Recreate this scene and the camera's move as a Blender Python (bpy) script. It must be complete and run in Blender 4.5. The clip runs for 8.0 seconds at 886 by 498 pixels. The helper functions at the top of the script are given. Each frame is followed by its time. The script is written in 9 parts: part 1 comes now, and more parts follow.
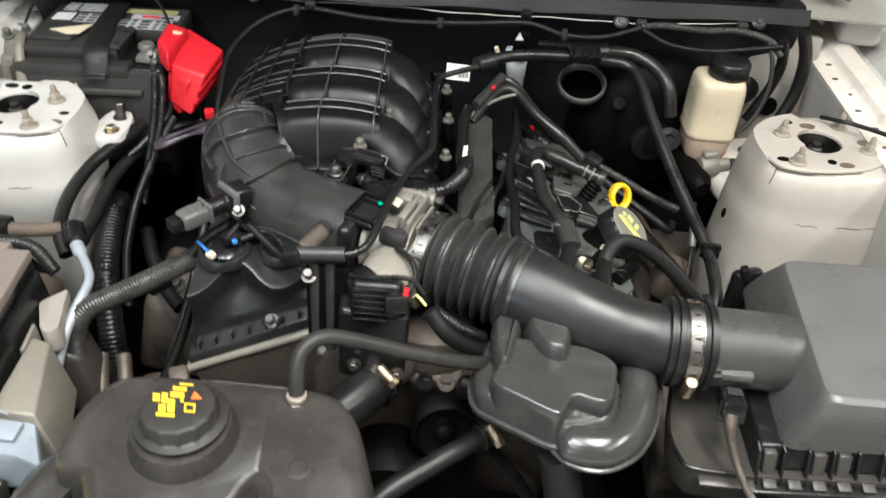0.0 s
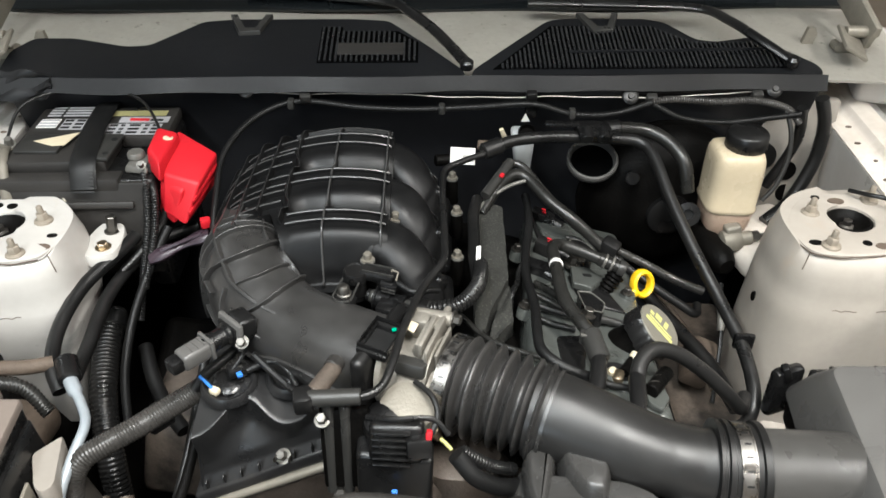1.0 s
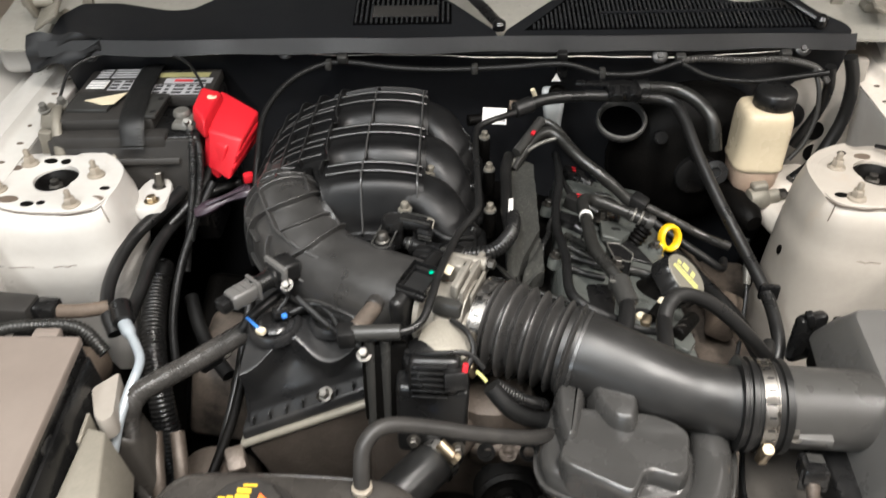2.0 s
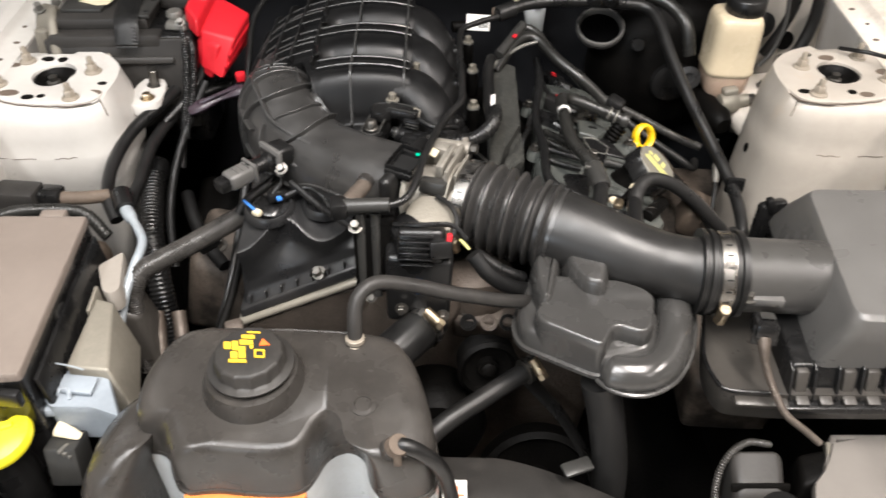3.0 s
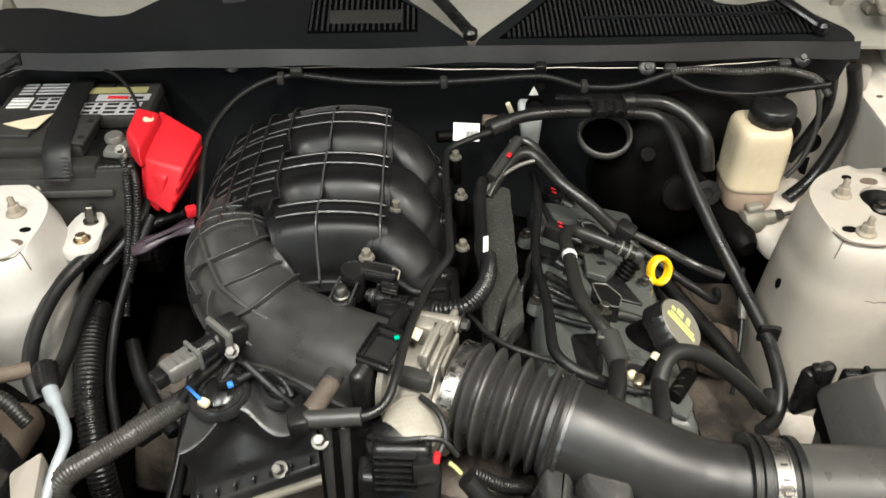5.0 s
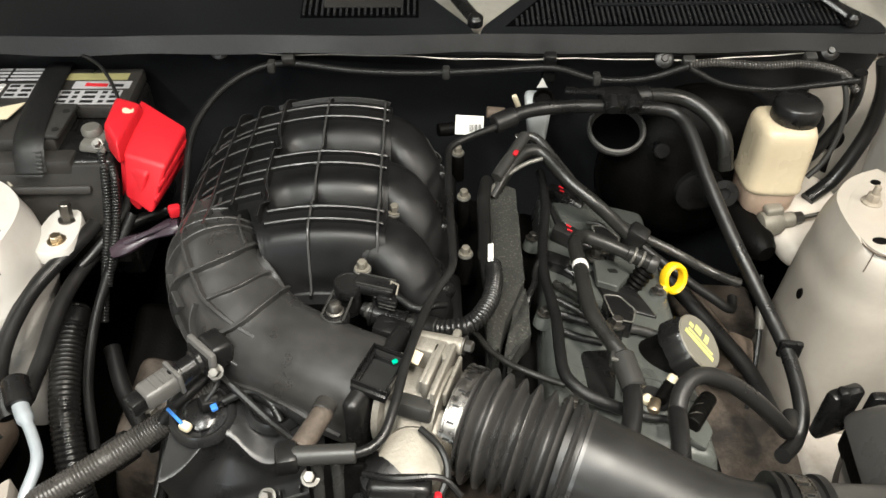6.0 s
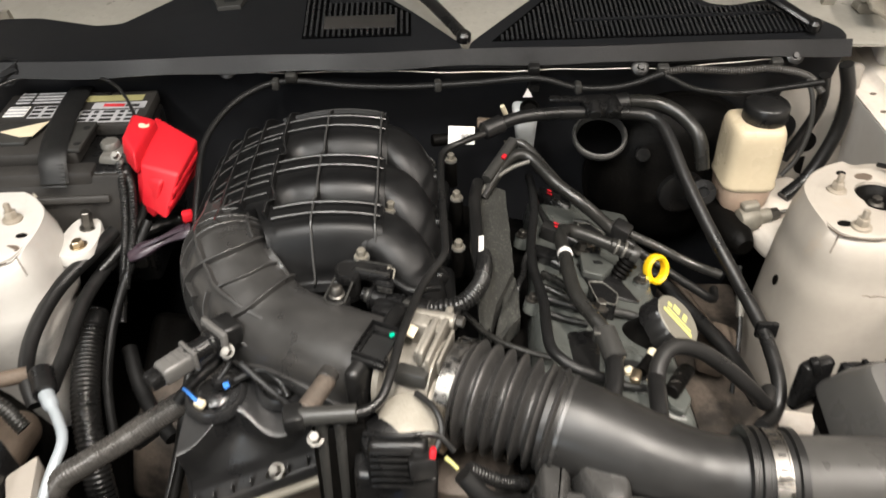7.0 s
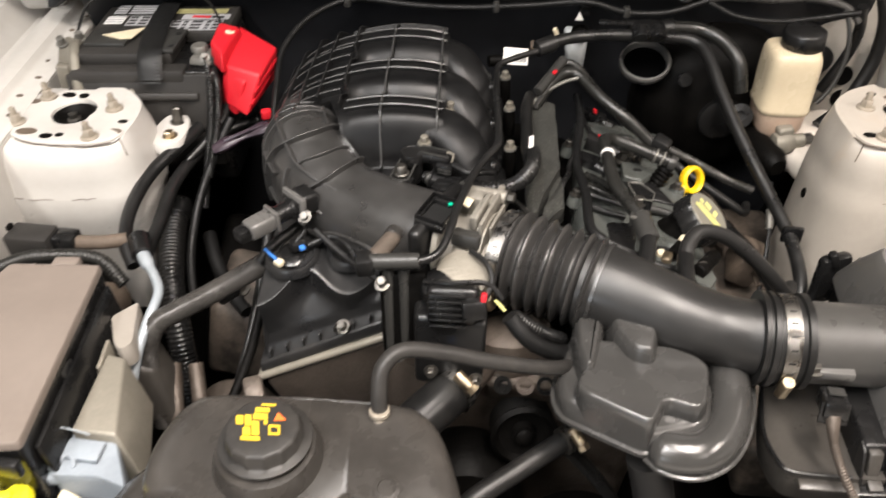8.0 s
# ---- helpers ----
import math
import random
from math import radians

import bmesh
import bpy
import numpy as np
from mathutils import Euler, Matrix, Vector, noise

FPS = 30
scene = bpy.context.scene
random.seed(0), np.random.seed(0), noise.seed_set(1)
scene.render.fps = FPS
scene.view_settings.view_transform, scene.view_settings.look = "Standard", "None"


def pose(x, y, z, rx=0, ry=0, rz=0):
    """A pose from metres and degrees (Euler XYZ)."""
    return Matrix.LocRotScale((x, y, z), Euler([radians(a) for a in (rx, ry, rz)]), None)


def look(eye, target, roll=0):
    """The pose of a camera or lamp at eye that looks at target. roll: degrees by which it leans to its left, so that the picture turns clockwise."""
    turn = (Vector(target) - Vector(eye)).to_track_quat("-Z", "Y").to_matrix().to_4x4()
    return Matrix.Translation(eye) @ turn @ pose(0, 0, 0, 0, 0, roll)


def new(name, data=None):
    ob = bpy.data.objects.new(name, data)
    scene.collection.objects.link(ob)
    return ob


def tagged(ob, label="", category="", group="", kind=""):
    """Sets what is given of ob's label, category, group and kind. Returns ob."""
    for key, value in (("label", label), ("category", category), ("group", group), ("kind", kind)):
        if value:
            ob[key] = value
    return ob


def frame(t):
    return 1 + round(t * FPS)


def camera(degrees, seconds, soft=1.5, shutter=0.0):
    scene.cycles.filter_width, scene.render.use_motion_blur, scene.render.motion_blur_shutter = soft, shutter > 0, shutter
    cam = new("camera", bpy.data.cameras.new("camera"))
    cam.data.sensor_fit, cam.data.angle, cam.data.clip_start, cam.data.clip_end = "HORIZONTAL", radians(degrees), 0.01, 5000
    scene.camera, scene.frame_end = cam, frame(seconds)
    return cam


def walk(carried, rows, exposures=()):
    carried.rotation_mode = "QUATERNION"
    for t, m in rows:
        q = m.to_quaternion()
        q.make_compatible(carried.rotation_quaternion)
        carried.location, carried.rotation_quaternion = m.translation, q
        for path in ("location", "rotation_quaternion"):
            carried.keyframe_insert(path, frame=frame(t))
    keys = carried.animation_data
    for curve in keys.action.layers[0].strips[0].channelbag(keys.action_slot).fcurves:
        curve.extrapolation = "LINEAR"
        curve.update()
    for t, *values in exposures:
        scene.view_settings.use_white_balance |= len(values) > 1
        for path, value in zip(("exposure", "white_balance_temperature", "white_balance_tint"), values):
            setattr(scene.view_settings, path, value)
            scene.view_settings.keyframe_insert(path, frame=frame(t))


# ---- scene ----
cam = camera(57.9, 8.0, shutter=0.5)
PATH = [
    (0, (0.028, -0.027, 1.417), (0.049, 1.555, 0.194), 3.2),
    (0.5, (0.009, 0.016, 1.436), (0.027, 1.624, 0.246), 0.7),
    (1, (0.008, 0.084, 1.463), (0.029, 1.702, 0.288), -0.0),
    (1.2, (0.003, 0.095, 1.46), (0.022, 1.709, 0.28), 0.1),
    (2.3, (-0.005, -0.009, 1.451), (-0.074, 1.562, 0.215), -1.5),
    (2.5, (-0.007, -0.033, 1.442), (-0.084, 1.518, 0.182), -1.4),
    (3, (-0.005, -0.063, 1.434), (-0.006, 1.446, 0.122), -0.2),
    (3.5, (0.031, -0.052, 1.437), (0.164, 1.459, 0.134), 1.4),
    (4, (0.029, -0.024, 1.436), (0.156, 1.512, 0.161), 1.7),
    (4.5, (0.004, 0.041, 1.457), (0.024, 1.601, 0.207), 0.4),
    (5, (0.002, 0.171, 1.459), (0.026, 1.712, 0.184), -0.5),
    (6.5, (-0.006, 0.249, 1.445), (0.035, 1.734, 0.106), 0.8),
    (7, (0.009, 0.159, 1.445), (0.029, 1.725, 0.201), -1.4),
    (7.5, (0.007, 0.061, 1.416), (0.006, 1.634, 0.181), -0.7),
    (8, (-0.007, 0.014, 1.423), (-0.088, 1.55, 0.144), -1.4),
]
walk(cam, [(t, look(eye, target, roll)) for t, eye, target, roll in PATH],
     exposures=((0, -0.22, 5960, 3), (1.2, -0.14, 6000, 4), (2.5, -0.10, 6250, 8), (3.2, -0.08, 6250, 9), (4.2, -0.08, 6280, 6), (5.2, -0.10, 6350, 2), (6.5, 0.0, 6450, 5), (7.2, -0.04, 6500, 8), (8, -0.06, 6500, 10)))

# ---- light ----
world = bpy.data.worlds.new("garage_air")
scene.world = world
world.use_nodes = True
world.node_tree.nodes["Background"].inputs[0].default_value = (0.9, 0.95, 1.0, 1)
world.node_tree.nodes["Background"].inputs[1].default_value = 0.005


def ceiling_lamp(x, y, sx, sy, watts, colour, z=3.12):
    """A ceiling luminaire that shines straight down."""
    lamp = bpy.data.lights.new("ceiling_lamp_light", "AREA")
    lamp.shape, lamp.size, lamp.size_y, lamp.energy, lamp.color = "RECTANGLE", sx, sy, watts, colour
    ob = new("ceiling_lamp_light", lamp)
    ob.location = (x, y, z)
    return ob


for lx, ly, w in ((-1.0, -2.3, 26), (-1.2, -1.0, 76), (1.7, -1.9, 30), (2.1, -0.3, 90), (-0.35, -0.4, 62), (0.50, 0.0, 124), (-3.0, 1.8, 14), (3.0, 1.8, 12), (0, 4.4, 3)):
    ceiling_lamp(lx, ly, 0.22, 1.3, w, (1.0, 0.903, 0.825) if lx > 0 else (1.0, 0.965, 0.935))

# added cool fill for the left tower; the window behind the camera is unseen
cool_fill = bpy.data.lights.new("cool_fill_light", "AREA")
cool_fill.shape, cool_fill.size, cool_fill.size_y, cool_fill.energy, cool_fill.color = "RECTANGLE", 1.7, 1.3, 60, (0.88, 0.94, 1.0)
cool_fill_ob = new("cool_fill_light", cool_fill)
cool_fill_ob.location = (-2.6, -4.45, 1.9)
cool_fill_ob.rotation_euler = (radians(90), 0, 0)

# ---- materials ----


def material(name, colour, rough=0.5, metal=0.0, colour2=None, scale=20.0, amount=0.5, bump=0.0, bump_scale=300.0,
             stain=None, stain_scale=9.0, stain_from=0.55, stain_to=0.7, coat=0.0, spread=0.12, specular=0.4, alpha_glass=0.0):
    """A surface with a coarse and a fine variation of colour, gloss and relief, in metres."""
    m = bpy.data.materials.new(name)
    m.use_nodes = True
    nt = m.node_tree
    b = nt.nodes["Principled BSDF"]
    b.inputs["Metallic"].default_value = metal
    b.inputs["Coat Weight"].default_value = coat
    b.inputs["Coat Roughness"].default_value = 0.15
    b.inputs["Specular IOR Level"].default_value = specular
    b.inputs["Transmission Weight"].default_value = alpha_glass
    at = nt.nodes.new("ShaderNodeNewGeometry").outputs["Position"]

    def grain(s, detail=4.0, rgh=0.6):
        n = nt.nodes.new("ShaderNodeTexNoise")
        n.inputs["Scale"].default_value, n.inputs["Detail"].default_value, n.inputs["Roughness"].default_value = s, detail, rgh
        nt.links.new(at, n.inputs["Vector"])
        return n.outputs["Fac"]

    def ramp(src, lo, hi, a, c):
        r = nt.nodes.new("ShaderNodeMapRange")
        for key, value in zip(("From Min", "From Max", "To Min", "To Max"), (lo, hi, a, c)):
            r.inputs[key].default_value = value
        nt.links.new(src, r.inputs["Value"])
        return r.outputs["Result"]

    def mix(fac, a, c):
        x = nt.nodes.new("ShaderNodeMix")
        x.data_type = "RGBA"
        nt.links.new(fac, x.inputs["Factor"])
        for socket, value in ((x.inputs[6], a), (x.inputs[7], c)):
            if isinstance(value, tuple):
                socket.default_value = (*value, 1)
            else:
                nt.links.new(value, socket)
        return x.outputs[2]

    second = colour2 or tuple(c * 0.72 for c in colour)
    coarse, fine = grain(scale), grain(scale * 11, 2.0)
    col = mix(ramp(coarse, 0.35, 0.65, 0, amount), colour, second)
    col = mix(ramp(fine, 0.4, 0.7, 0, amount * 0.6), col, second)
    if stain:
        col = mix(ramp(grain(stain_scale, 6.0, 0.65), stain_from, stain_to, 0, 0.85), col, stain)
    nt.links.new(col, b.inputs["Base Color"])
    nt.links.new(ramp(coarse, 0.3, 0.7, max(0.03, rough - spread), min(1, rough + spread)), b.inputs["Roughness"])
    if bump:
        n = nt.nodes.new("ShaderNodeBump")
        n.inputs["Strength"].default_value, n.inputs["Distance"].default_value = bump, 0.002
        nt.links.new(grain(bump_scale, 3.0), n.inputs["Height"])
        nt.links.new(n.outputs["Normal"], b.inputs["Normal"])
    return m


PLASTIC = material("black_moulded_plastic", (0.005, 0.005, 0.0052), 0.29, bump=0.03, bump_scale=500, colour2=(0.013, 0.0126, 0.0122), stain=(0.03, 0.028, 0.026), stain_from=0.6, stain_to=0.85)
# manifold nylon in a lighter copy; the neck's sheen is in its colour
NECK = material("black_nylon_with_sheen", (0.022, 0.0213, 0.0206), 0.35, bump=0.05, bump_scale=500, colour2=(0.036, 0.0345, 0.033), stain=(0.045, 0.0425, 0.040), stain_from=0.55, stain_to=0.9, specular=0.75)
MANIFOLD = material("black_glass_filled_nylon", (0.0045, 0.0045, 0.0047), 0.42, bump=0.05, bump_scale=600, colour2=(0.008, 0.0079, 0.0079), stain=(0.017, 0.0165, 0.016), stain_from=0.6, stain_to=0.9, specular=0.27)
DUSTY = material("dusty_black_plastic", (0.020, 0.019, 0.018), 0.46, bump=0.12, bump_scale=700, colour2=(0.036, 0.033, 0.03), stain=(0.07, 0.063, 0.055), stain_from=0.55, stain_to=0.9, specular=0.3)
TANKPLASTIC = material("weathered_black_tank_plastic", (0.027, 0.0246, 0.0222), 0.29, bump=0.10, bump_scale=600, colour2=(0.043, 0.039, 0.035), stain=(0.068, 0.061, 0.054), stain_scale=14, stain_from=0.5, stain_to=0.9)
DUCTING = material("satin_duct_plastic", (0.014, 0.0136, 0.0132), 0.38, bump=0.06, bump_scale=900, colour2=(0.019, 0.0183, 0.0175), stain=(0.045, 0.041, 0.038), stain_from=0.6, stain_to=0.95, specular=0.38)
AIRBOX = material("satin_dark_grey_plastic", (0.086, 0.083, 0.079), 0.34, bump=0.10, bump_scale=900, colour2=(0.100, 0.097, 0.092), stain=(0.095, 0.09, 0.085), stain_from=0.6, stain_to=0.95)
INLET = material("satin_black_inlet_plastic", (0.042, 0.0405, 0.038), 0.34, bump=0.10, bump_scale=900, colour2=(0.050, 0.048, 0.0455), stain=(0.06, 0.056, 0.052), stain_from=0.6, stain_to=0.95)
LID = material("dusty_fuse_lid_plastic", (0.155, 0.129, 0.111), 0.42, bump=0.08, bump_scale=800, colour2=(0.19, 0.159, 0.136), scale=7)
RUBBER = material("black_rubber", (0.006, 0.006, 0.006), 0.35, bump=0.04, bump_scale=300, colour2=(0.013, 0.0125, 0.012), stain=(0.035, 0.032, 0.03), stain_from=0.6, stain_to=0.9)
HOSE = material("grey_worn_rubber_hose", (0.012, 0.0118, 0.0108), 0.31, bump=0.03, bump_scale=250, colour2=(0.021, 0.0205, 0.0188))
LOOM = material("corrugated_loom_plastic", (0.007, 0.007, 0.007), 0.28, colour2=(0.015, 0.0145, 0.014))
DUSTYLOOM = material("dusty_corrugated_loom", (0.026, 0.0247, 0.023), 0.28, colour2=(0.065, 0.060, 0.055), scale=24)
TAPE = material("black_cloth_tape", (0.007, 0.007, 0.007), 0.42, bump=0.3, bump_scale=900)
COVERBLACK = material("black_moulded_cover_plastic", (0.012, 0.012, 0.0125), 0.34, bump=0.10, bump_scale=700, colour2=(0.022, 0.0215, 0.021), stain=(0.045, 0.041, 0.037), stain_from=0.56, stain_to=0.85, specular=0.45)
GLOSSCOWL = material("glossy_black_grille_plastic", (0.014, 0.0145, 0.0155), 0.28, colour2=(0.02, 0.0206, 0.022), specular=0.6)
STUD = material("dull_beige_stud_steel", (0.34, 0.30, 0.245), 0.5, 0.4, colour2=(0.24, 0.205, 0.16), scale=90)
COWL = material("satin_black_cowl_plastic", (0.006, 0.0064, 0.0074), 0.40, bump=0.1, bump_scale=900, colour2=(0.0085, 0.0091, 0.0103), scale=8, specular=0.25)
PAINT = material("white_body_paint", (0.50, 0.482, 0.453), 0.36, colour2=(0.42, 0.397, 0.367), scale=7, amount=0.45, stain=(0.42, 0.33, 0.25), stain_scale=16, stain_from=0.66, stain_to=0.86, coat=0.25)
PAINT_DIRTY = material("dusty_white_body_paint", (0.68, 0.63, 0.57), 0.5, colour2=(0.52, 0.46, 0.39), scale=6, amount=0.7, stain=(0.30, 0.23, 0.17), stain_scale=10, stain_from=0.58, stain_to=0.8)
RED = material("red_moulded_plastic", (0.52, 0.013, 0.022), 0.42, colour2=(0.44, 0.010, 0.017), bump=0.08)
YELLOW = material("yellow_plastic", (0.85, 0.55, 0.01), 0.35, colour2=(0.75, 0.45, 0.01))
LEMON = material("lemon_yellow_cap_plastic", (0.90, 0.80, 0.03), 0.35, colour2=(0.8, 0.7, 0.02))
PRINT_YELLOW = material("yellow_printed_marks", (0.78, 0.52, 0.03), 0.5)
PRINT_ORANGE = material("orange_printed_marks", (0.8, 0.16, 0.03), 0.5)
OLIVEPRINT = material("olive_yellow_print", (0.30, 0.28, 0.13), 0.5)
PRINT_RED = material("red_printed_marks", (0.55, 0.02, 0.03), 0.5)
PRINT_PALE = material("pale_yellow_printed_marks", (0.56, 0.54, 0.20), 0.5)
WHITE = material("white_label_paper", (0.75, 0.74, 0.71), 0.5, colour2=(0.66, 0.64, 0.6))
GREYPRINT = material("grey_label_print", (0.36, 0.36, 0.37), 0.5)
INK = material("black_ink", (0.008, 0.008, 0.008), 0.5)
STEEL = material("bright_clamp_steel", (0.38, 0.365, 0.345), 0.30, 1.0, colour2=(0.20, 0.19, 0.175), scale=60, spread=0.2)
ZINC = material("yellowed_zinc_steel", (0.55, 0.46, 0.33), 0.36, 1.0, colour2=(0.35, 0.27, 0.18), scale=90)
BOLT = material("dull_steel_bolt", (0.17, 0.163, 0.15), 0.46, 1.0, colour2=(0.12, 0.11, 0.098), scale=120)
ALU = material("cast_aluminium", (0.28, 0.262, 0.228), 0.48, 0.45, colour2=(0.15, 0.135, 0.112), bump=0.4, bump_scale=350, scale=40, stain=(0.2, 0.16, 0.11), stain_from=0.6, stain_to=0.85)
ALU_DIRTY = material("grimy_cast_aluminium", (0.10, 0.082, 0.068), 0.5, 0.45, colour2=(0.05, 0.04, 0.032), bump=0.5, bump_scale=250, scale=25, stain=(0.05, 0.035, 0.025), stain_from=0.5, stain_to=0.75)
OLIVEALU = material("galvanised_bracket_steel", (0.25, 0.23, 0.19), 0.5, 0.3, colour2=(0.17, 0.155, 0.127), scale=30)
BLUEGREY = material("pale_blue_grey_plastic", (0.25, 0.28, 0.31), 0.45, colour2=(0.18, 0.20, 0.225))
LINE_ALU = material("pale_aluminium_line", (0.31, 0.345, 0.375), 0.4, 0.3, colour2=(0.37, 0.40, 0.42))
MILKY = material("milky_yellowed_plastic", (0.53, 0.45, 0.32), 0.30, colour2=(0.45, 0.37, 0.25), scale=12, amount=0.5)
FLUID = material("reddish_lower_plastic", (0.53, 0.41, 0.31), 0.32, colour2=(0.46, 0.30, 0.23), scale=14)
CLEARWHITE = material("translucent_white_plastic", (0.48, 0.50, 0.51), 0.35, colour2=(0.4, 0.41, 0.40))
COOLANT = material("orange_coolant_plastic", (0.62, 0.20, 0.05), 0.35, colour2=(0.5, 0.15, 0.04))
FOAM = material("speckled_grey_foam", (0.008, 0.008, 0.0075), 0.85, colour2=(0.026, 0.026, 0.022), scale=320, amount=1.0, bump=0.8, bump_scale=420, stain=(0.115, 0.115, 0.097), stain_scale=430, stain_from=0.57, stain_to=0.66)
# blacker than grimy metal: deep-bay shade is put into this colour
DARK = material("grimy_black_with_shade", (0.0018, 0.0017, 0.0016), 0.5, colour2=(0.005, 0.0044, 0.0038), bump=0.4, bump_scale=200, specular=0.08)
BROWN = material("brown_road_grime", (0.11, 0.083, 0.062), 0.7, colour2=(0.06, 0.045, 0.034), bump=0.5, bump_scale=150)
RAILGRIME = material("dusty_brown_frame_paint", (0.10, 0.080, 0.064), 0.6, colour2=(0.045, 0.036, 0.029), scale=22, amount=0.9, bump=0.5, bump_scale=120, stain=(0.012, 0.010, 0.008), stain_scale=11, stain_from=0.5, stain_to=0.62)
GREYPLASTIC = material("mid_grey_plastic", (0.030, 0.0294, 0.0275), 0.36, colour2=(0.021, 0.0205, 0.019))
COVERALU = material("grey_green_cam_cover", (0.082, 0.087, 0.080), 0.28, 0.1, colour2=(0.056, 0.0595, 0.055), bump=0.08, bump_scale=500, scale=9)
LIP = material("worn_grey_metal_lip", (0.16, 0.155, 0.14), 0.36, 0.3, colour2=(0.09, 0.086, 0.078), scale=40)
BLUE = material("blue_wire", (0.05, 0.20, 0.62), 0.4)
GREEN = material("green_tab", (0.0, 0.45, 0.25), 0.4)
CREAM = material("cream_plastic", (0.62, 0.55, 0.40), 0.4, colour2=(0.5, 0.43, 0.3))
GLASS = material("dark_windscreen_glass", (0.010, 0.012, 0.013), 0.06, spread=0.02, specular=0.6)
ALU_PALE = material("pale_cast_alloy", (0.19, 0.175, 0.145), 0.5, 0.3, colour2=(0.14, 0.127, 0.103), scale=30, bump=0.3, bump_scale=300)
SLICK = material("slick_black_nylon_line", (0.022, 0.0213, 0.020), 0.26, colour2=(0.032, 0.031, 0.029), scale=40, specular=0.6)
# body paint darkened and warmed for the right tower's light, with dust stains
PAINT_WARM = material("dusty_white_paint_dimmed_warm", (0.385, 0.35, 0.306), 0.42, colour2=(0.315, 0.283, 0.245), scale=7, amount=0.55, stain=(0.36, 0.29, 0.22), stain_scale=14, stain_from=0.62, stain_to=0.84, coat=0.12)
# pale colour stands in for the light caught on rib edges
RIB = material("rib_edge_highlights", (0.036, 0.0355, 0.0348), 0.34, colour2=(0.054, 0.0532, 0.0515), scale=30)
PALEDUST = material("pale_dust_and_lit_plastic", (0.046, 0.042, 0.037), 0.36, colour2=(0.030, 0.027, 0.024), scale=18, amount=0.8, stain=(0.03, 0.027, 0.024), stain_scale=22, stain_from=0.55, stain_to=0.75)
COVERGREY = material("taupe_grey_cover_plastic", (0.155, 0.142, 0.128), 0.42, colour2=(0.125, 0.114, 0.103), scale=5, bump=0.06, bump_scale=900)
FADED = material("faded_grey_brown_plastic", (0.17, 0.16, 0.13), 0.45, colour2=(0.13, 0.12, 0.098))
PLUM = material("dark_plum_sleeve_plastic", (0.030, 0.019, 0.026), 0.30, colour2=(0.045, 0.030, 0.040), scale=40, specular=0.6)
RESON = material("satin_black_moulding", (0.034, 0.033, 0.0315), 0.24, bump=0.05, bump_scale=900, colour2=(0.042, 0.0407, 0.0388), stain=(0.060, 0.057, 0.053), stain_from=0.62, stain_to=0.95, specular=0.6)
SLEEK = material("black_cable_rubber", (0.006, 0.006, 0.006), 0.40, colour2=(0.011, 0.0108, 0.0105), scale=30, specular=0.22)
SEALBAND = material("dull_rubber_band", (0.0035, 0.0036, 0.004), 0.45, colour2=(0.011, 0.011, 0.0118), scale=14, bump=0.1, bump_scale=300, specular=0.35)
# near-black colour for the shade inside openings
OPENING_SHADE = material("black_opening_shade", (0.0012, 0.0012, 0.0013), 0.9, specular=0.02)
SCUTTLE = material("dusty_grey_scuttle_metal", (0.30, 0.285, 0.25), 0.5, colour2=(0.22, 0.205, 0.18), scale=9, stain=(0.12, 0.11, 0.095), stain_scale=60, stain_from=0.62, stain_to=0.7)
DULLGREY = material("dull_grey_panel_paint", (0.27, 0.245, 0.215), 0.5, colour2=(0.21, 0.19, 0.165), scale=7, stain=(0.12, 0.10, 0.08), stain_scale=14, stain_from=0.62, stain_to=0.8)
FELT = material("black_moulded_insulation", (0.0135, 0.0140, 0.0158), 0.42, colour2=(0.019, 0.0196, 0.0218), scale=6, bump=0.08, bump_scale=300, specular=0.3)
CONCRETE = material("beige_sealed_floor", (0.40, 0.335, 0.265), 0.45, colour2=(0.32, 0.265, 0.21), scale=3, bump=0.1, bump_scale=60)
# walls and ceiling are darker than white paint, to cut bounced light
WALL = material("grey_wall_paint", (0.26, 0.25, 0.235), 0.7, colour2=(0.23, 0.22, 0.205), scale=2)
CEIL = material("grey_ceiling_paint", (0.26, 0.255, 0.25), 0.8, colour2=(0.23, 0.225, 0.22), scale=2)

# ---- building helpers ----
V = Vector
PLACE = {}


def finish(bm, sharp=40):
    bmesh.ops.recalc_face_normals(bm, faces=bm.faces[:])
    for f in bm.faces:
        f.smooth = True
    for e in bm.edges:
        if len(e.link_faces) == 2 and e.calc_face_angle(0) > radians(sharp):
            e.smooth = False


def thing(name, at, label="", category="", group="", kind=""):
    """An Empty at the base of a thing, which its parts hang from."""
    ob = new(name)
    ob.empty_display_size = 0.02
    ob.location = at
    PLACE[ob] = V(at)
    return tagged(ob, label, category, group, kind)


def part(name, bm, mat, parent=None, label="", sharp=40):
    """One mesh object, its points given in the world, under a thing or a part."""
    finish(bm, sharp)
    lo = V([min(v.co[i] for v in bm.verts) for i in range(3)])
    hi = V([max(v.co[i] for v in bm.verts) for i in range(3)])
    c = (lo + hi) / 2
    c.z = lo.z
    bmesh.ops.translate(bm, verts=bm.verts[:], vec=-c)
    me = bpy.data.meshes.new(name)
    bm.to_mesh(me)
    bm.free()
    me.materials.append(mat)
    ob = new(name, me)
    PLACE[ob] = c
    ob.location = c - PLACE[parent] if parent else c
    ob.parent = parent
    if label:
        ob["label"] = label
    return ob


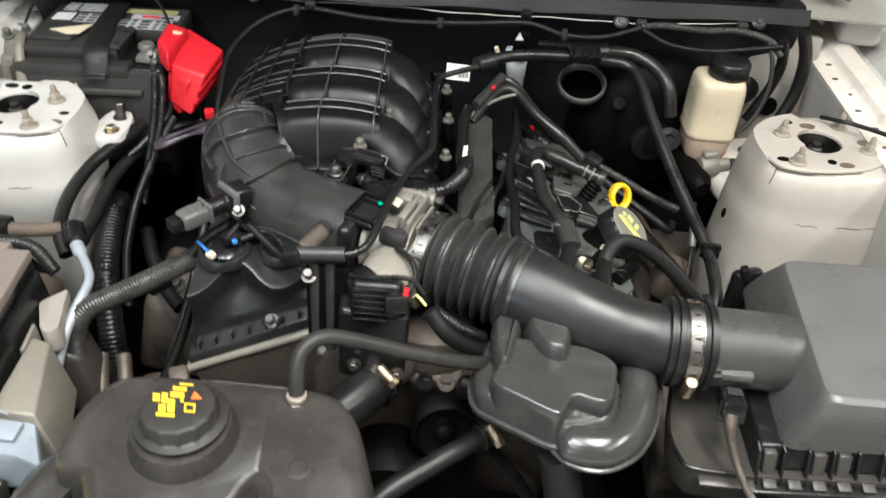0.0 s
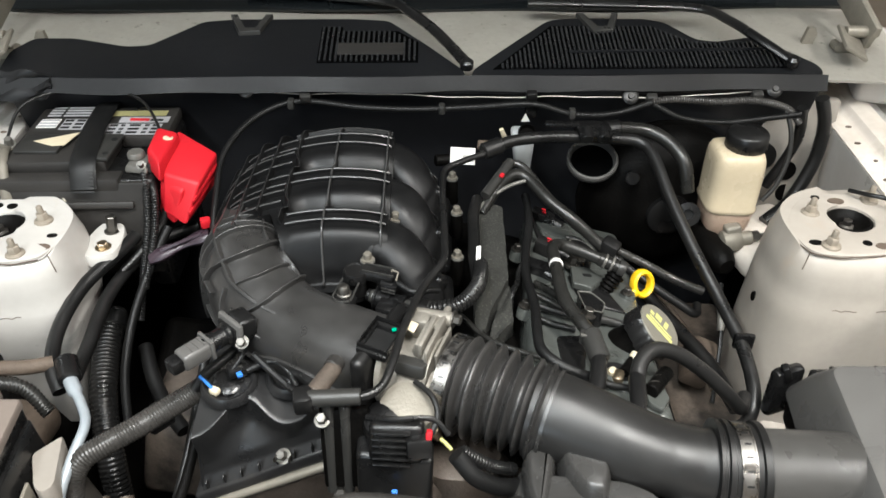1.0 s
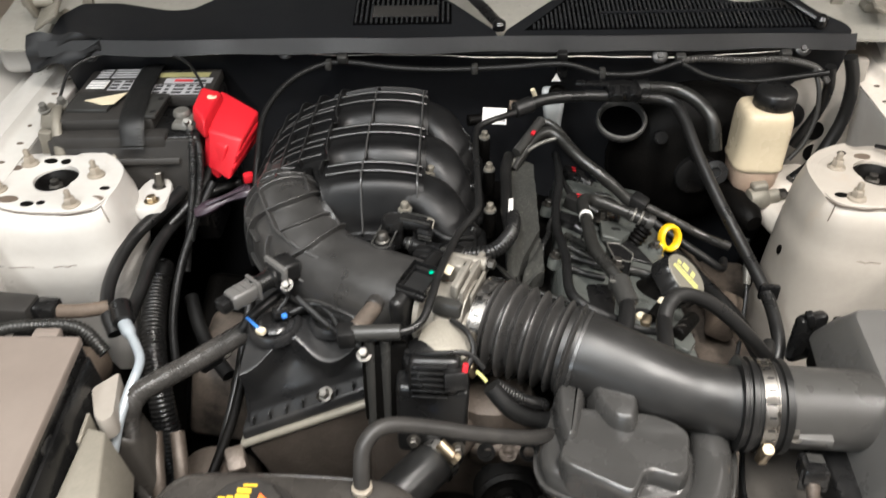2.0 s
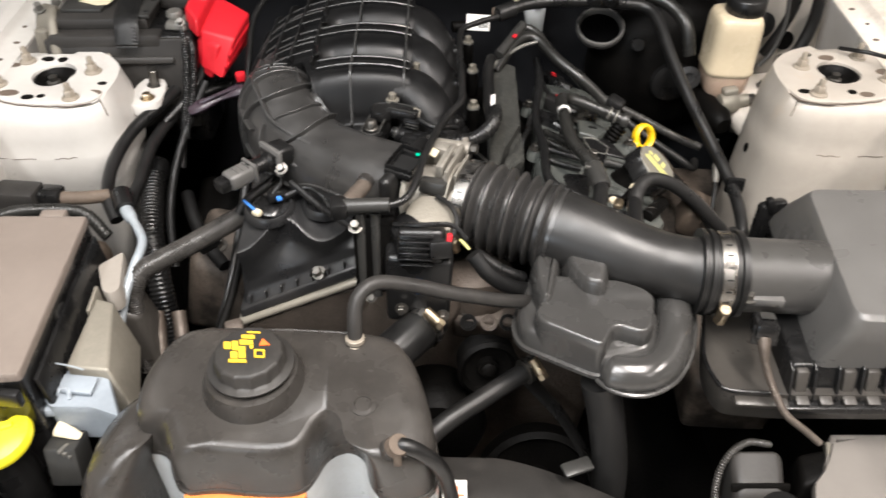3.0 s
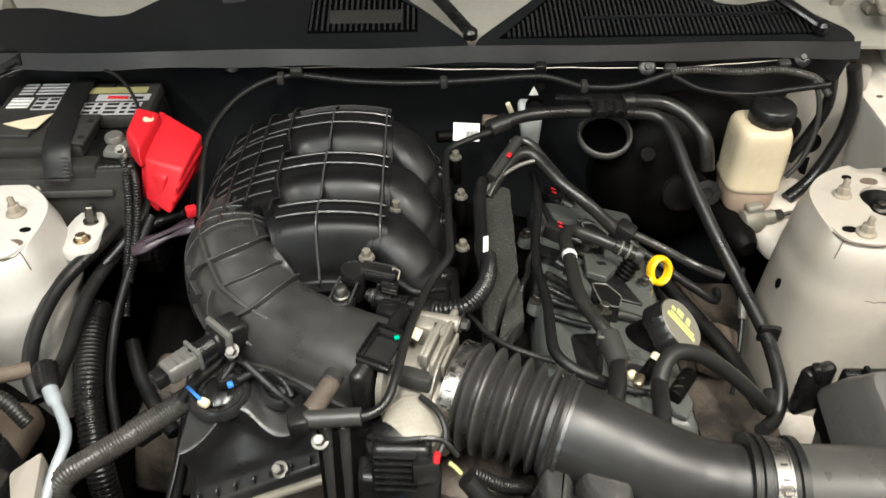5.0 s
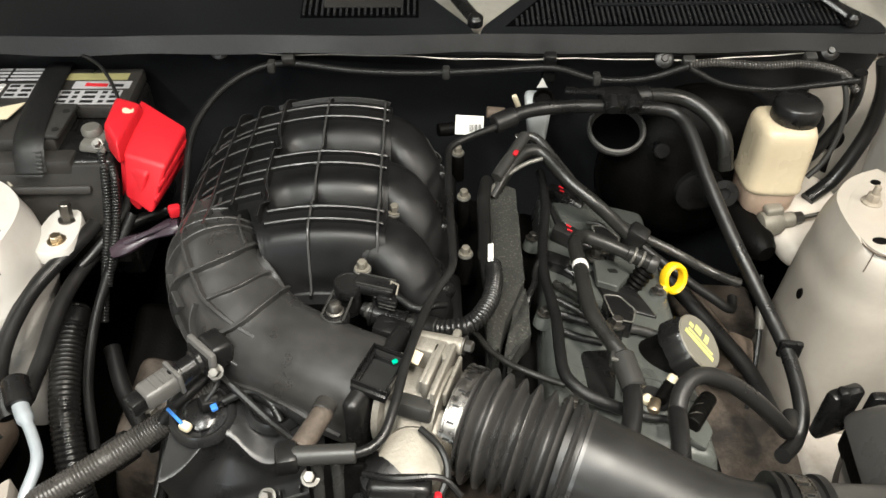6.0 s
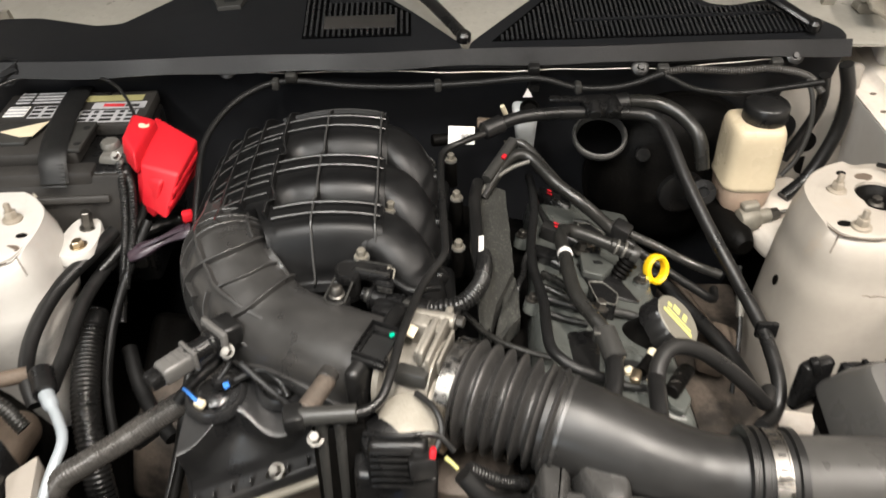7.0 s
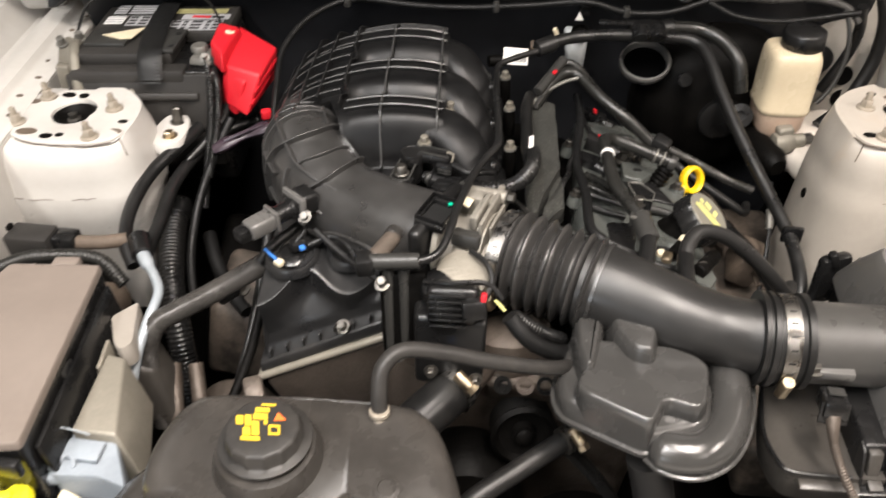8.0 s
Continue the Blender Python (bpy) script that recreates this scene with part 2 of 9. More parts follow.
def single(name, bm, mat, label, category, group="", kind="", sharp=40):
    """A thing that is one mesh."""
    return tagged(part(name, bm, mat, None, "", sharp), label, category, group, kind)


def B():
    return bmesh.new()


def box(bm, c, s, rot=(0, 0, 0), bev=0.004, seg=2, taper=1.0):
    """A rounded box; taper scales its top."""
    made = bmesh.ops.create_cube(bm, size=1.0)["verts"]
    m = pose(*c, *rot) @ Matrix.Diagonal((*s, 1))
    for v in made:
        if v.co.z > 0:
            v.co.x *= taper
            v.co.y *= taper
    bmesh.ops.transform(bm, matrix=m, verts=made)
    if bev:
        edges = {e for v in made for e in v.link_edges}
        bmesh.ops.bevel(bm, geom=list(edges), offset=min(bev, 0.45 * min(s)), segments=seg, affect="EDGES", profile=0.5)
    return bm


def axes(way):
    way = V(way).normalized()
    side = way.cross(V((0, 0, 1)))
    if side.length < 1e-3:
        side = V((1, 0, 0))
    side.normalize()
    return side, side.cross(way).normalized(), way


def lathe(bm, origin, way, profile, n=28, stretch=1.0):
    """A turned form: (radius, height along way) from one end to the other, closed at both."""
    a, b, w = axes(way)
    rings = []
    for r, h in profile:
        rings.append([bm.verts.new(V(origin) + w * h + (a * math.cos(2 * math.pi * i / n) * stretch + b * math.sin(2 * math.pi * i / n)) * max(r, 1e-5)) for i in range(n)])
    for p, q in zip(rings, rings[1:]):
        for i in range(n):
            bm.faces.new((p[i], p[(i + 1) % n], q[(i + 1) % n], q[i]))
    bm.faces.new(rings[0][::-1])
    bm.faces.new(rings[-1])
    return bm


def rod(bm, p, q, r, r2=None, n=16, bev=0.0):
    p, q = V(p), V(q)
    l = (q - p).length
    r2 = r if r2 is None else r2
    e = bev or min(r, l) * 0.12
    return lathe(bm, p, q - p, [(r - e, 0), (r, e), (r2, l - e), (r2 - e, l)], n)


def smooth_line(pts, step=0.006):
    """A Catmull-Rom line through the points at about even steps."""
    pts = [V(p) for p in pts]
    ext = [2 * pts[0] - pts[1], *pts, 2 * pts[-1] - pts[-2]]
    raw = []
    for i in range(1, len(ext) - 2):
        a, b, c, d = ext[i - 1:i + 3]
        k = max(4, int((c - b).length / step * 2))
        for j in range(k):
            t = j / k
            raw.append(0.5 * ((2 * b) + (c - a) * t + (2 * a - 5 * b + 4 * c - d) * t * t + (3 * b - a - 3 * c + d) * t ** 3))
    raw.append(pts[-1])
    out, left = [raw[0]], step
    for p, q in zip(raw, raw[1:]):
        l = (q - p).length
        s = left
        while s <= l:
            out.append(p + (q - p) * (s / l))
            s += step
        left = s - l
    if (out[-1] - raw[-1]).length > step * 0.3:
        out.append(raw[-1])
    return out


def sweep(bm, pts, r, n=12, step=0.006, flat=1.0, up=None, cap=True):
    """A tube along a smooth line; r: a radius or a function of the metres gone and the share gone."""
    line = smooth_line(pts, step)
    total = step * (len(line) - 1)
    rings, a = [], None
    for i, p in enumerate(line):
        w = (line[min(i + 1, len(line) - 1)] - line[max(i - 1, 0)]).normalized()
        if a is None:
            a = axes(w)[0] if up is None else w.cross(V(up)).normalized()
        a = (a - w * a.dot(w)).normalized()
        b = a.cross(w).normalized()
        rad = r(i * step, i * step / total) if callable(r) else r
        rings.append([bm.verts.new(p + a * math.cos(2 * math.pi * k / n) * rad + b * math.sin(2 * math.pi * k / n) * rad * flat) for k in range(n)])
    for p, q in zip(rings, rings[1:]):
        for i in range(n):
            bm.faces.new((p[i], p[(i + 1) % n], q[(i + 1) % n], q[i]))
    if cap:
        bm.faces.new(rings[0][::-1])
        bm.faces.new(rings[-1])
    return bm


def ridged(r, depth, pitch):
    """Radius of a corrugated tube."""
    return lambda s, f: r - depth * (0.5 + 0.5 * math.cos(2 * math.pi * s / pitch)) ** 2


def rounded(outline, times=2):
    """Chaikin's corner cutting on a closed outline."""
    for _ in range(times):
        outline = [q for a, b in zip(outline, outline[1:] + outline[:1])
                   for q in ((0.75 * a[0] + 0.25 * b[0], 0.75 * a[1] + 0.25 * b[1]), (0.25 * a[0] + 0.75 * b[0], 0.25 * a[1] + 0.75 * b[1]))]
    return outline


def fillet(outline, r=0.012, n=4):
    """An outline with its corners rounded to about r."""
    out = []
    m = len(outline)
    for i in range(m):
        p, c, q = (V((*outline[(i + k) % m], 0)) for k in (-1, 0, 1))
        a = c + (p - c).normalized() * min(r, (p - c).length * 0.45)
        b = c + (q - c).normalized() * min(r, (q - c).length * 0.45)
        for k in range(n + 1):
            t = k / n
            s = a * (1 - t) ** 2 + c * 2 * t * (1 - t) + b * t * t
            out.append((s.x, s.y))
    return out


def loft(bm, outline, levels, times=2, m=None, lean=None):
    """A closed form from one outline at several heights: (z, scale) or (z, scale, dx, dy)."""
    line = rounded(outline, times)
    cx = sum(p[0] for p in line) / len(line)
    cy = sum(p[1] for p in line) / len(line)
    rings = []
    for z, s, *d in levels:
        dx, dy = d or (0, 0)
        ring = [V((cx + (x - cx) * s + dx, cy + (y - cy) * s + dy, z + (lean(x, y) if lean else 0))) for x, y in line]
        rings.append([bm.verts.new(m @ p if m else p) for p in ring])
    n = len(line)
    for p, q in zip(rings, rings[1:]):
        for i in range(n):
            bm.faces.new((p[i], p[(i + 1) % n], q[(i + 1) % n], q[i]))
    bm.faces.new(rings[0][::-1])
    bm.faces.new(rings[-1])
    return bm


def inset_loft(bm, line, levels):
    """A closed form from one filleted outline, drawn in by a true distance at each height: (z, inset)."""
    n = len(line)
    area = sum(line[i][0] * line[(i + 1) % n][1] - line[(i + 1) % n][0] * line[i][1] for i in range(n))
    turn = 1 if area > 0 else -1
    inward = []
    for i in range(n):
        d = V((line[(i + 1) % n][0] - line[i - 1][0], line[(i + 1) % n][1] - line[i - 1][1], 0)).normalized()
        inward.append(V((-d.y, d.x, 0)) * turn)
    rings = [[bm.verts.new(V((p[0], p[1], z)) + q * s) for p, q in zip(line, inward)] for z, s in levels]
    for p, q in zip(rings, rings[1:]):
        for i in range(n):
            bm.faces.new((p[i], p[(i + 1) % n], q[(i + 1) % n], q[i]))
    bm.faces.new(rings[0][::-1])
    bm.faces.new(rings[-1])
    return bm


def sheet(bm, f, nu, nv, thick=0.0):
    """A curved sheet f(u, v), u and v from 0 to 1, with a thickness below it."""
    g = [[bm.verts.new(V(f(i / nu, j / nv))) for j in range(nv + 1)] for i in range(nu + 1)]
    faces = [bm.faces.new((g[i][j], g[i + 1][j], g[i + 1][j + 1], g[i][j + 1])) for i in range(nu) for j in range(nv)]
    if thick:
        bmesh.ops.recalc_face_normals(bm, faces=faces)
        bmesh.ops.solidify(bm, geom=faces, thickness=thick)
    return bm


def thick_sheet(bm, f, nu, nv, thick):
    """A closed block whose top is f(u, v)."""
    top = [[bm.verts.new(V(f(i / nu, j / nv))) for j in range(nv + 1)] for i in range(nu + 1)]
    low = [[bm.verts.new(v.co - V((0, 0, thick))) for v in row] for row in top]
    for i in range(nu):
        for j in range(nv):
            bm.faces.new((top[i][j], top[i + 1][j], top[i + 1][j + 1], top[i][j + 1]))
            bm.faces.new((low[i][j], low[i][j + 1], low[i + 1][j + 1], low[i + 1][j]))
    ring = [(i, 0) for i in range(nu)] + [(nu, j) for j in range(nv)] + [(i, nv) for i in range(nu, 0, -1)] + [(0, j) for j in range(nv, 0, -1)]
    for (a, b), (c, d) in zip(ring, ring[1:] + ring[:1]):
        bm.faces.new((top[a][b], low[a][b], low[c][d], top[c][d]))
    return bm


def strip(bm, pts, normals, wide, high):
    """A raised rib along points of a surface."""
    rings = []
    for i, (p, n) in enumerate(zip(pts, normals)):
        w = (pts[min(i + 1, len(pts) - 1)] - pts[max(i - 1, 0)]).normalized()
        s = w.cross(n).normalized() * wide / 2
        rings.append([bm.verts.new(q) for q in (p - s - n * 0.004, p - s * 0.8 + n * high, p + s * 0.8 + n * high, p + s - n * 0.004)])
    for p, q in zip(rings, rings[1:]):
        for i in range(4):
            bm.faces.new((p[i], p[(i + 1) % 4], q[(i + 1) % 4], q[i]))
    bm.faces.new(rings[0][::-1])
    bm.faces.new(rings[-1])
    return bm


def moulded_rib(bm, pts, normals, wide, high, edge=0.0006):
    """A low flat-topped rib with highlights painted along its two rounded edges (second material)."""
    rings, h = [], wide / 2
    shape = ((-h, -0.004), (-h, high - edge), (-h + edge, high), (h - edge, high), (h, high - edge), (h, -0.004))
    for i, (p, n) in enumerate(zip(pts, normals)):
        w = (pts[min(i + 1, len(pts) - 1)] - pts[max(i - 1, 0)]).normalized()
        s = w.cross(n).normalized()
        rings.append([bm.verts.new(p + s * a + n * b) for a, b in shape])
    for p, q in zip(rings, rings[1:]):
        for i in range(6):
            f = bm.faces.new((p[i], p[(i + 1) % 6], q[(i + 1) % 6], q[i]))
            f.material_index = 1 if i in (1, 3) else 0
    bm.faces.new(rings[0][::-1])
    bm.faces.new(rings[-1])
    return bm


def plate(bm, corners, high):
    """A flat plate from its outline, raised by a vector."""
    up = V(high)
    low = [bm.verts.new(V(p)) for p in corners]
    top = [bm.verts.new(V(p) + up) for p in corners]
    n = len(corners)
    bm.faces.new(top)
    bm.faces.new(low[::-1])
    for i in range(n):
        bm.faces.new((low[i], low[(i + 1) % n], top[(i + 1) % n], top[i]))
    return bm


def hull(bm, quad_low, quad_high, bev=0.008, seg=3):
    """A rounded six-sided block from two four-cornered outlines."""
    lo = [bm.verts.new(p) for p in quad_low]
    hi = [bm.verts.new(p) for p in quad_high]
    fs = [bm.faces.new(lo[::-1]), bm.faces.new(hi)] + [bm.faces.new((lo[i], lo[(i + 1) % 4], hi[(i + 1) % 4], hi[i])) for i in range(4)]
    bmesh.ops.recalc_face_normals(bm, faces=fs)
    edges = {e for f in fs for e in f.edges}
    bmesh.ops.bevel(bm, geom=list(edges), offset=bev, segments=seg, affect="EDGES", profile=0.5)
    return bm


def hex_bolt(name, at, way, r, parent, mat=BOLT, high=0.007):
    bm = B()
    lathe(bm, at, way, [(r * 1.5, 0), (r * 1.5, 0.0018), (r * 1.1, 0.002)], 18)
    lathe(bm, V(at) + V(way).normalized() * 0.0018, way, [(r, 0), (r, high - 0.001), (r * 0.85, high)], 6)
    return part(name, bm, mat, parent, sharp=25)


def hose(name, pts, r, mat, label, category="hose", **kw):
    return single(name, sweep(B(), pts, r, **kw), mat, label, category)


def loom(name, pts, r, label, pitch=0.0045, depth=0.0012, mat=LOOM, n=10):
    return single(name, sweep(B(), pts, ridged(r, depth, pitch), n=n, step=pitch / 4), mat, label, "wiring loom", sharp=80)


def band_clamp(parent, centre, way, r, wide=0.012, screw=(0, 0, -1), name="hose_clamp"):
    """A worm-drive band round a hose with its screw housing."""
    w = V(way).normalized()
    c = V(centre)
    bm = B()
    n = 40
    a, b, w = axes(w)
    prof = [(r + 0.0002, -wide / 2), (r + 0.0016, -wide / 2), (r + 0.0016, -wide / 2 + 0.0015), (r + 0.0010, -wide / 2 + 0.002), (r + 0.0010, wide / 2 - 0.002), (r + 0.0016, wide / 2 - 0.0015), (r + 0.0016, wide / 2), (r + 0.0002, wide / 2)]
    rings = [[bm.verts.new(c + w * h + (a * math.cos(2 * math.pi * i / n) + b * math.sin(2 * math.pi * i / n)) * q) for i in range(n)] for q, h in prof]
    for p, q in zip(rings, rings[1:] + rings[:1]):
        for i in range(n):
            bm.faces.new((p[i], p[(i + 1) % n], q[(i + 1) % n], q[i]))
    clamp = part(name, bm, STEEL, parent, "bright steel worm-drive band")
    bm = B()
    for i in range(22):
        g = math.pi * i / 11
        out = a * math.cos(g) + b * math.sin(g)
        run = b * math.cos(g) - a * math.sin(g)
        o = c + out * (r + 0.0010)
        plate(bm, [o + w * p + (run + w * 0.25) * q for p, q in ((-wide * 0.22, -0.0009), (wide * 0.22, -0.0009), (wide * 0.22, 0.0009), (-wide * 0.22, 0.0009))], out * 0.0005)
    part("band_slots", bm, INK, clamp, "dark worm slots in the band")
    s = V(screw)
    s = (s - w * s.dot(w)).normalized()
    t = w.cross(s)
    bm = B()
    rod(bm, c + s * (r + 0.005) - t * 0.010, c + s * (r + 0.005) + t * 0.010, 0.0062, n=12)
    lathe(bm, c + s * (r + 0.005) + t * 0.010, t, [(0.0065, 0), (0.0065, 0.006), (0.005, 0.007)], 6)
    part("clamp_screw", bm, ZINC, clamp, "yellowed steel screw housing")
    return clamp


def printed(name, parent, mat, quads, lift=0.0006, label=""):
    """Flat printed bars, each a part: a corner and two edge vectors."""
    for o, a, b in quads:
        bm = B()
        o, a, b = V(o), V(a), V(b)
        nrm = a.cross(b).normalized() * lift
        low = [bm.verts.new(o + p) for p in (V(), a, a + b, b)]
        top = [bm.verts.new(o + p + nrm) for p in (V(), a, a + b, b)]
        bm.faces.new(top)
        for i in range(4):
            bm.faces.new((low[i], low[(i + 1) % 4], top[(i + 1) % 4], top[i]))
        part(name, bm, mat, parent, label)


# ---- the garage ----
def room():
    bm = box(B(), (0, 1, -0.05), (9, 11, 0.1), bev=0)
    single("floor", bm, CONCRETE, "beige sealed concrete garage floor", "floor", kind="structure")
    bm = box(B(), (0, 1, 3.25), (9, 11, 0.1), bev=0)
    single("ceiling", bm, CEIL, "plain garage ceiling, darkened to cut bounced light", "ceiling", kind="structure")
    for name, c, s in (("wall_north", (0, 6.45, 1.6), (8.8, 0.1, 3.2)), 
                       ("wall_east", (4.45, 1, 1.6), (0.1, 11, 3.2)), ("wall_west", (-4.45, 1, 1.6), (0.1, 11, 3.2))):
        single(name, box(B(), c, s, bev=0), WALL, "plain garage wall, darkened to cut bounced light", "wall", kind="structure")

    # unseen window opening, made for the cool fill lamp
    bm = box(B(), (-3.95, -4.45, 1.6), (0.9, 0.1, 3.2), bev=0)
    for c, s in (((1.375, -4.45, 1.6), (6.05, 0.1, 3.2)), ((-2.575, -4.45, 0.6), (1.85, 0.1, 1.2)), ((-2.575, -4.45, 2.9), (1.85, 0.1, 0.6))):
        box(bm, c, s, bev=0)
    single("wall_south", bm, WALL, "plain garage wall, darkened to cut bounced light", "wall", kind="structure")


room()


# ---- car body round the engine bay ----
def turned(bm, origin, way, profile, n=48, stretch=1.0):
    """A turned skin, open at both ends."""
    a, b, w = axes(way)
    rings = [[bm.verts.new(V(origin) + w * h + (a * math.cos(2 * math.pi * i / n) * stretch + b * math.sin(2 * math.pi * i / n)) * r) for i in range(n)] for r, h in profile]
    for p, q in zip(rings, rings[1:]):
        for i in range(n):
            bm.faces.new((p[i], p[(i + 1) % n], q[(i + 1) % n], q[i]))
    return bm


CAR = thing("car", (0, 0.8, 0.0), "white car with open engine bay and dusty paint", "car")


def rail_x(y):
    return 0.600 + 0.05 * (y - 0.7)


def fender_side(side):
    def run(prof, name, mat, label):
        """A pressed panel along the bay's side from its profile across."""
        def face(u, v):
            y = 0.32 + 1.02 * v
            k = u * (len(prof) - 1)
            i = min(int(k), len(prof) - 2)
            p, q = prof[i], prof[i + 1]
            return (side * (rail_x(y) + p[0] + (q[0] - p[0]) * (k - i)), y, p[1] + (q[1] - p[1]) * (k - i))
        return part(name, sheet(B(), face, 24, 24, 0.003), mat, CAR, label)
    run([(0.008, 0.70), (0.006, 0.762), (0.004, 0.79), (0.002, 0.82), (0.000, 0.86), (-0.001, 0.890)], "inner_wall", PAINT, "dull inner fender wall")
    run([(-0.004, 0.893), (0.002, 0.896), (0.010, 0.8965), (0.022, 0.8965), (0.027, 0.899), (0.034, 0.9075), (0.050, 0.910), (0.066, 0.908), (0.070, 0.898)], "inner_fender", PAINT_DIRTY if side > 0 else PAINT, "dusty off-white fender flange with a pressed ridge")

    def shield(u, v):
        y = 0.32 + 0.95 * v
        return (side * (0.44 + 0.14 * u + 0.02 * math.sin(7 * y) + 1.0 * max(0, u - 0.86)), y, 0.34 + 0.41 * u)
    part("splash_shield", sheet(B(), shield, 14, 24, 0.003), DARK, CAR, "black splash shield under the fender")

    def outer(u, v):
        y = -0.05 + 1.75 * v
        x = rail_x(y) + 0.074 - 0.10 * max(0, 0.35 - y)
        prof = [(x, 0.86), (x + 0.004, 0.880), (x + 0.03, 0.884), (x + 0.045, 0.905), (x + 0.055, 0.925), (x + 0.08, 0.932), (x + 0.14, 0.905), (x + 0.19, 0.83), (x + 0.215, 0.70), (x + 0.22, 0.45), (x + 0.20, 0.25)]
        k = u * (len(prof) - 1)
        i = min(int(k), len(prof) - 2)
        a, b = prof[i], prof[i + 1]
        return (side * (a[0] + (b[0] - a[0]) * (k - i)), y, a[1] + (b[1] - a[1]) * (k - i))
    part("fender", sheet(B(), outer, 40, 30, 0.003), PAINT, CAR, "glossy white outer fender")
    # flat brown discs; the holes have no depth, only dark colour
    for k in range(14):
        y = 0.60 + 0.052 * k
        bm = lathe(B(), (side * (rail_x(y) + 0.010 + 0.006 * (k % 2)), y, 0.8965), (0, 0, 1), [(0.0030, 0), (0.0030, 0.0012)], 14, 1.6 if k % 3 else 1.0)
        part("flange_hole", bm, BROWN, CAR, "dark hole in the flange")


for s in (-1, 1):
    fender_side(s)


def front_wheel(side):
    x = side * 0.755
    w = part("tyre", lathe(B(), (x - side * 0.10, 0.92, 0.33), (side, 0, 0), [(0.22, 0), (0.30, 0.0), (0.325, 0.02), (0.33, 0.05), (0.33, 0.15), (0.325, 0.18), (0.30, 0.20), (0.22, 0.20)], 48), RUBBER, CAR, "black rubber tyre")
    part("rim", lathe(B(), (x - side * 0.09, 0.92, 0.33), (side, 0, 0), [(0.215, 0), (0.215, 0.19), (0.19, 0.19), (0.18, 0.16), (0.05, 0.17)], 40), STEEL, w, "plain metal rim")


for s in (-1, 1):
    front_wheel(s)


def reach(outline, c, ang):
    """How far an outline lies from c at an angle."""
    d = V((math.cos(ang), math.sin(ang), 0))
    best = 0.0
    for (x0, y0), (x1, y1) in zip(outline, outline[1:] + outline[:1]):
        e, w = V((x1 - x0, y1 - y0, 0)), V((x0 - c[0], y0 - c[1], 0))
        det = d.x * -e.y + d.y * e.x
        if abs(det) > 1e-9:
            t = (w.x * -e.y + w.y * e.x) / det
            k = (d.x * w.y - d.y * w.x) / det
            if t > 0 and -1e-6 <= k <= 1 + 1e-6:
                best = max(best, t)
    return best


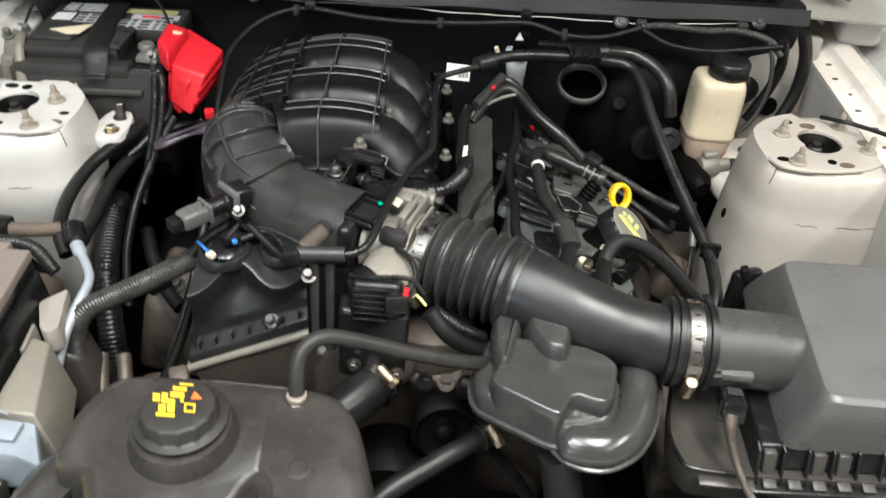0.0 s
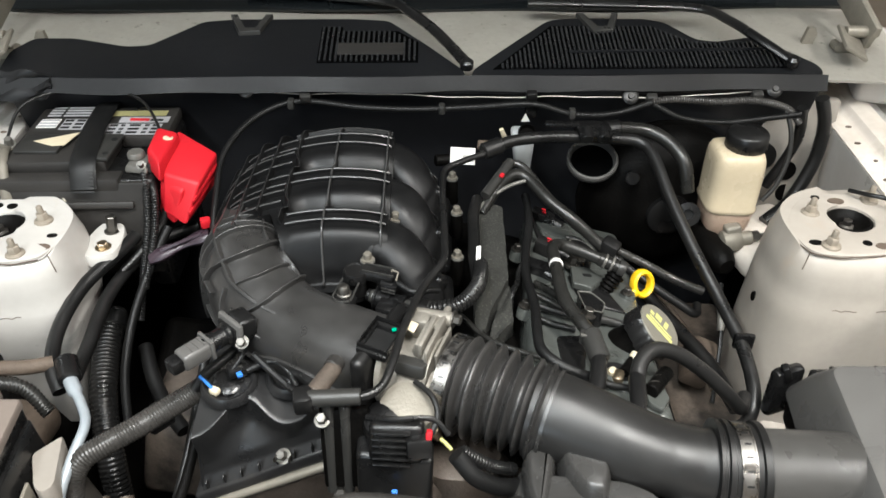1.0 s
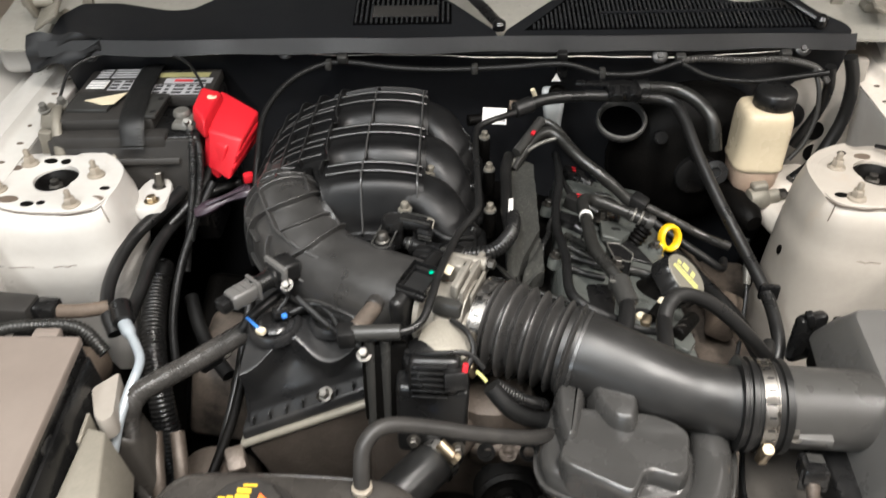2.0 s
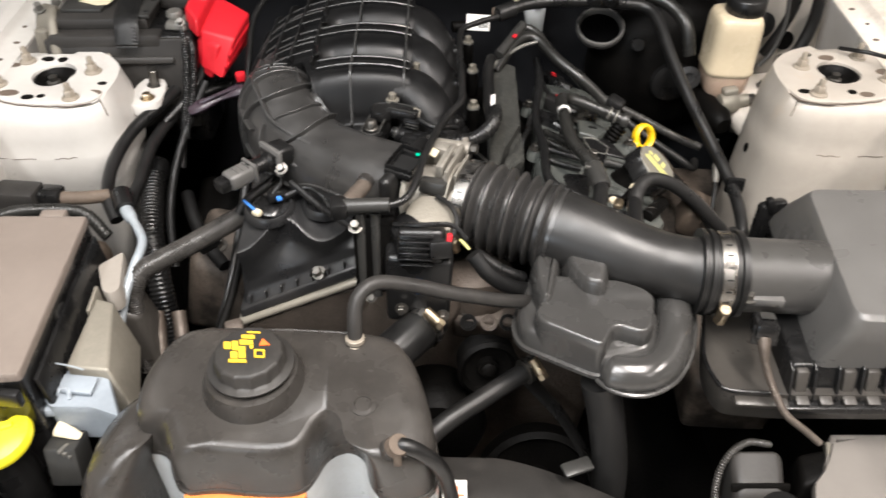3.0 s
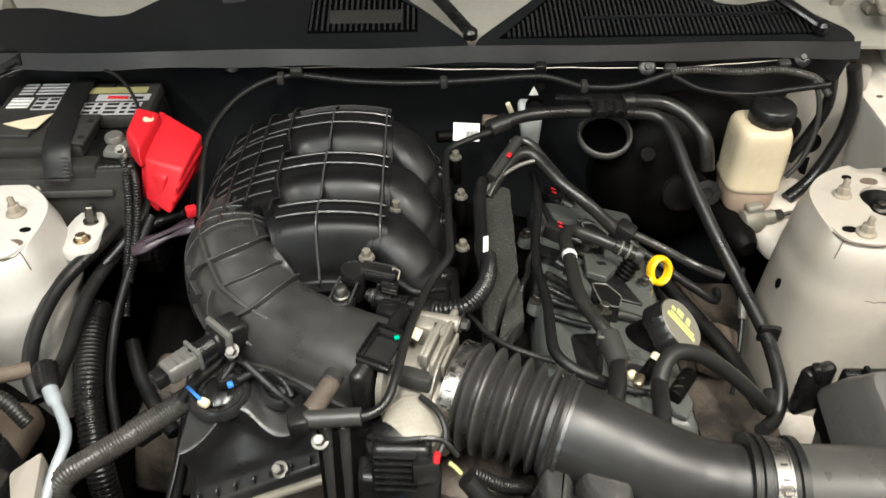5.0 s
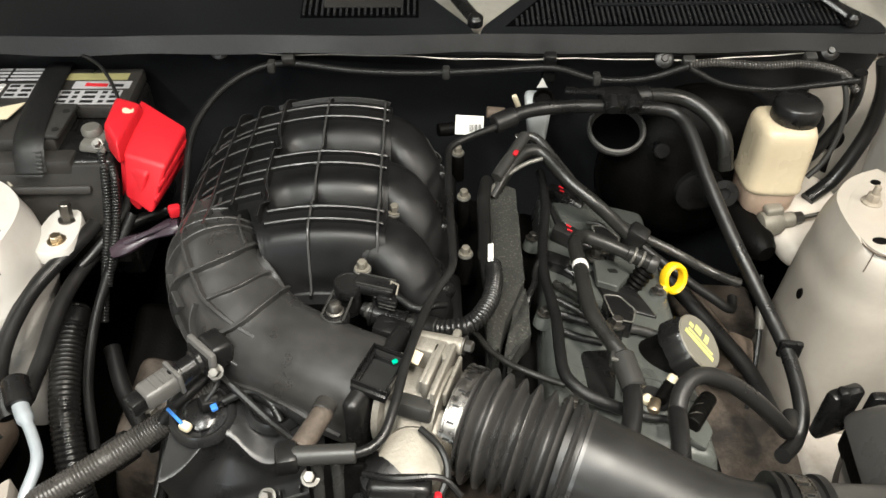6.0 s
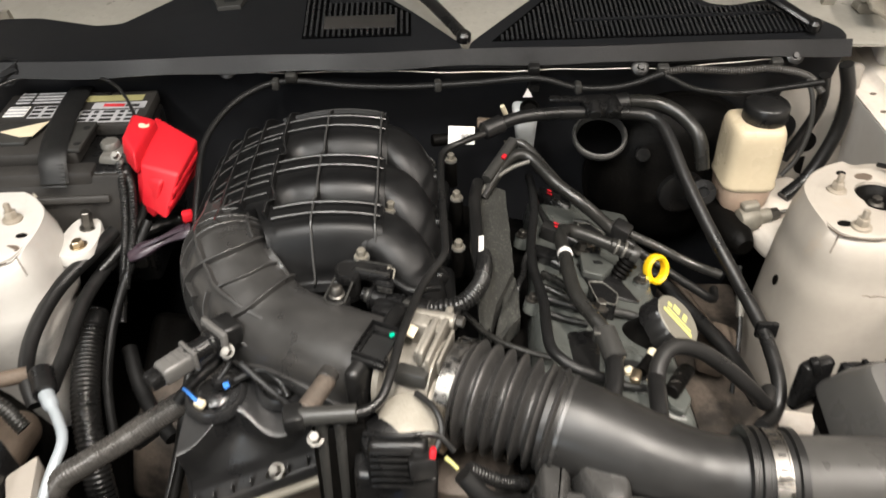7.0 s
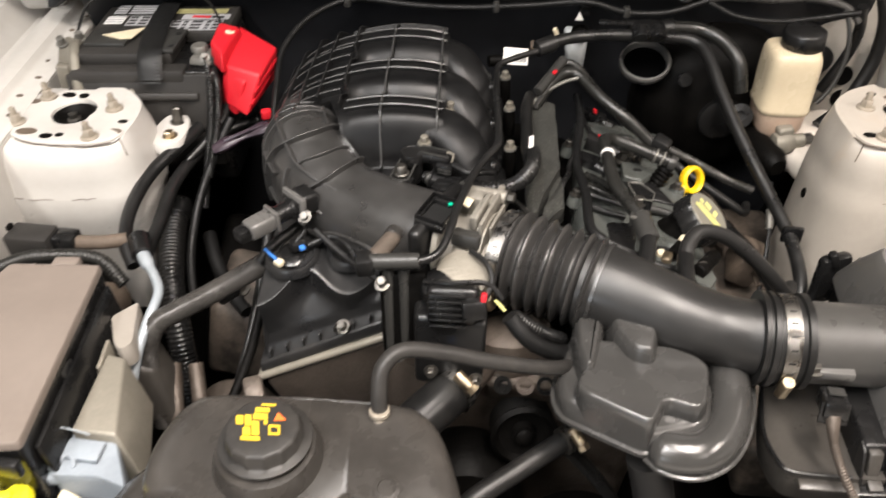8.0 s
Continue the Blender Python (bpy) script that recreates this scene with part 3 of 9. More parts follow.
def strut_tower(side):
    cx, cy, top = side * 0.543, 0.934, 0.892
    n = 96
    body = fillet([(side * x, y) for x, y in ((0.444, 0.925), (0.447, 0.872), (0.470, 0.846), (0.52, 0.838), (0.60, 0.838), (0.662, 0.852), (0.695, 0.90), (0.695, 0.96), (0.65, 1.01), (0.56, 1.025), (0.49, 1.005), (0.452, 0.965))], 0.04, 6)
    disc = fillet([(side * x, y) for x, y in ((0.456, 0.925), (0.457, 0.880), (0.468, 0.858), (0.50, 0.851), (0.545, 0.853), (0.585, 0.862), (0.618, 0.885), (0.630, 0.93), (0.622, 0.972), (0.590, 0.992), (0.535, 0.992), (0.487, 0.975))], 0.025, 6)
    turns = [2 * math.pi * i / n for i in range(n)]
    far = [reach(body, (cx, cy), t) for t in turns]
    near = [reach(disc, (cx, cy), t) for t in turns]
    rows = [(z, [r + g for r in far]) for z, g in (((0.58, 0.022), (0.66, 0.018), (0.74, 0.0125), (0.790, 0.0088)) if side > 0 else ((0.58, -0.045), (0.66, -0.032), (0.73, -0.012), (0.775, 0.001))) + ((0.8155, 0.0066), (0.8180, 0.0056), (0.842, 0.0035), (0.862, 0.0010), (0.874, -0.0030), (0.8815, -0.0080), (0.8855, -0.0130))]
    rows += [(0.8868, [r + 0.0012 for r in near]), (0.8872, near), (top - 0.0012, near), (top - 0.0002, [r - 0.0014 for r in near]), (top, [r - 0.004 for r in near])]
    rows += [(z, [r] * n) for r, z in ((0.0460, top), (0.0400, top - 0.0018), (0.0330, top - 0.0022), (0.0300, top - 0.0032), (0.0290, top - 0.007), (0.0290, 0.820))]
    bm = B()

    def raised(z, t):
        """The shoulder comes up level with the plate on the engine's side."""
        far_off = abs(math.degrees(t if side > 0 else math.pi - t) % 360 - 155)
        k = min(1, max(0, (66 - far_off) / 12)) if 0.878 < z < top - 0.001 else 0
        return z + (top - 0.0004 - z) * k
    rings = [[bm.verts.new((cx + math.cos(t) * r, cy + math.sin(t) * r, raised(z, t) + 0.0006 * math.sin(3 * t + z * 40))) for t, r in zip(turns, rr)] for z, rr in rows]
    for p, q in zip(rings, rings[1:]):
        for i in range(n):
            bm.faces.new((p[i], p[(i + 1) % n], q[(i + 1) % n], q[i]))
    tower = part("strut_tower", bm, PAINT if side < 0 else PAINT_WARM, CAR, "white strut tower with rusty stud holes", sharp=38)
    part("strut_mount", lathe(B(), (cx, cy, 0.860), (0, 0, 1), [(0.0288, 0), (0.0288, 0.026), (0.025, 0.0275), (0.019, 0.020), (0.012, 0.018)], 28), DARK, tower, "black strut mount inside")
    part("strut_nut", lathe(B(), (cx - 0.003, cy - 0.002, 0.874), (0, 0, 1), [(0.010, 0), (0.010, 0.006), (0.006, 0.008), (0.006, 0.014), (0.004, 0.015)], 6), BOLT, tower, "pale strut nut")
    studs = ((0.494, 0.944), (0.492, 0.871), (0.598, 0.906), (0.583, 0.972)) if side > 0 else ((-0.592, 0.968), (-0.606, 0.902), (-0.490, 0.938), (-0.496, 0.866))
    for x, y in studs:
        bm = lathe(B(), (x, y, top - 0.001), (0, 0, 1), [(0.0120, 0), (0.0112, 0.003), (0.0085, 0.0045)], 20)
        lathe(bm, (x, y, top + 0.003), (0, 0, 1), [(0.0076, 0), (0.0074, 0.008), (0.0060, 0.0095)], 6)
        lathe(bm, (x, y, top + 0.011), (0.03 * side, -0.05, 1), [(0.0040, 0), (0.0040, 0.010), (0.0028, 0.012)], 10)
        part("stud", bm, STUD, tower, "dull steel stud with nut")
    holes = (((0.472, 0.914, 1.2, 8), (0.476, 0.878, 1.5, 6), (0.539, 0.876, 1.0, 6), (0.556, 0.869, 1.5, 7), (0.539, 0.972, 1.6, 7), (0.604, 0.930, 1.3, 9), (0.515, 0.981, 1.2, 5)) if side > 0 else
             ((-0.607, 0.957, 1.3, 7), (-0.609, 0.934, 1.5, 8), (-0.585, 0.881, 1.8, 8), (-0.555, 0.870, 1.5, 6), (-0.538, 0.872, 1.2, 5), (-0.567, 0.976, 1.6, 6), (-0.545, 0.974, 1.2, 6), (-0.472, 0.880, 1.6, 8), (-0.467, 0.905, 1.4, 5)))
    # flat rust-brown and black discs; the holes' darkness is their colour
    for x, y, st, r in holes:
        bm = lathe(B(), (x, y, top - 0.0012), (0, 0, 1), [(r * 0.001, 0), (r * 0.00095, 0.0016)], 18, st)
        part("slot", bm, BROWN if r > 6 else DARK, tower, "rust-edged slot")

    def bead(a0, a1, z, lift, r, label, sag=0.0012):
        """A line of sealer on the wall between two angles."""
        row = max(i for i in range(10) if rows[i][0] <= z + 1e-6)
        pts = []
        for k in range(15):
            ang = radians(a0 + (a1 - a0) * k / 14) if side > 0 else radians(180 - (a0 + (a1 - a0) * k / 14))
            d = rows[row][1][int(round((ang % (2 * math.pi)) / (2 * math.pi) * n)) % n] + lift
            pts.append((cx + math.cos(ang) * d, cy + math.sin(ang) * d, z + sag * math.sin(k * 0.9)))
        part("sealer_bead", sweep(B(), pts, r, n=6), BROWN, tower, label)
    pts = []
    for k in range(26):
        ang = radians(212 + 4.2 * k) if side > 0 else radians(328 - 4.2 * k)
        d = near[int(round(ang / (2 * math.pi) * n)) % n] + 0.0006
        pts.append((cx + math.cos(ang) * d, cy + math.sin(ang) * d, 0.8880 + 0.0006 * math.sin(k * 1.7)))
    part("sealer_bead", sweep(B(), pts[:20] if side > 0 else pts[3:24], 0.0009, n=6), BROWN, tower, "dark gap along the plate edge")
    ang = radians(222 if side > 0 else 322)
    d = V((math.cos(ang), math.sin(ang), 0))
    q = V((cx, cy, 0))
    part("sealer_bead", sweep(B(), [q + d * (reach(disc, (cx, cy), ang) + 0.0015) + V((0, 0, 0.8885)), q + d * (reach(body, (cx, cy), ang) - 0.004) + V((0, 0, 0.8775)), q + d * (reach(body, (cx, cy), ang) + 0.0012) + V((0, 0, 0.866))], 0.0007, n=6), BROWN, tower, "short cracked seam")
    bead(246, 262, 0.8180, 0.0004, 0.0006, "thin cracked line of seam sealer")
    bead(276, 318, 0.8180, 0.0004, 0.0005, "thin cracked line of seam sealer", 0.0005)
    if side > 0:
        # flat black disc stands in for the drain hole's shade
        part("drain_slot", lathe(B(), (0.4355, 0.911, 0.781), (-1, -0.2, 0.05), [(0.0075, -0.010), (0.0075, 0.0016)], 18, 0.6), DARK, tower, "small dark drain hole")
    return tower


for s in (-1, 1):
    strut_tower(s)


def tower_gusset():
    """Sheet-metal shelves that tie the towers to the bay's sides and the bulkhead."""
    part("tower_gusset", box(B(), (0.515, 1.095, 0.742), (0.13, 0.15, 0.04), (0, 0, 12), 0.016, 3), PAINT_DIRTY, CAR)
    part("tower_gusset", box(B(), (-0.56, 0.74, 0.66), (0.12, 0.20, 0.05), (0, 0, -8), 0.02, 3), BROWN, CAR)
    part("tower_gusset", box(B(), (0.53, 0.76, 0.60), (0.18, 0.24, 0.05), (0, 0, -8), 0.02, 3), PAINT_DIRTY, CAR)
    # bracket with a bolt beside the tower
    bm = loft(B(), [(-0.455, 0.915), (-0.408, 0.915), (-0.402, 0.955), (-0.415, 1.00), (-0.45, 1.00)], [(0.835, 1), (0.847, 1), (0.850, 0.95)], 2)
    br = part("mounting_tab", bm, PAINT, CAR, "white painted mounting tab with a stud")
    hex_bolt("tab_bolt", (-0.425, 0.975, 0.849), (0.1, 0.1, 1), 0.007, br, high=0.022)
    hex_bolt("tab_bolt", (-0.425, 0.938, 0.849), (0, 0, 1), 0.007, br, mat=ZINC)


tower_gusset()


def bulkhead():
    def face(u, v):
        x = -0.62 + 1.205 * u
        z = 0.30 + 0.672 * v
        y = 1.235 + 0.02 * math.sin(9 * x) * (1 - v) - 0.055 * max(0, v - 0.78) / 0.22
        return (x, y, z)
    part("bulkhead", sheet(B(), face, 40, 20, 0.004), FELT, CAR, "black bulkhead with moulded insulation")
    part("frame_rail", box(B(), (0.40, 0.86, 0.56), (0.12, 0.50, 0.10), (0, 0, -4), 0.012, 3), RAILGRIME, CAR, "brown dusty frame rail")
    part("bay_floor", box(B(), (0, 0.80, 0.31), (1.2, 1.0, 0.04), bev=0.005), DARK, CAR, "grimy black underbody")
    # dull grey panel behind the fluid reservoir
    part("bulkhead_end_panel", box(B(), (0.575, 1.195, 0.78), (0.11, 0.02, 0.30), (-6, 0, -8), 0.006), DULLGREY, CAR)
    bm = lathe(B(), (0.520, 1.178, 0.845), (0, -1, 0.15), [(0.022, 0), (0.022, 0.006), (0.015, 0.010)], 24)
    part("grommet", bm, RUBBER, CAR)
    # flat black discs stand in for the shade in the holes
    for x, z in ((0.571, 0.812), (0.578, 0.772)):
        part("panel_hole", lathe(B(), (x, 1.186, z), (0.1, -1, 0.1), [(0.016, 0), (0.0155, 0.002)], 20), DARK, CAR, "dark hole in the panel")


bulkhead()


def metal_scuttle():
    def scuttle(u, v):
        x = -0.74 + 1.48 * u
        y = 1.185 + 0.26 * v
        return (x, y, 0.962 + 0.16 * (y - 1.17) + 0.004 * math.sin(14 * x))
    part("scuttle_panel", sheet(B(), scuttle, 30, 6, 0.004), SCUTTLE, CAR, "dusty grey metal scuttle panel")

    def glass(u, v):
        x = -0.72 + 1.44 * u
        return (x, 1.388 + 0.75 * v + 0.010 * (x / 0.72) ** 2, 1.006 + 0.43 * v)
    part("windscreen", sheet(B(), glass, 20, 12, 0.006), GLASS, CAR, "dark windscreen glass")
    part("nose_panel", loft(B(), [(-0.78, 0.22), (-0.62, -0.02), (0.62, -0.02), (0.78, 0.22), (0.70, 0.30), (-0.70, 0.30)], [(0.25, 1.0), (0.60, 1.0), (0.66, 0.97), (0.675, 0.9)], 2), PAINT, CAR, "white front bumper nose")
    # pillar ends beside the scuttle
    for side in (-1, 1):
        bm = box(B(), (side * 0.715, 1.30, 0.945), (0.07, 0.16, 0.06), (8, 0, -side * 10), 0.014, 3)
        part("pillar_foot", bm, PAINT, CAR, "white pillar foot beside the scuttle")


metal_scuttle()


def hood():
    h = thing("hood", (0, 1.33, 1.03), "raised white hood on two hinges", "hood")
    m = pose(0, 1.36, 1.05, 0, 0, 0) @ pose(0, 0, 0, -52)
    def skin(u, v):
        x = -0.70 + 1.40 * u
        y = -1.15 * v
        return m @ V((x * (1 - 0.08 * v), y, 0.03 * (1 - (x / 0.7) ** 2)))
    part("panel", sheet(B(), skin, 20, 20, 0.02), PAINT, h, "white painted hood panel")

    # unseen liner, added so black parts below reflect something dark
    def under(u, v):
        x = -0.60 + 1.20 * u
        return m @ V((x * (1 - 0.08 * v), -0.10 - 0.98 * v, 0.03 * (1 - (x / 0.7) ** 2) - 0.024))
    part("liner", sheet(B(), under, 16, 16, 0.008), DARK, h, "unseen dark hood liner, added to darken reflections")
    for side in (-1, 1):
        bm = box(B(), (side * 0.665, 1.30, 1.035), (0.012, 0.13, 0.045), (25, 0, side * 8), 0.004)
        box(bm, (side * 0.640, 1.235, 1.005), (0.045, 0.06, 0.006), (15, side * 30, 0), 0.002)
        rod(bm, (side * 0.685, 1.255, 1.015), (side * 0.635, 1.255, 1.015), 0.009)
        plate(bm, [(side * x, 1.285, z) for x, z in ((0.580, 0.950), (0.598, 0.950), (0.608, 1.000), (0.603, 1.010), (0.593, 1.010))], (0, 0.008, 0))
        plate(bm, [(side * x, 1.275, z) for x, z in ((0.612, 0.935), (0.650, 0.935), (0.652, 0.962), (0.636, 0.970), (0.616, 0.966))], (0, 0.006, 0))
        plate(bm, [(side * x, 1.262, z) for x, z in ((0.632, 0.940), (0.652, 0.925), (0.663, 0.972), (0.652, 0.998), (0.634, 0.992))], (0, 0.005, 0))
        rod(bm, (side * 0.634, 1.258, 0.988), (side * 0.634, 1.278, 0.988), 0.007)
        part("hinge", bm, OLIVEALU, h, "grey folded steel hinge")


hood()


# ---- cowl panel with grilles and wipers ----
def cowl_z(x, y):
    return 0.20 * (y - 1.17)


def cowl():
    left = thing("cowl_cover", (-0.28, 1.24, 0.98), "satin black plastic cowl cover with a short grille", "cowl cover")
    bm = loft(B(), fillet([(-0.625, 1.168), (-0.625, 1.235), (-0.60, 1.268), (-0.54, 1.268), (-0.455, 1.245), (-0.42, 1.248), (-0.35, 1.312), (-0.30, 1.318), (-0.12, 1.318), (-0.06, 1.312), (0.0, 1.245), (0.052, 1.182), (0.056, 1.168)], 0.010),
              [(0.978, 1), (0.984, 1), (0.986, 0.996)], 0, lean=cowl_z)
    part("panel", bm, COWL, left)
    right = thing("cowl_cover", (0.31, 1.24, 0.98), "satin black plastic cowl cover with a wide slatted grille", "cowl cover")
    bm = loft(B(), fillet([(0.062, 1.168), (0.066, 1.182), (0.12, 1.240), (0.185, 1.308), (0.21, 1.316), (0.34, 1.314), (0.37, 1.304), (0.41, 1.256), (0.44, 1.250), (0.495, 1.262), (0.53, 1.235), (0.575, 1.190), (0.578, 1.168)], 0.010),
              [(0.978, 1), (0.984, 1), (0.986, 0.996)], 0, lean=cowl_z)
    part("panel", bm, COWL, right)
    # black sheets carry the shade of the slots between slats
    slope = math.degrees(math.atan(0.2))

    def slats(owner, rows):
        me = None
        for x, y0, y1, turn in rows:
            yc = (y0 + y1) / 2
            bm = box(B(), (x, yc, 0.9872 + cowl_z(x, yc)), (0.0030, (y1 - y0), 0.0045), (slope, 0, turn), 0)
            part("slat", bm, GLOSSCOWL, owner)
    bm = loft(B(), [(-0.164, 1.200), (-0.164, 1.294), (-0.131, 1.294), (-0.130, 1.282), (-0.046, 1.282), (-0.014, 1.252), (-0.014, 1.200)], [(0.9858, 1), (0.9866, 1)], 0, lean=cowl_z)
    part("grille_shade", bm, OPENING_SHADE, left, "black sheet for the shade between the slats")
    rows = [(-0.160 + 0.0078 * k, 1.202, 1.292 if k < 4 else (1.280 if k < 14 else 1.276 - 0.006 * (k - 14)), 0) for k in range(19)]
    slats(left, rows)
    bm = box(B(), (-0.085, 1.232, 0.9885 + cowl_z(0, 1.232)), (0.10, 0.030, 0.0025), (slope, 0, 0), 0.001)
    part("grille_bar", bm, DUSTY, left)
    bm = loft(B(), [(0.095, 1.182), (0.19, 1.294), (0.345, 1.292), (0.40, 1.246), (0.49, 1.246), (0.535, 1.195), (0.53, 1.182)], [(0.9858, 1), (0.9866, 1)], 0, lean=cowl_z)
    part("grille_shade", bm, OPENING_SHADE, right, "black sheet for the shade between the slats")
    rows = []
    for k in range(62):
        x = 0.103 + 0.0069 * k
        top = 1.182 + 1.15 * (x - 0.10) if x < 0.19 else (1.290 if x < 0.345 else (1.290 - 0.80 * (x - 0.345) if x < 0.40 else (1.246 if x < 0.49 else 1.246 - 1.05 * (x - 0.49))))
        if top > 1.192:
            rows.append((x, 1.183, top, 0))
    slats(right, rows)
    part("grille_bar", box(B(), (0.36, 1.222, 0.990 + cowl_z(0, 1.222)), (0.30, 0.004, 0.004), (slope, 0, 1.5), 0.001), COWL, right)
    # grey fairing notches
    for owner, x in ((left, -0.275), (right, 0.268)):
        bm = loft(B(), [(x - 0.034, 1.322), (x - 0.024, 1.322), (x - 0.006, 1.284), (x + 0.010, 1.284), (x + 0.022, 1.322), (x + 0.032, 1.322), (x + 0.018, 1.276), (x - 0.014, 1.272)], [(0.985, 1), (0.9905, 1), (0.992, 0.97)], 0, lean=cowl_z)
        part("notch", bm, GREYPLASTIC, owner)


cowl()


def cowl_seal():
    seal = thing("cowl_seal", (0, 1.165, 0.955), "long black rubber seal along the cowl edge", "seal")
    line = [(-0.63, 1.172, 0.966), (-0.45, 1.175, 0.972), (-0.26, 1.176, 0.970), (-0.10, 1.168, 0.968), (0.06, 1.164, 0.966), (0.29, 1.164, 0.963), (0.49, 1.168, 0.968), (0.575, 1.172, 0.968)]
    part("lip", sweep(B(), line, 0.0075, n=14, flat=0.75, step=0.01), COWL, seal)

    def band(u, v):
        x = -0.635 + 1.215 * u
        return (x, 1.167 - 0.010 * v + 0.002 * math.sin(19 * x), 0.985 - 0.020 * v + 0.0015 * math.sin(31 * x) * v)
    part("band", sheet(B(), band, 60, 4, 0.003), SEALBAND, seal, "dull grey-black rubber band")

    def flap(u, v):
        x = -0.655 + 0.115 * u
        return (x, 1.176 - 0.020 * v + 0.004 * math.sin(60 * u * 0.1 + 9 * v), 0.992 - 0.050 * v * (1 - 0.55 * u) + 0.004 * math.sin(11 * u + 4 * v))
    part("end_flap", sheet(B(), flap, 16, 10, 0.004), SEALBAND, seal, "crumpled rubber end of the seal")
    line = [(q.x, q.y - 0.005, q.z - 0.009 - 0.0014 * math.sin(23 * q.x) - 0.0006 * math.sin(61 * q.x)) for q in smooth_line(line[2:-1], 0.01)]
    part("flange_edge", sweep(B(), line, 0.0007, n=6, step=0.005), PAINT_DIRTY, seal, "thin white metal flange edge")
    for x, y, z in ((-0.264, 1.168, 0.968), (0.295, 1.156, 0.960), (0.505, 1.160, 0.968), (-0.56, 1.165, 0.968)):
        part("fastener", lathe(B(), (x, y, z - 0.004), (0, -0.75, 0.65), [(0.012, 0), (0.012, 0.004), (0.009, 0.006), (0.005, 0.006), (0.004, 0.008)], 24), RUBBER, seal, "round black push fastener")
    for x, y, z in ((-0.178, 1.158, 0.957), (0.150, 1.150, 0.962), (0.325, 1.150, 0.956), (0.478, 1.150, 0.960)):
        part("edge_clip", box(B(), (x, y, z), (0.016, 0.012, 0.014), (20, 0, 0), 0.003), GREYPLASTIC if x < 0 or x > 0.3 else PLASTIC, seal)


cowl_seal()


def wiper(pivot, arm, blade):
    w = thing("wiper", pivot, "black wiper arm lying at the foot of the windscreen", "wiper", "wipers")
    part("arm", sweep(B(), [pivot] + arm, 0.0095, n=10, flat=0.7), PLASTIC, w)
    part("pivot_cap", lathe(B(), V(pivot) - V((0, 0, 0.006)), (0, -0.2, 1), [(0.010, 0), (0.010, 0.010), (0.006, 0.014)], 20), PLASTIC, w)
    part("blade", sweep(B(), blade, 0.008, n=8), RUBBER, w)


wiper((0.057, 1.186, 0.996), [(0.012, 1.268, 1.014), (-0.030, 1.335, 1.022), (-0.060, 1.372, 1.024), (-0.147, 1.398, 1.024), (-0.30, 1.410, 1.028)], [(0.25, 1.410, 1.062), (-0.15, 1.380, 1.052), (-0.40, 1.376, 1.050), (-0.66, 1.36, 1.048)])
wiper((0.530, 1.180, 1.000), [(0.490, 1.222, 1.018), (0.460, 1.268, 1.028), (0.425, 1.318, 1.030), (0.307, 1.336, 1.030), (0.16, 1.348, 1.030)], [(0.60, 1.41, 1.060), (0.36, 1.405, 1.058), (0.10, 1.430, 1.070)])


# ---- intake manifold ----
PROFILE = [(-0.262, 0.70), (-0.278, 0.76), (-0.284, 0.82), (-0.276, 0.862), (-0.256, 0.893), (-0.225, 0.915), (-0.180, 0.931), (-0.117, 0.941), (-0.052, 0.934), (-0.020, 0.910), (-0.002, 0.878), (0.010, 0.842), (0.014, 0.815)]
PROFILE_LINE = smooth_line([(x, 0, z) for x, z in PROFILE], 0.004)
GAPS = (0.886, 0.982)


def gap_depth(y):
    """How far the roof drops between two runners: a steep far wall, then the rounded front of the next runner."""
    for g in GAPS:
        t = y - g
        if 0 < t < 0.058:
            if t < 0.006:
                return 0.048 * t / 0.006
            return 0.048 * (1 - max(0, t - 0.014) / 0.044) ** 2.6
    return 0.0


def manifold_at(u, y, deep=1.0):
    k = u * (len(PROFILE_LINE) - 1)
    i = min(int(k), len(PROFILE_LINE) - 2)
    p = PROFILE_LINE[i].lerp(PROFILE_LINE[i + 1], k - i)
    x, z = p.x, p.z
    w = min(1, max(0, (x + 0.172) / 0.02)) * (1 if z > 0.85 or x > -0.1 else 0)
    z -= w * deep * gap_depth(y)
    # ends slope away
    e = min(1.05, max(0, 0.852 - y) / 0.03), max(0, y - 1.075) / 0.03
    z -= 0.055 * e[0] ** 2.6 * (1 if x > -0.17 else 0) + 0.016 * e[1] ** 2
    if x < -0.10:
        x += 0.012 * e[1] ** 2
    if x < -0.05:
        x += 0.03 * max(0, y - 0.96) * min(1, (-0.05 - x) / 0.2)
    return V((x, y, z))


def manifold_normal(u, y):
    a = manifold_at(min(u + 0.01, 1), y) - manifold_at(max(u - 0.01, 0), y)
    b = manifold_at(u, y + 0.004) - manifold_at(u, y - 0.004)
    n = b.cross(a).normalized()
    return n if n.dot(manifold_at(u, y) - V((-0.13, y, 0.78))) > 0 else -n


def share_at(x, left=True):
    """The share of the profile at which it passes x."""
    best = min(range(len(PROFILE_LINE)), key=lambda i: abs(PROFILE_LINE[i].x - x) + (0 if PROFILE_LINE[i].z > 0.82 else 1))
    return best / (len(PROFILE_LINE) - 1)


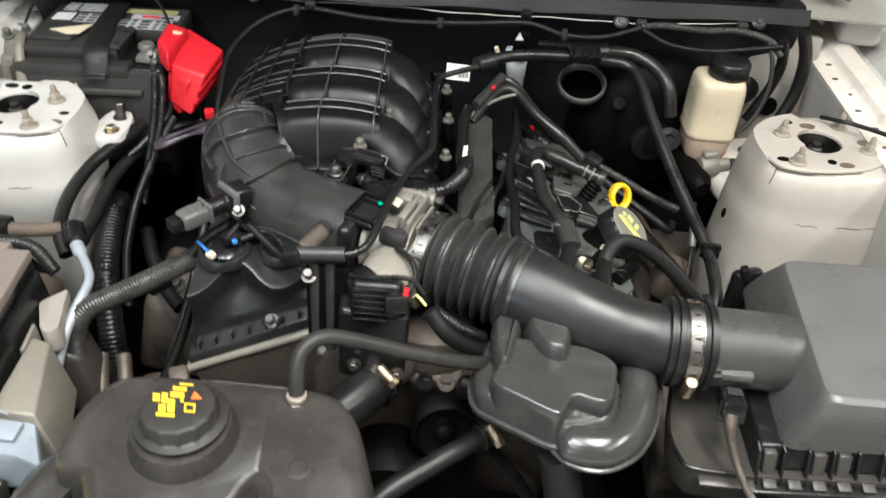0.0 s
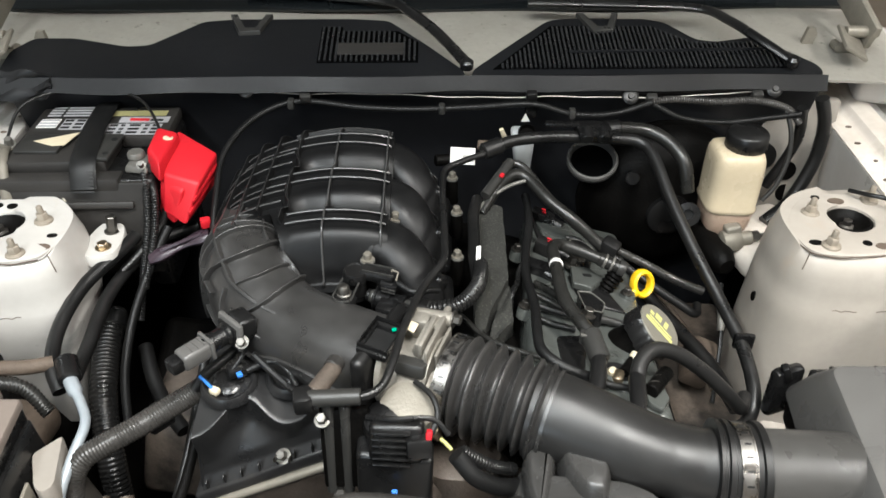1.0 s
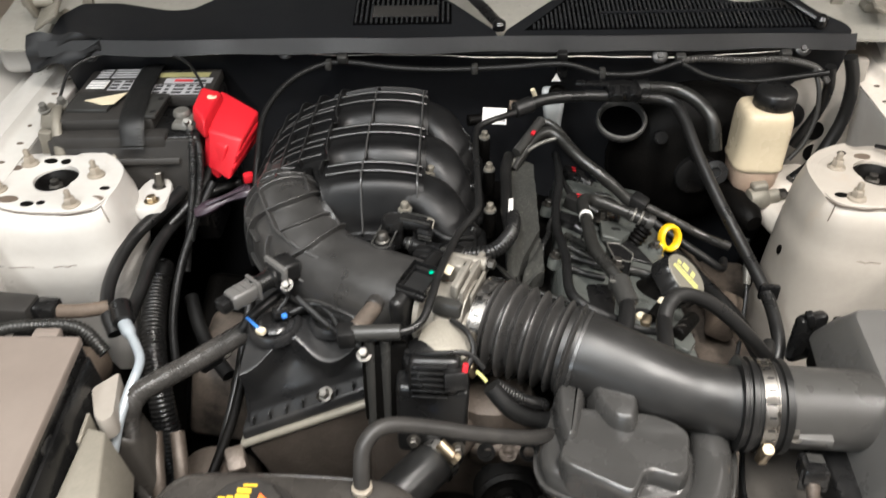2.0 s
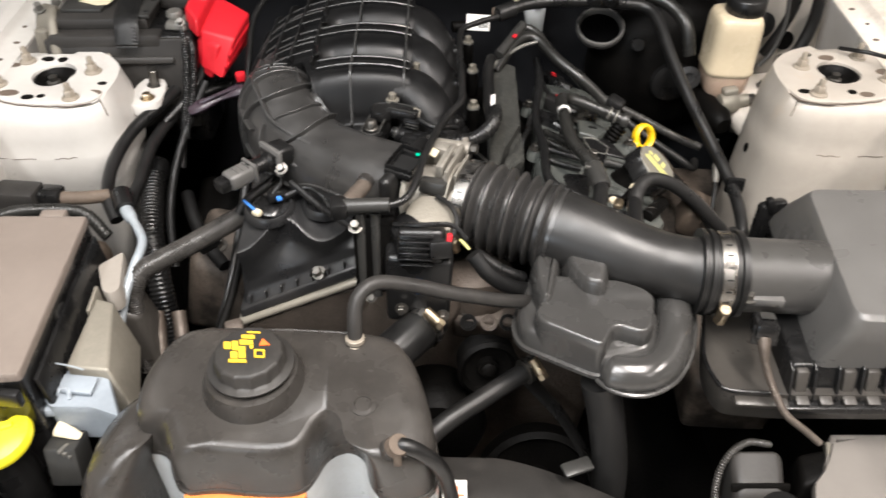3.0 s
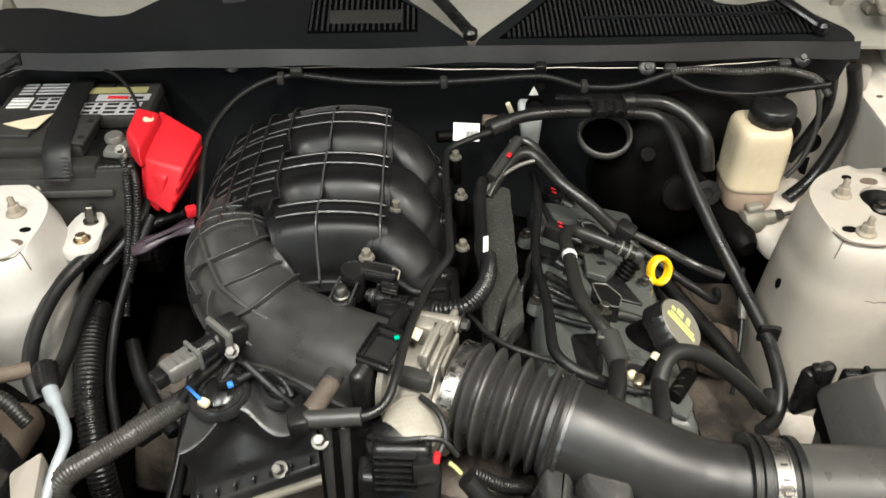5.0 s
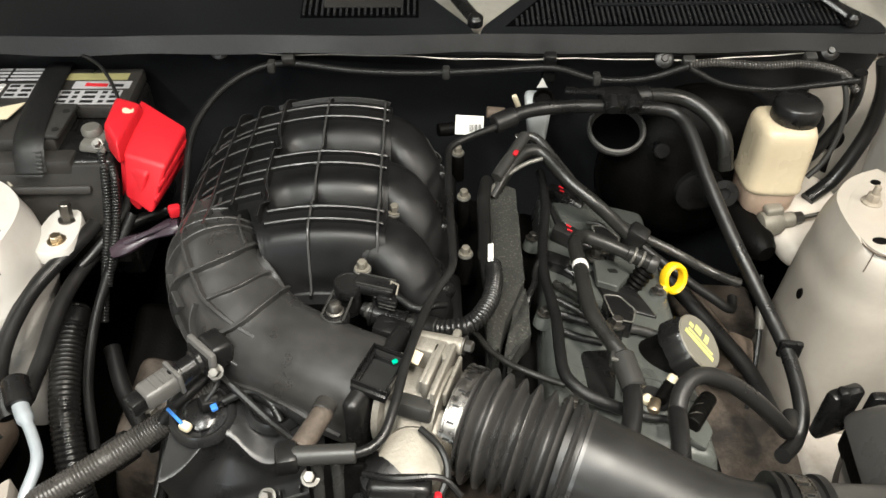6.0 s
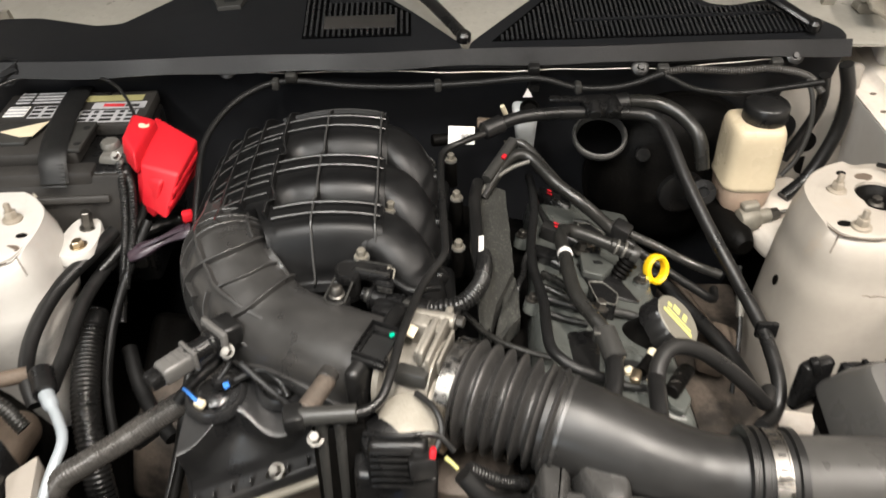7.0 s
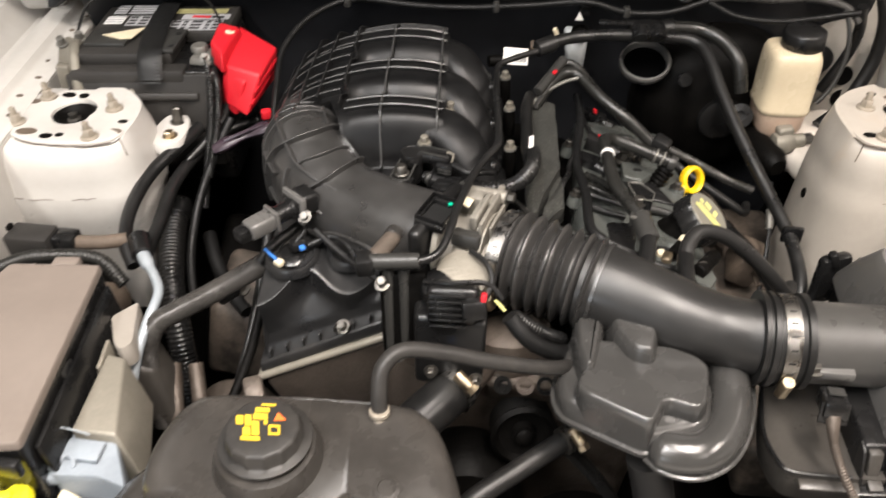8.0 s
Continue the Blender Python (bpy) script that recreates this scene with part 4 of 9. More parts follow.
def intake_manifold():
    m = thing("intake_manifold", (-0.13, 0.93, 0.70), "black ribbed plastic intake manifold on top of the engine", "intake manifold")
    bm = B()
    def start(u):
        x = manifold_at(u, 0.9).x
        return 0.805 + 0.090 * min(1, max(0, (-0.160 - x) / 0.03))
    um = share_at(-0.048)
    sheet(bm, lambda u, v: manifold_at(u * um, start(u * um) + (1.105 - start(u * um)) * v), 110, 150)
    # closing walls at the ends and below
    for y, s in ((0.805, 1), (1.105, -1)):
        row = [manifold_at(i / 110 * um, start(i / 110 * um) if s > 0 else y) for i in range(111)]
        top = [bm.verts.new(p) for p in row]
        low = [bm.verts.new((p.x * 0.9 - 0.012, p.y + s * (0.055 if p.x > -0.19 else 0.012), 0.69)) for p in row]
        for i in range(110):
            bm.faces.new((top[i], top[i + 1], low[i + 1], low[i]))
    edge = [bm.verts.new(manifold_at(um, 0.805 + 0.30 * i / 150)) for i in range(151)]
    foot = [bm.verts.new((v.co.x - 0.004, v.co.y, 0.80)) for v in edge]
    for i in range(150):
        bm.faces.new((edge[i], edge[i + 1], foot[i + 1], foot[i]))
    bmesh.ops.remove_doubles(bm, verts=bm.verts[:], dist=0.0004)
    body = part("plenum", bm, MANIFOLD, m, sharp=55)
    # ribs across the runners, in pairs
    for y, x0, x1 in ((0.859, -0.165, -0.052), (0.8785, -0.165, -0.052), (0.934, -0.278, -0.178), (0.9535, -0.280, -0.052), (0.9745, -0.280, -0.052), (1.030, -0.280, -0.178), (1.0455, -0.279, -0.052), (1.0690, -0.276, -0.052), (0.909, -0.278, -0.178), (1.003, -0.279, -0.178), (1.090, -0.190, -0.052)):
        u0, u1 = share_at(x0), share_at(x1)
        us = [u0 + (u1 - u0) * i / 44 for i in range(45)]
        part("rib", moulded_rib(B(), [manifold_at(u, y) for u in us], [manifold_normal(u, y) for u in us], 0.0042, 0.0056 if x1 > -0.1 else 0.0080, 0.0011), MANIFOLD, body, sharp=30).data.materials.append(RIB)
    # ribs along the engine
    for x, y0, y1, high in ((-0.174, 0.865, 1.100, 0.0105), (-0.203, 0.895, 1.100, 0.0105), (-0.230, 0.895, 1.098, 0.0105), (-0.252, 0.895, 1.095, 0.0100), (-0.270, 0.895, 1.090, 0.0095)):
        u = share_at(x)
        ys = [y0 + (y1 - y0) * i / 60 for i in range(61)]
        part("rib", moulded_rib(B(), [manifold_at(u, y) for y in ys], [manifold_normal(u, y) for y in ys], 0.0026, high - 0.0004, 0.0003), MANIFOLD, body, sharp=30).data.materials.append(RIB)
    # upright fins that bridge the gaps between the runners
    for x, y0, y1, high in ((-0.054, 0.815, 1.095, 0.0065), (-0.120, 0.812, 1.096, 0.0055)):
        u, bm, rows = share_at(x), B(), []
        for i in range(91):
            y = y0 + (y1 - y0) * i / 90
            low, top = manifold_at(u, y), manifold_at(u, y, 0.12)
            rows.append([bm.verts.new(q) for q in (low + V((-0.0014, 0, -0.004)), top + V((-0.0012, 0, high - 0.0005)), top + V((-0.0007, 0, high)), top + V((0.0007, 0, high)), top + V((0.0012, 0, high - 0.0005)), low + V((0.0014, 0, -0.004)))])
        # fin tops take the painted rib highlight too
        for p, q in zip(rows, rows[1:]):
            for j in range(5):
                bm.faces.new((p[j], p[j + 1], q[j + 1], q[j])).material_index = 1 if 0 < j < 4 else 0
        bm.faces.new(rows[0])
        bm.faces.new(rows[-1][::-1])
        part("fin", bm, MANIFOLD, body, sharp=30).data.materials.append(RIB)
    # knee that turns the plenum forward into the neck, its ribs running on from the plenum
    path = [(-0.224, 0.940, 0.852), (-0.224, 0.895, 0.853), (-0.219, 0.862, 0.854), (-0.2065, 0.829, 0.855), (-0.187, 0.799, 0.856), (-0.160, 0.771, 0.857), (-0.128, 0.748, 0.858), (-0.090, 0.726, 0.859), (-0.052, 0.706, 0.860)]
    line = smooth_line(path, 0.003)
    n = len(line) - 1

    def half(f):
        """Half the width and half the height of the knee along its share f."""
        k = min(1, max(0, (f - 0.25) / 0.42))
        k = k * k * (3 - 2 * k)
        s = min(1, max(0, (f - 0.08) / 0.20))
        s = 1 - s * s * (3 - 2 * s)
        return 0.0530 - 0.0040 * k - 0.003 * s, 0.0775 - 0.0275 * k - 0.0150 * s

    def knee(f, ang, lift=0.0):
        i = min(max(int(f * n), 1), n - 2)
        k = min(1, max(0, f * n - i))
        w = (line[i + 1] - line[i - 1]).lerp(line[i + 2] - line[i], k).normalized()
        at = line[i].lerp(line[i + 1], k)
        side = w.cross(V((0, 0, 1))).normalized()
        a, h = half(f)
        ca, sa = math.cos(radians(ang)), math.sin(radians(ang))
        ca, sa = math.copysign(abs(ca) ** 0.85, ca), math.copysign(abs(sa) ** 0.85, sa)
        out = (side * ca / a + V((0, 0, 1)) * sa / h).normalized()
        return at + side * a * ca + V((0, 0, 1)) * h * sa + out * lift, out
    bm = B()
    rings = [[bm.verts.new(knee(i / n, 360 * k / 56)[0]) for k in range(56)] for i in range(1, n)]
    for p, q in zip(rings, rings[1:]):
        for i in range(56):
            bm.faces.new((p[i], p[(i + 1) % 56], q[(i + 1) % 56], q[i]))
    bm.faces.new(rings[0][::-1])
    bm.faces.new(rings[-1])
    nk = part("neck", bm, NECK, m, sharp=60)
    def rib(way, wide, high, edge=0.0005, taper=0.0):
        """A rib through (share, angle) points of the knee, thinning towards its end."""
        fine = smooth_line([(f * 100, ang, 0) for f, ang in way], 1.0)
        rows = [knee(q.x / 100, q.y, -taper * max(0, i / (len(fine) - 1) - 0.7) / 0.3) for i, q in enumerate(fine)]
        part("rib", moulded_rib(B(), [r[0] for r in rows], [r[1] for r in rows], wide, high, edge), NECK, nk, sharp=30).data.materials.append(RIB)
    # ribs that run on from the plenum
    rib([(0.03, 152), (0.20, 146), (0.30, 138), (0.42, 126), (0.50, 136), (0.61, 130)], 0.0034, 0.0065, taper=0.007)
    for a0, a1, f1 in ((111, 112, 0.36), (84, 84, 0.24), (26, 24, 0.40)):
        rib([(0.03, a0), (f1 / 2, (a0 + a1) / 2), (f1, a1)], 0.0030, 0.0060)
    rib([(0.03, 62), (0.20, 62), (0.39, 60), (0.46, 56), (0.54, 58), (0.65, 62)], 0.0036, 0.0065, taper=0.007)
    rib([(0.10, 2), (0.25, 0), (0.40, -4), (0.52, -8), (0.64, -10)], 0.0030, 0.0045)
    # ribs across
    for f, high in ((0.11, 0.005), (0.20, 0.006), (0.27, 0.006)):
        rib([(f + 0.02, -14), (f + 0.01, 30), (f, 80), (f - 0.02, 130), (f - 0.03, 156)], 0.0030, high)
    rib([(0.31, -16), (0.35, 36), (0.39, 70), (0.39, 100), (0.32, 138)], 0.0036, 0.0070)
    rib([(0.47, 56), (0.50, 90), (0.48, 126)], 0.0030, 0.0040)
    rib([(0.45, -8), (0.54, 32), (0.595, 64), (0.60, 98), (0.57, 132)], 0.0034, 0.0070)
    rib([(0.45, 44), (0.46, 20), (0.49, -4)], 0.0030, 0.0060)
    rib([(0.55, 36), (0.575, 26), (0.63, 20)], 0.0030, 0.0055, taper=0.005)
    rib([(0.60, -6), (0.70, 4), (0.80, 4), (0.90, -2), (0.97, -4)], 0.0030, 0.0030)
    # outlet flange with a framed pocket
    bm = box(B(), (-0.050, 0.705, 0.855), (0.016, 0.106, 0.104), (0, 0, -26), 0.016, 3)
    fl = part("outlet_flange", bm, PLASTIC, m)
    bm = box(B(), (-0.047, 0.694, 0.905), (0.034, 0.050, 0.008), (0, 4, -24), 0.002)
    part("pocket_frame", bm, PLASTIC, fl)
    # black sheet on the frame stands in for the pocket's shade
    part("pocket", box(B(), (-0.047, 0.694, 0.9090), (0.026, 0.040, 0.0015), (0, 4, -24), 0), INK, fl)
    turn = Matrix.Rotation(radians(-24), 3, "Z")
    for dx, dy, sx, sy in ((-0.016, 0, 0.0013, 0.045), (-0.0105, -0.004, 0.0012, 0.036), (0.016, 0, 0.0013, 0.045), (0, -0.0215, 0.033, 0.0013), (0, 0.0215, 0.033, 0.0013), (-0.001, 0.010, 0.020, 0.0013)):
        part("pocket_rim", box(B(), V((-0.047, 0.694, 0.911 - 0.07 * dx)) + turn @ V((dx, dy, 0)), (sx, sy, 0.007), (0, 4, -24), 0.0004), PLASTIC, fl)
    part("tab", box(B(), (-0.034, 0.700, 0.914), (0.005, 0.004, 0.003), (0, 0, 20), 0.001), GREEN, fl, "small green tab")
    # bolts with their bosses
    for x, y, z in ((-0.0405, 0.917, 0.904), (-0.068, 0.813, 0.918), (0.039, 1.010, 0.852), (0.037, 0.907, 0.852), (0.035, 1.102, 0.852)):
        part("bolt_boss", lathe(B(), (x, y, z - 0.04), (0, 0, 1), [(0.009, 0), (0.0085, 0.036), (0.007, 0.040)], 18), DARK if x > 0 else MANIFOLD, m)
        part("washer", lathe(B(), (x, y, z - 0.001), (0, 0, 1), [(0.0085, 0), (0.0085, 0.002), (0.006, 0.003)], 18), LIP, m)
        hex_bolt("bolt", (x, y, z + 0.001), (0, 0, 1), 0.0050, m, mat=ALU_PALE, high=0.008)
    # runners that taper away to the head
    for y0 in (0.857, 0.955, 1.052):
        path_r = smooth_line([(-0.058, y0 + 0.004, 0.931), (-0.048, y0, 0.930), (-0.034, y0 - 0.010, 0.926), (-0.017, y0 - 0.028, 0.914), (-0.001, y0 - 0.046, 0.891), (0.010, y0 - 0.058, 0.862), (0.014, y0 - 0.062, 0.835)], 0.003)
        bm, rows = B(), []
        for i, p in enumerate(path_r):
            w = path_r[min(i + 1, len(path_r) - 1)] - path_r[max(i - 1, 0)]
            side = V((-w.y, w.x, 0)).normalized()
            f = i / (len(path_r) - 1)
            out = side.cross(w).normalized()
            out = out if out.z > 0 else -out
            a = 0.0360 - 0.0110 * f
            rows.append([bm.verts.new(p - out * 0.030 + side * a * math.copysign(abs(math.cos(k * math.pi / 20)) ** 0.8, math.cos(k * math.pi / 20)) + out * 0.030 * math.sin(k * math.pi / 20) ** 0.8 - (V((0, 0, 0.02)) if k in (0, 20) else V())) for k in range(21)])
        for p, q in zip(rows, rows[1:]):
            for i in range(20):
                bm.faces.new((p[i], p[i + 1], q[i + 1], q[i]))
        part("runner", bm, MANIFOLD, m, sharp=60)
        part("runner_lip", box(B(), (0.006, y0 - 0.028, 0.872), (0.020, 0.030, 0.030), (0, 40, 30), 0.007, 3), PLASTIC, m)
        part("runner_ear", turned(B(), (0.000, y0 - 0.008, 0.884), (0.5, 0, 0.85), [(0.012, 0), (0.012, 0.006), (0.0085, 0.007), (0.0075, 0.001), (0.001, 0.001)], 20), PLASTIC, m)
    # lower flanges of the runners on the head
    for y in (0.862, 0.960, 1.052):
        part("runner_foot", box(B(), (0.012, y, 0.815), (0.036, 0.086, 0.035), (0, 18, 0), 0.010, 3), MANIFOLD, m)


intake_manifold()


# ---- throttle, bellows, intake duct, resonator, air filter box ----
def throttle_body():
    t = thing("throttle", (-0.01, 0.68, 0.80), "cast aluminium throttle body with black motor cover", "throttle body")
    way = V((0.065, -0.026, 0.004)).normalized()
    part("bore_housing", lathe(B(), (-0.040, 0.702, 0.862), way, [(0.042, 0), (0.042, 0.006), (0.034, 0.009), (0.033, 0.042), (0.042, 0.046), (0.042, 0.056)], 40), ALU, t)
    part("lower_casting", hull(B(), [(-0.036, 0.640, 0.84), (0.012, 0.628, 0.84), (0.020, 0.680, 0.84), (-0.030, 0.690, 0.84)], [(-0.034, 0.652, 0.884), (0.008, 0.642, 0.882), (0.014, 0.668, 0.888), (-0.030, 0.676, 0.890)], 0.006), ALU, t)
    for k in range(3):
        part("cast_fin", box(B(), (-0.004 + 0.010 * k, 0.700 - 0.004 * k, 0.905 - 0.004 * k), (0.0035, 0.046, 0.016), (0, 0, -20), 0.001), ALU, t)
    part("side_block", box(B(), (-0.016, 0.664, 0.896), (0.032, 0.016, 0.016), (-10, 0, -20), 0.003), GREYPLASTIC, t)
    bm = box(B(), (-0.005, 0.722, 0.898), (0.036, 0.020, 0.030), (0, 0, -20), 0.004)
    rod(bm, (-0.018, 0.735, 0.905), (0.026, 0.724, 0.905), 0.0085)
    box(bm, (0.016, 0.722, 0.892), (0.008, 0.040, 0.040), (0, 0, -20), 0.003)
    box(bm, (0.000, 0.698, 0.905), (0.006, 0.050, 0.020), (0, 0, -20), 0.002)
    part("spring_housing", bm, ALU, t)
    part("rib_web", box(B(), (0.008, 0.690, 0.908), (0.004, 0.060, 0.018), (0, 0, -20), 0.001), ALU, t)
    part("label", box(B(), (-0.018, 0.706, 0.914), (0.014, 0.014, 0.0015), (0, 20, -20), 0), CREAM, t, "small pale sticker")
    for p in ((0.027, 0.726, 0.905), (0.020, 0.742, 0.886), (0.026, 0.660, 0.880)):
        hex_bolt("bolt", p, way, 0.006, t)
    # round gear cover at the front
    bm = lathe(B(), (-0.0215, 0.634, 0.845), (0.05, -0.34, 0.94), [(0.0295, 0), (0.0305, 0.010), (0.0295, 0.040), (0.0265, 0.046), (0.014, 0.048)], 40)
    part("gear_cover", bm, ALU_PALE, t, "cream cast gear cover")
    bm = box(B(), (-0.029, 0.594, 0.870), (0.052, 0.024, 0.040), (-22, 0, -4), 0.006, 3)
    mc = part("motor_cover", bm, PLASTIC, t, "black finned motor cover")
    for k in range(6):
        part("fin", box(B(), (-0.034, 0.5850 - 0.0022 * k, 0.889 - 0.0062 * k), (0.036, 0.008, 0.0018), (-22, 0, -4), 0.0006), PLASTIC, mc)
    part("motor_dome", lathe(B(), (-0.040, 0.612, 0.868), (0.0, -0.30, 0.95), [(0.0225, 0), (0.0225, 0.012), (0.0205, 0.0165), (0.0150, 0.0190), (0.006, 0.0200)], 32), PLASTIC, mc, "black domed motor end")
    part("cover_strap", sweep(B(), [(-0.012, 0.640, 0.900), (0.004, 0.622, 0.899), (0.010, 0.604, 0.892), (0.004, 0.588, 0.884)], 0.0030, n=8), RUBBER, mc)
    part("plug", box(B(), (-0.008, 0.580, 0.876), (0.024, 0.018, 0.020), (-22, 0, 8), 0.003), PLASTIC, mc)
    part("lock_tab", box(B(), (0.001, 0.581, 0.886), (0.006, 0.008, 0.016), (-22, 10, 0), 0.002), RED, mc, "bright red plug lock")
    part("cover_lip", sweep(B(), [(-0.058, 0.606, 0.888), (-0.030, 0.597, 0.894), (0.004, 0.598, 0.893), (0.020, 0.590, 0.880)], 0.0028, n=8), PLASTIC, mc)


throttle_body()

DUCT = [(0.108, 0.6385, 0.8600), (0.130, 0.6285, 0.8590), (0.160, 0.6145, 0.8560), (0.195, 0.5985, 0.8515), (0.230, 0.5855, 0.8480), (0.258, 0.5780, 0.8465), (0.282, 0.5740, 0.8460)]


def intake_duct():
    d = thing("intake_duct", (0.15, 0.62, 0.75), "black intake duct with ribbed bellows and clamps", "intake duct")
    bm = B()

    def ribs(s, f):
        if f < 0.13:
            return 0.0480
        if f > 0.96:
            return 0.047
        k = (f - 0.13) / 0.83 * 7
        return 0.0410 + 0.0128 * abs(math.sin(math.pi * k)) ** 1.9 - 0.003 * f
    part("bellows", sweep(bm, [(0.020, 0.677, 0.864), (0.055, 0.661, 0.864), (0.090, 0.646, 0.862), (0.124, 0.631, 0.859)], ribs, n=48, step=0.0018), NECK, d, "ribbed black rubber bellows", sharp=75)

    def smooth(s, f):
        r = 0.0455 - 0.0095 * min(1, f / 0.72) ** 1.2
        return r + (0.002 if f < 0.05 else 0) + 0.0035 * max(0, (f - 0.86) / 0.14)
    part("duct", sweep(B(), DUCT, smooth, n=48, step=0.003), DUCTING, d, "smooth black moulded duct", sharp=60)
    band_clamp(d, (0.026, 0.674, 0.864), (0.040, -0.018, 0), 0.0490, 0.014, (-0.2, -1, -0.5))
    band_clamp(d, (0.292, 0.5725, 0.846), (1, -0.08, -0.01), 0.0445, 0.014, (0, -0.80, -0.25))

    def collar(s, f):
        """Thick lip, groove for the band, thick lip."""
        return 0.0440 + (0.0030 if f < 0.10 or 0.17 < f < 0.30 or 0.82 < f < 0.95 else 0.0)
    part("rubber_collar", sweep(B(), [(0.268, 0.5755, 0.8462), (0.285, 0.5735, 0.846), (0.314, 0.571, 0.846)], collar, n=44, step=0.0012), RUBBER, d, "black rubber end collar with two lips", sharp=50)
    # nipple for the breather
    part("nipple", sweep(B(), [(0.210, 0.622, 0.852), (0.216, 0.655, 0.855), (0.222, 0.690, 0.852)], 0.009, n=12), PLASTIC, d)
    part("nipple", sweep(B(), [(0.166, 0.645, 0.856), (0.178, 0.680, 0.860), (0.186, 0.718, 0.858)], 0.009, n=12), PLASTIC, d)


intake_duct()


def resonator():
    r = thing("intake_resonator", (0.15, 0.53, 0.76), "black moulded resonator box with a curved pipe", "resonator")
    # tub with a seam lip round its foot
    out = fillet([(0.106, 0.622), (0.086, 0.588), (0.070, 0.535), (0.075, 0.508), (0.150, 0.465), (0.172, 0.470), (0.205, 0.478), (0.216, 0.492), (0.226, 0.535), (0.214, 0.556), (0.176, 0.575), (0.172, 0.600), (0.150, 0.622)], 0.012)
    bm = inset_loft(B(), out, [(0.768, 0.034), (0.780, 0.022), (0.791, 0.008), (0.7985, 0.0010), (0.7995, -0.0030), (0.8040, -0.0030), (0.8048, 0.0008), (0.812, 0.0012), (0.820, 0.0026), (0.8245, 0.0055), (0.8268, 0.0095), (0.8275, 0.0120)])
    body = part("box", bm, RESON, r, sharp=70)
    # raised T-shaped top with a notch
    top = fillet([(0.110, 0.573), (0.100, 0.545), (0.086, 0.512), (0.093, 0.499), (0.151, 0.465), (0.161, 0.477), (0.168, 0.493), (0.195, 0.482), (0.208, 0.492), (0.219, 0.538), (0.209, 0.552), (0.186, 0.564)], 0.008, 5)
    bm = inset_loft(B(), top, [(0.812, 0.0), (0.828, 0.0008), (0.836, 0.0014), (0.8425, 0.0020), (0.8453, 0.0032), (0.8466, 0.0046), (0.8470, 0.0062)])
    part("raised_top", bm, RESON, body, sharp=45)
    # ridge along the far left edge
    bm = inset_loft(B(), fillet([(0.093, 0.590), (0.103, 0.610), (0.123, 0.613), (0.123, 0.590), (0.114, 0.552), (0.107, 0.528), (0.097, 0.527), (0.092, 0.555)], 0.006, 5), [(0.800, -0.003), (0.838, -0.0016), (0.847, 0.0006), (0.8525, 0.0036), (0.8545, 0.0062)])
    part("shoulder", bm, RESON, body, sharp=70)
    # tongue that runs up under the duct
    bm = inset_loft(B(), fillet([(0.124, 0.604), (0.128, 0.570), (0.142, 0.541), (0.164, 0.535), (0.173, 0.566), (0.170, 0.596), (0.154, 0.610)], 0.010, 5), [(0.800, -0.003), (0.842, -0.001), (0.853, 0.0010), (0.8600, 0.0030), (0.8635, 0.0055), (0.8642, 0.0070)])
    part("tongue", bm, RESON, body, sharp=70)
    pipe = [(0.156, 0.472, 0.806), (0.178, 0.4645, 0.807), (0.201, 0.4650, 0.808), (0.220, 0.479, 0.809), (0.2345, 0.505, 0.810), (0.2430, 0.540, 0.811), (0.247, 0.573, 0.811)]
    part("curved_pipe", sweep(B(), pipe, lambda s, f: 0.0200 * math.sqrt(min(1, 0.30 + f * 12, 0.35 + (1 - f) * 14)), n=32, step=0.003), RESON, r, sharp=70)
    seam = [(0.150, 0.462, 0.8015), (0.160, 0.4500, 0.8015), (0.178, 0.4420, 0.8015), (0.201, 0.4420, 0.802), (0.227, 0.456, 0.803), (0.246, 0.480, 0.804), (0.260, 0.512, 0.805), (0.2685, 0.545, 0.805), (0.270, 0.574, 0.805)]
    part("pipe_seam", sweep(B(), seam, 0.0026, n=8), RESON, r)
    bm = B()
    web = [(0.160, 0.485), (0.163, 0.451), (0.179, 0.444), (0.200, 0.444), (0.226, 0.459), (0.244, 0.482), (0.257, 0.513), (0.2660, 0.546), (0.268, 0.574), (0.232, 0.574), (0.224, 0.530), (0.205, 0.492)]
    plate(bm, [(x, y, 0.797) for x, y in web], (0, 0, 0.006))
    part("web", bm, RESON, r, "flat web between box and pipe")
    part("drain_pipe", sweep(B(), [(0.158, 0.480, 0.78), (0.172, 0.470, 0.72), (0.186, 0.462, 0.62), (0.19, 0.46, 0.45)], 0.020, n=20), DUCTING, r)


resonator()


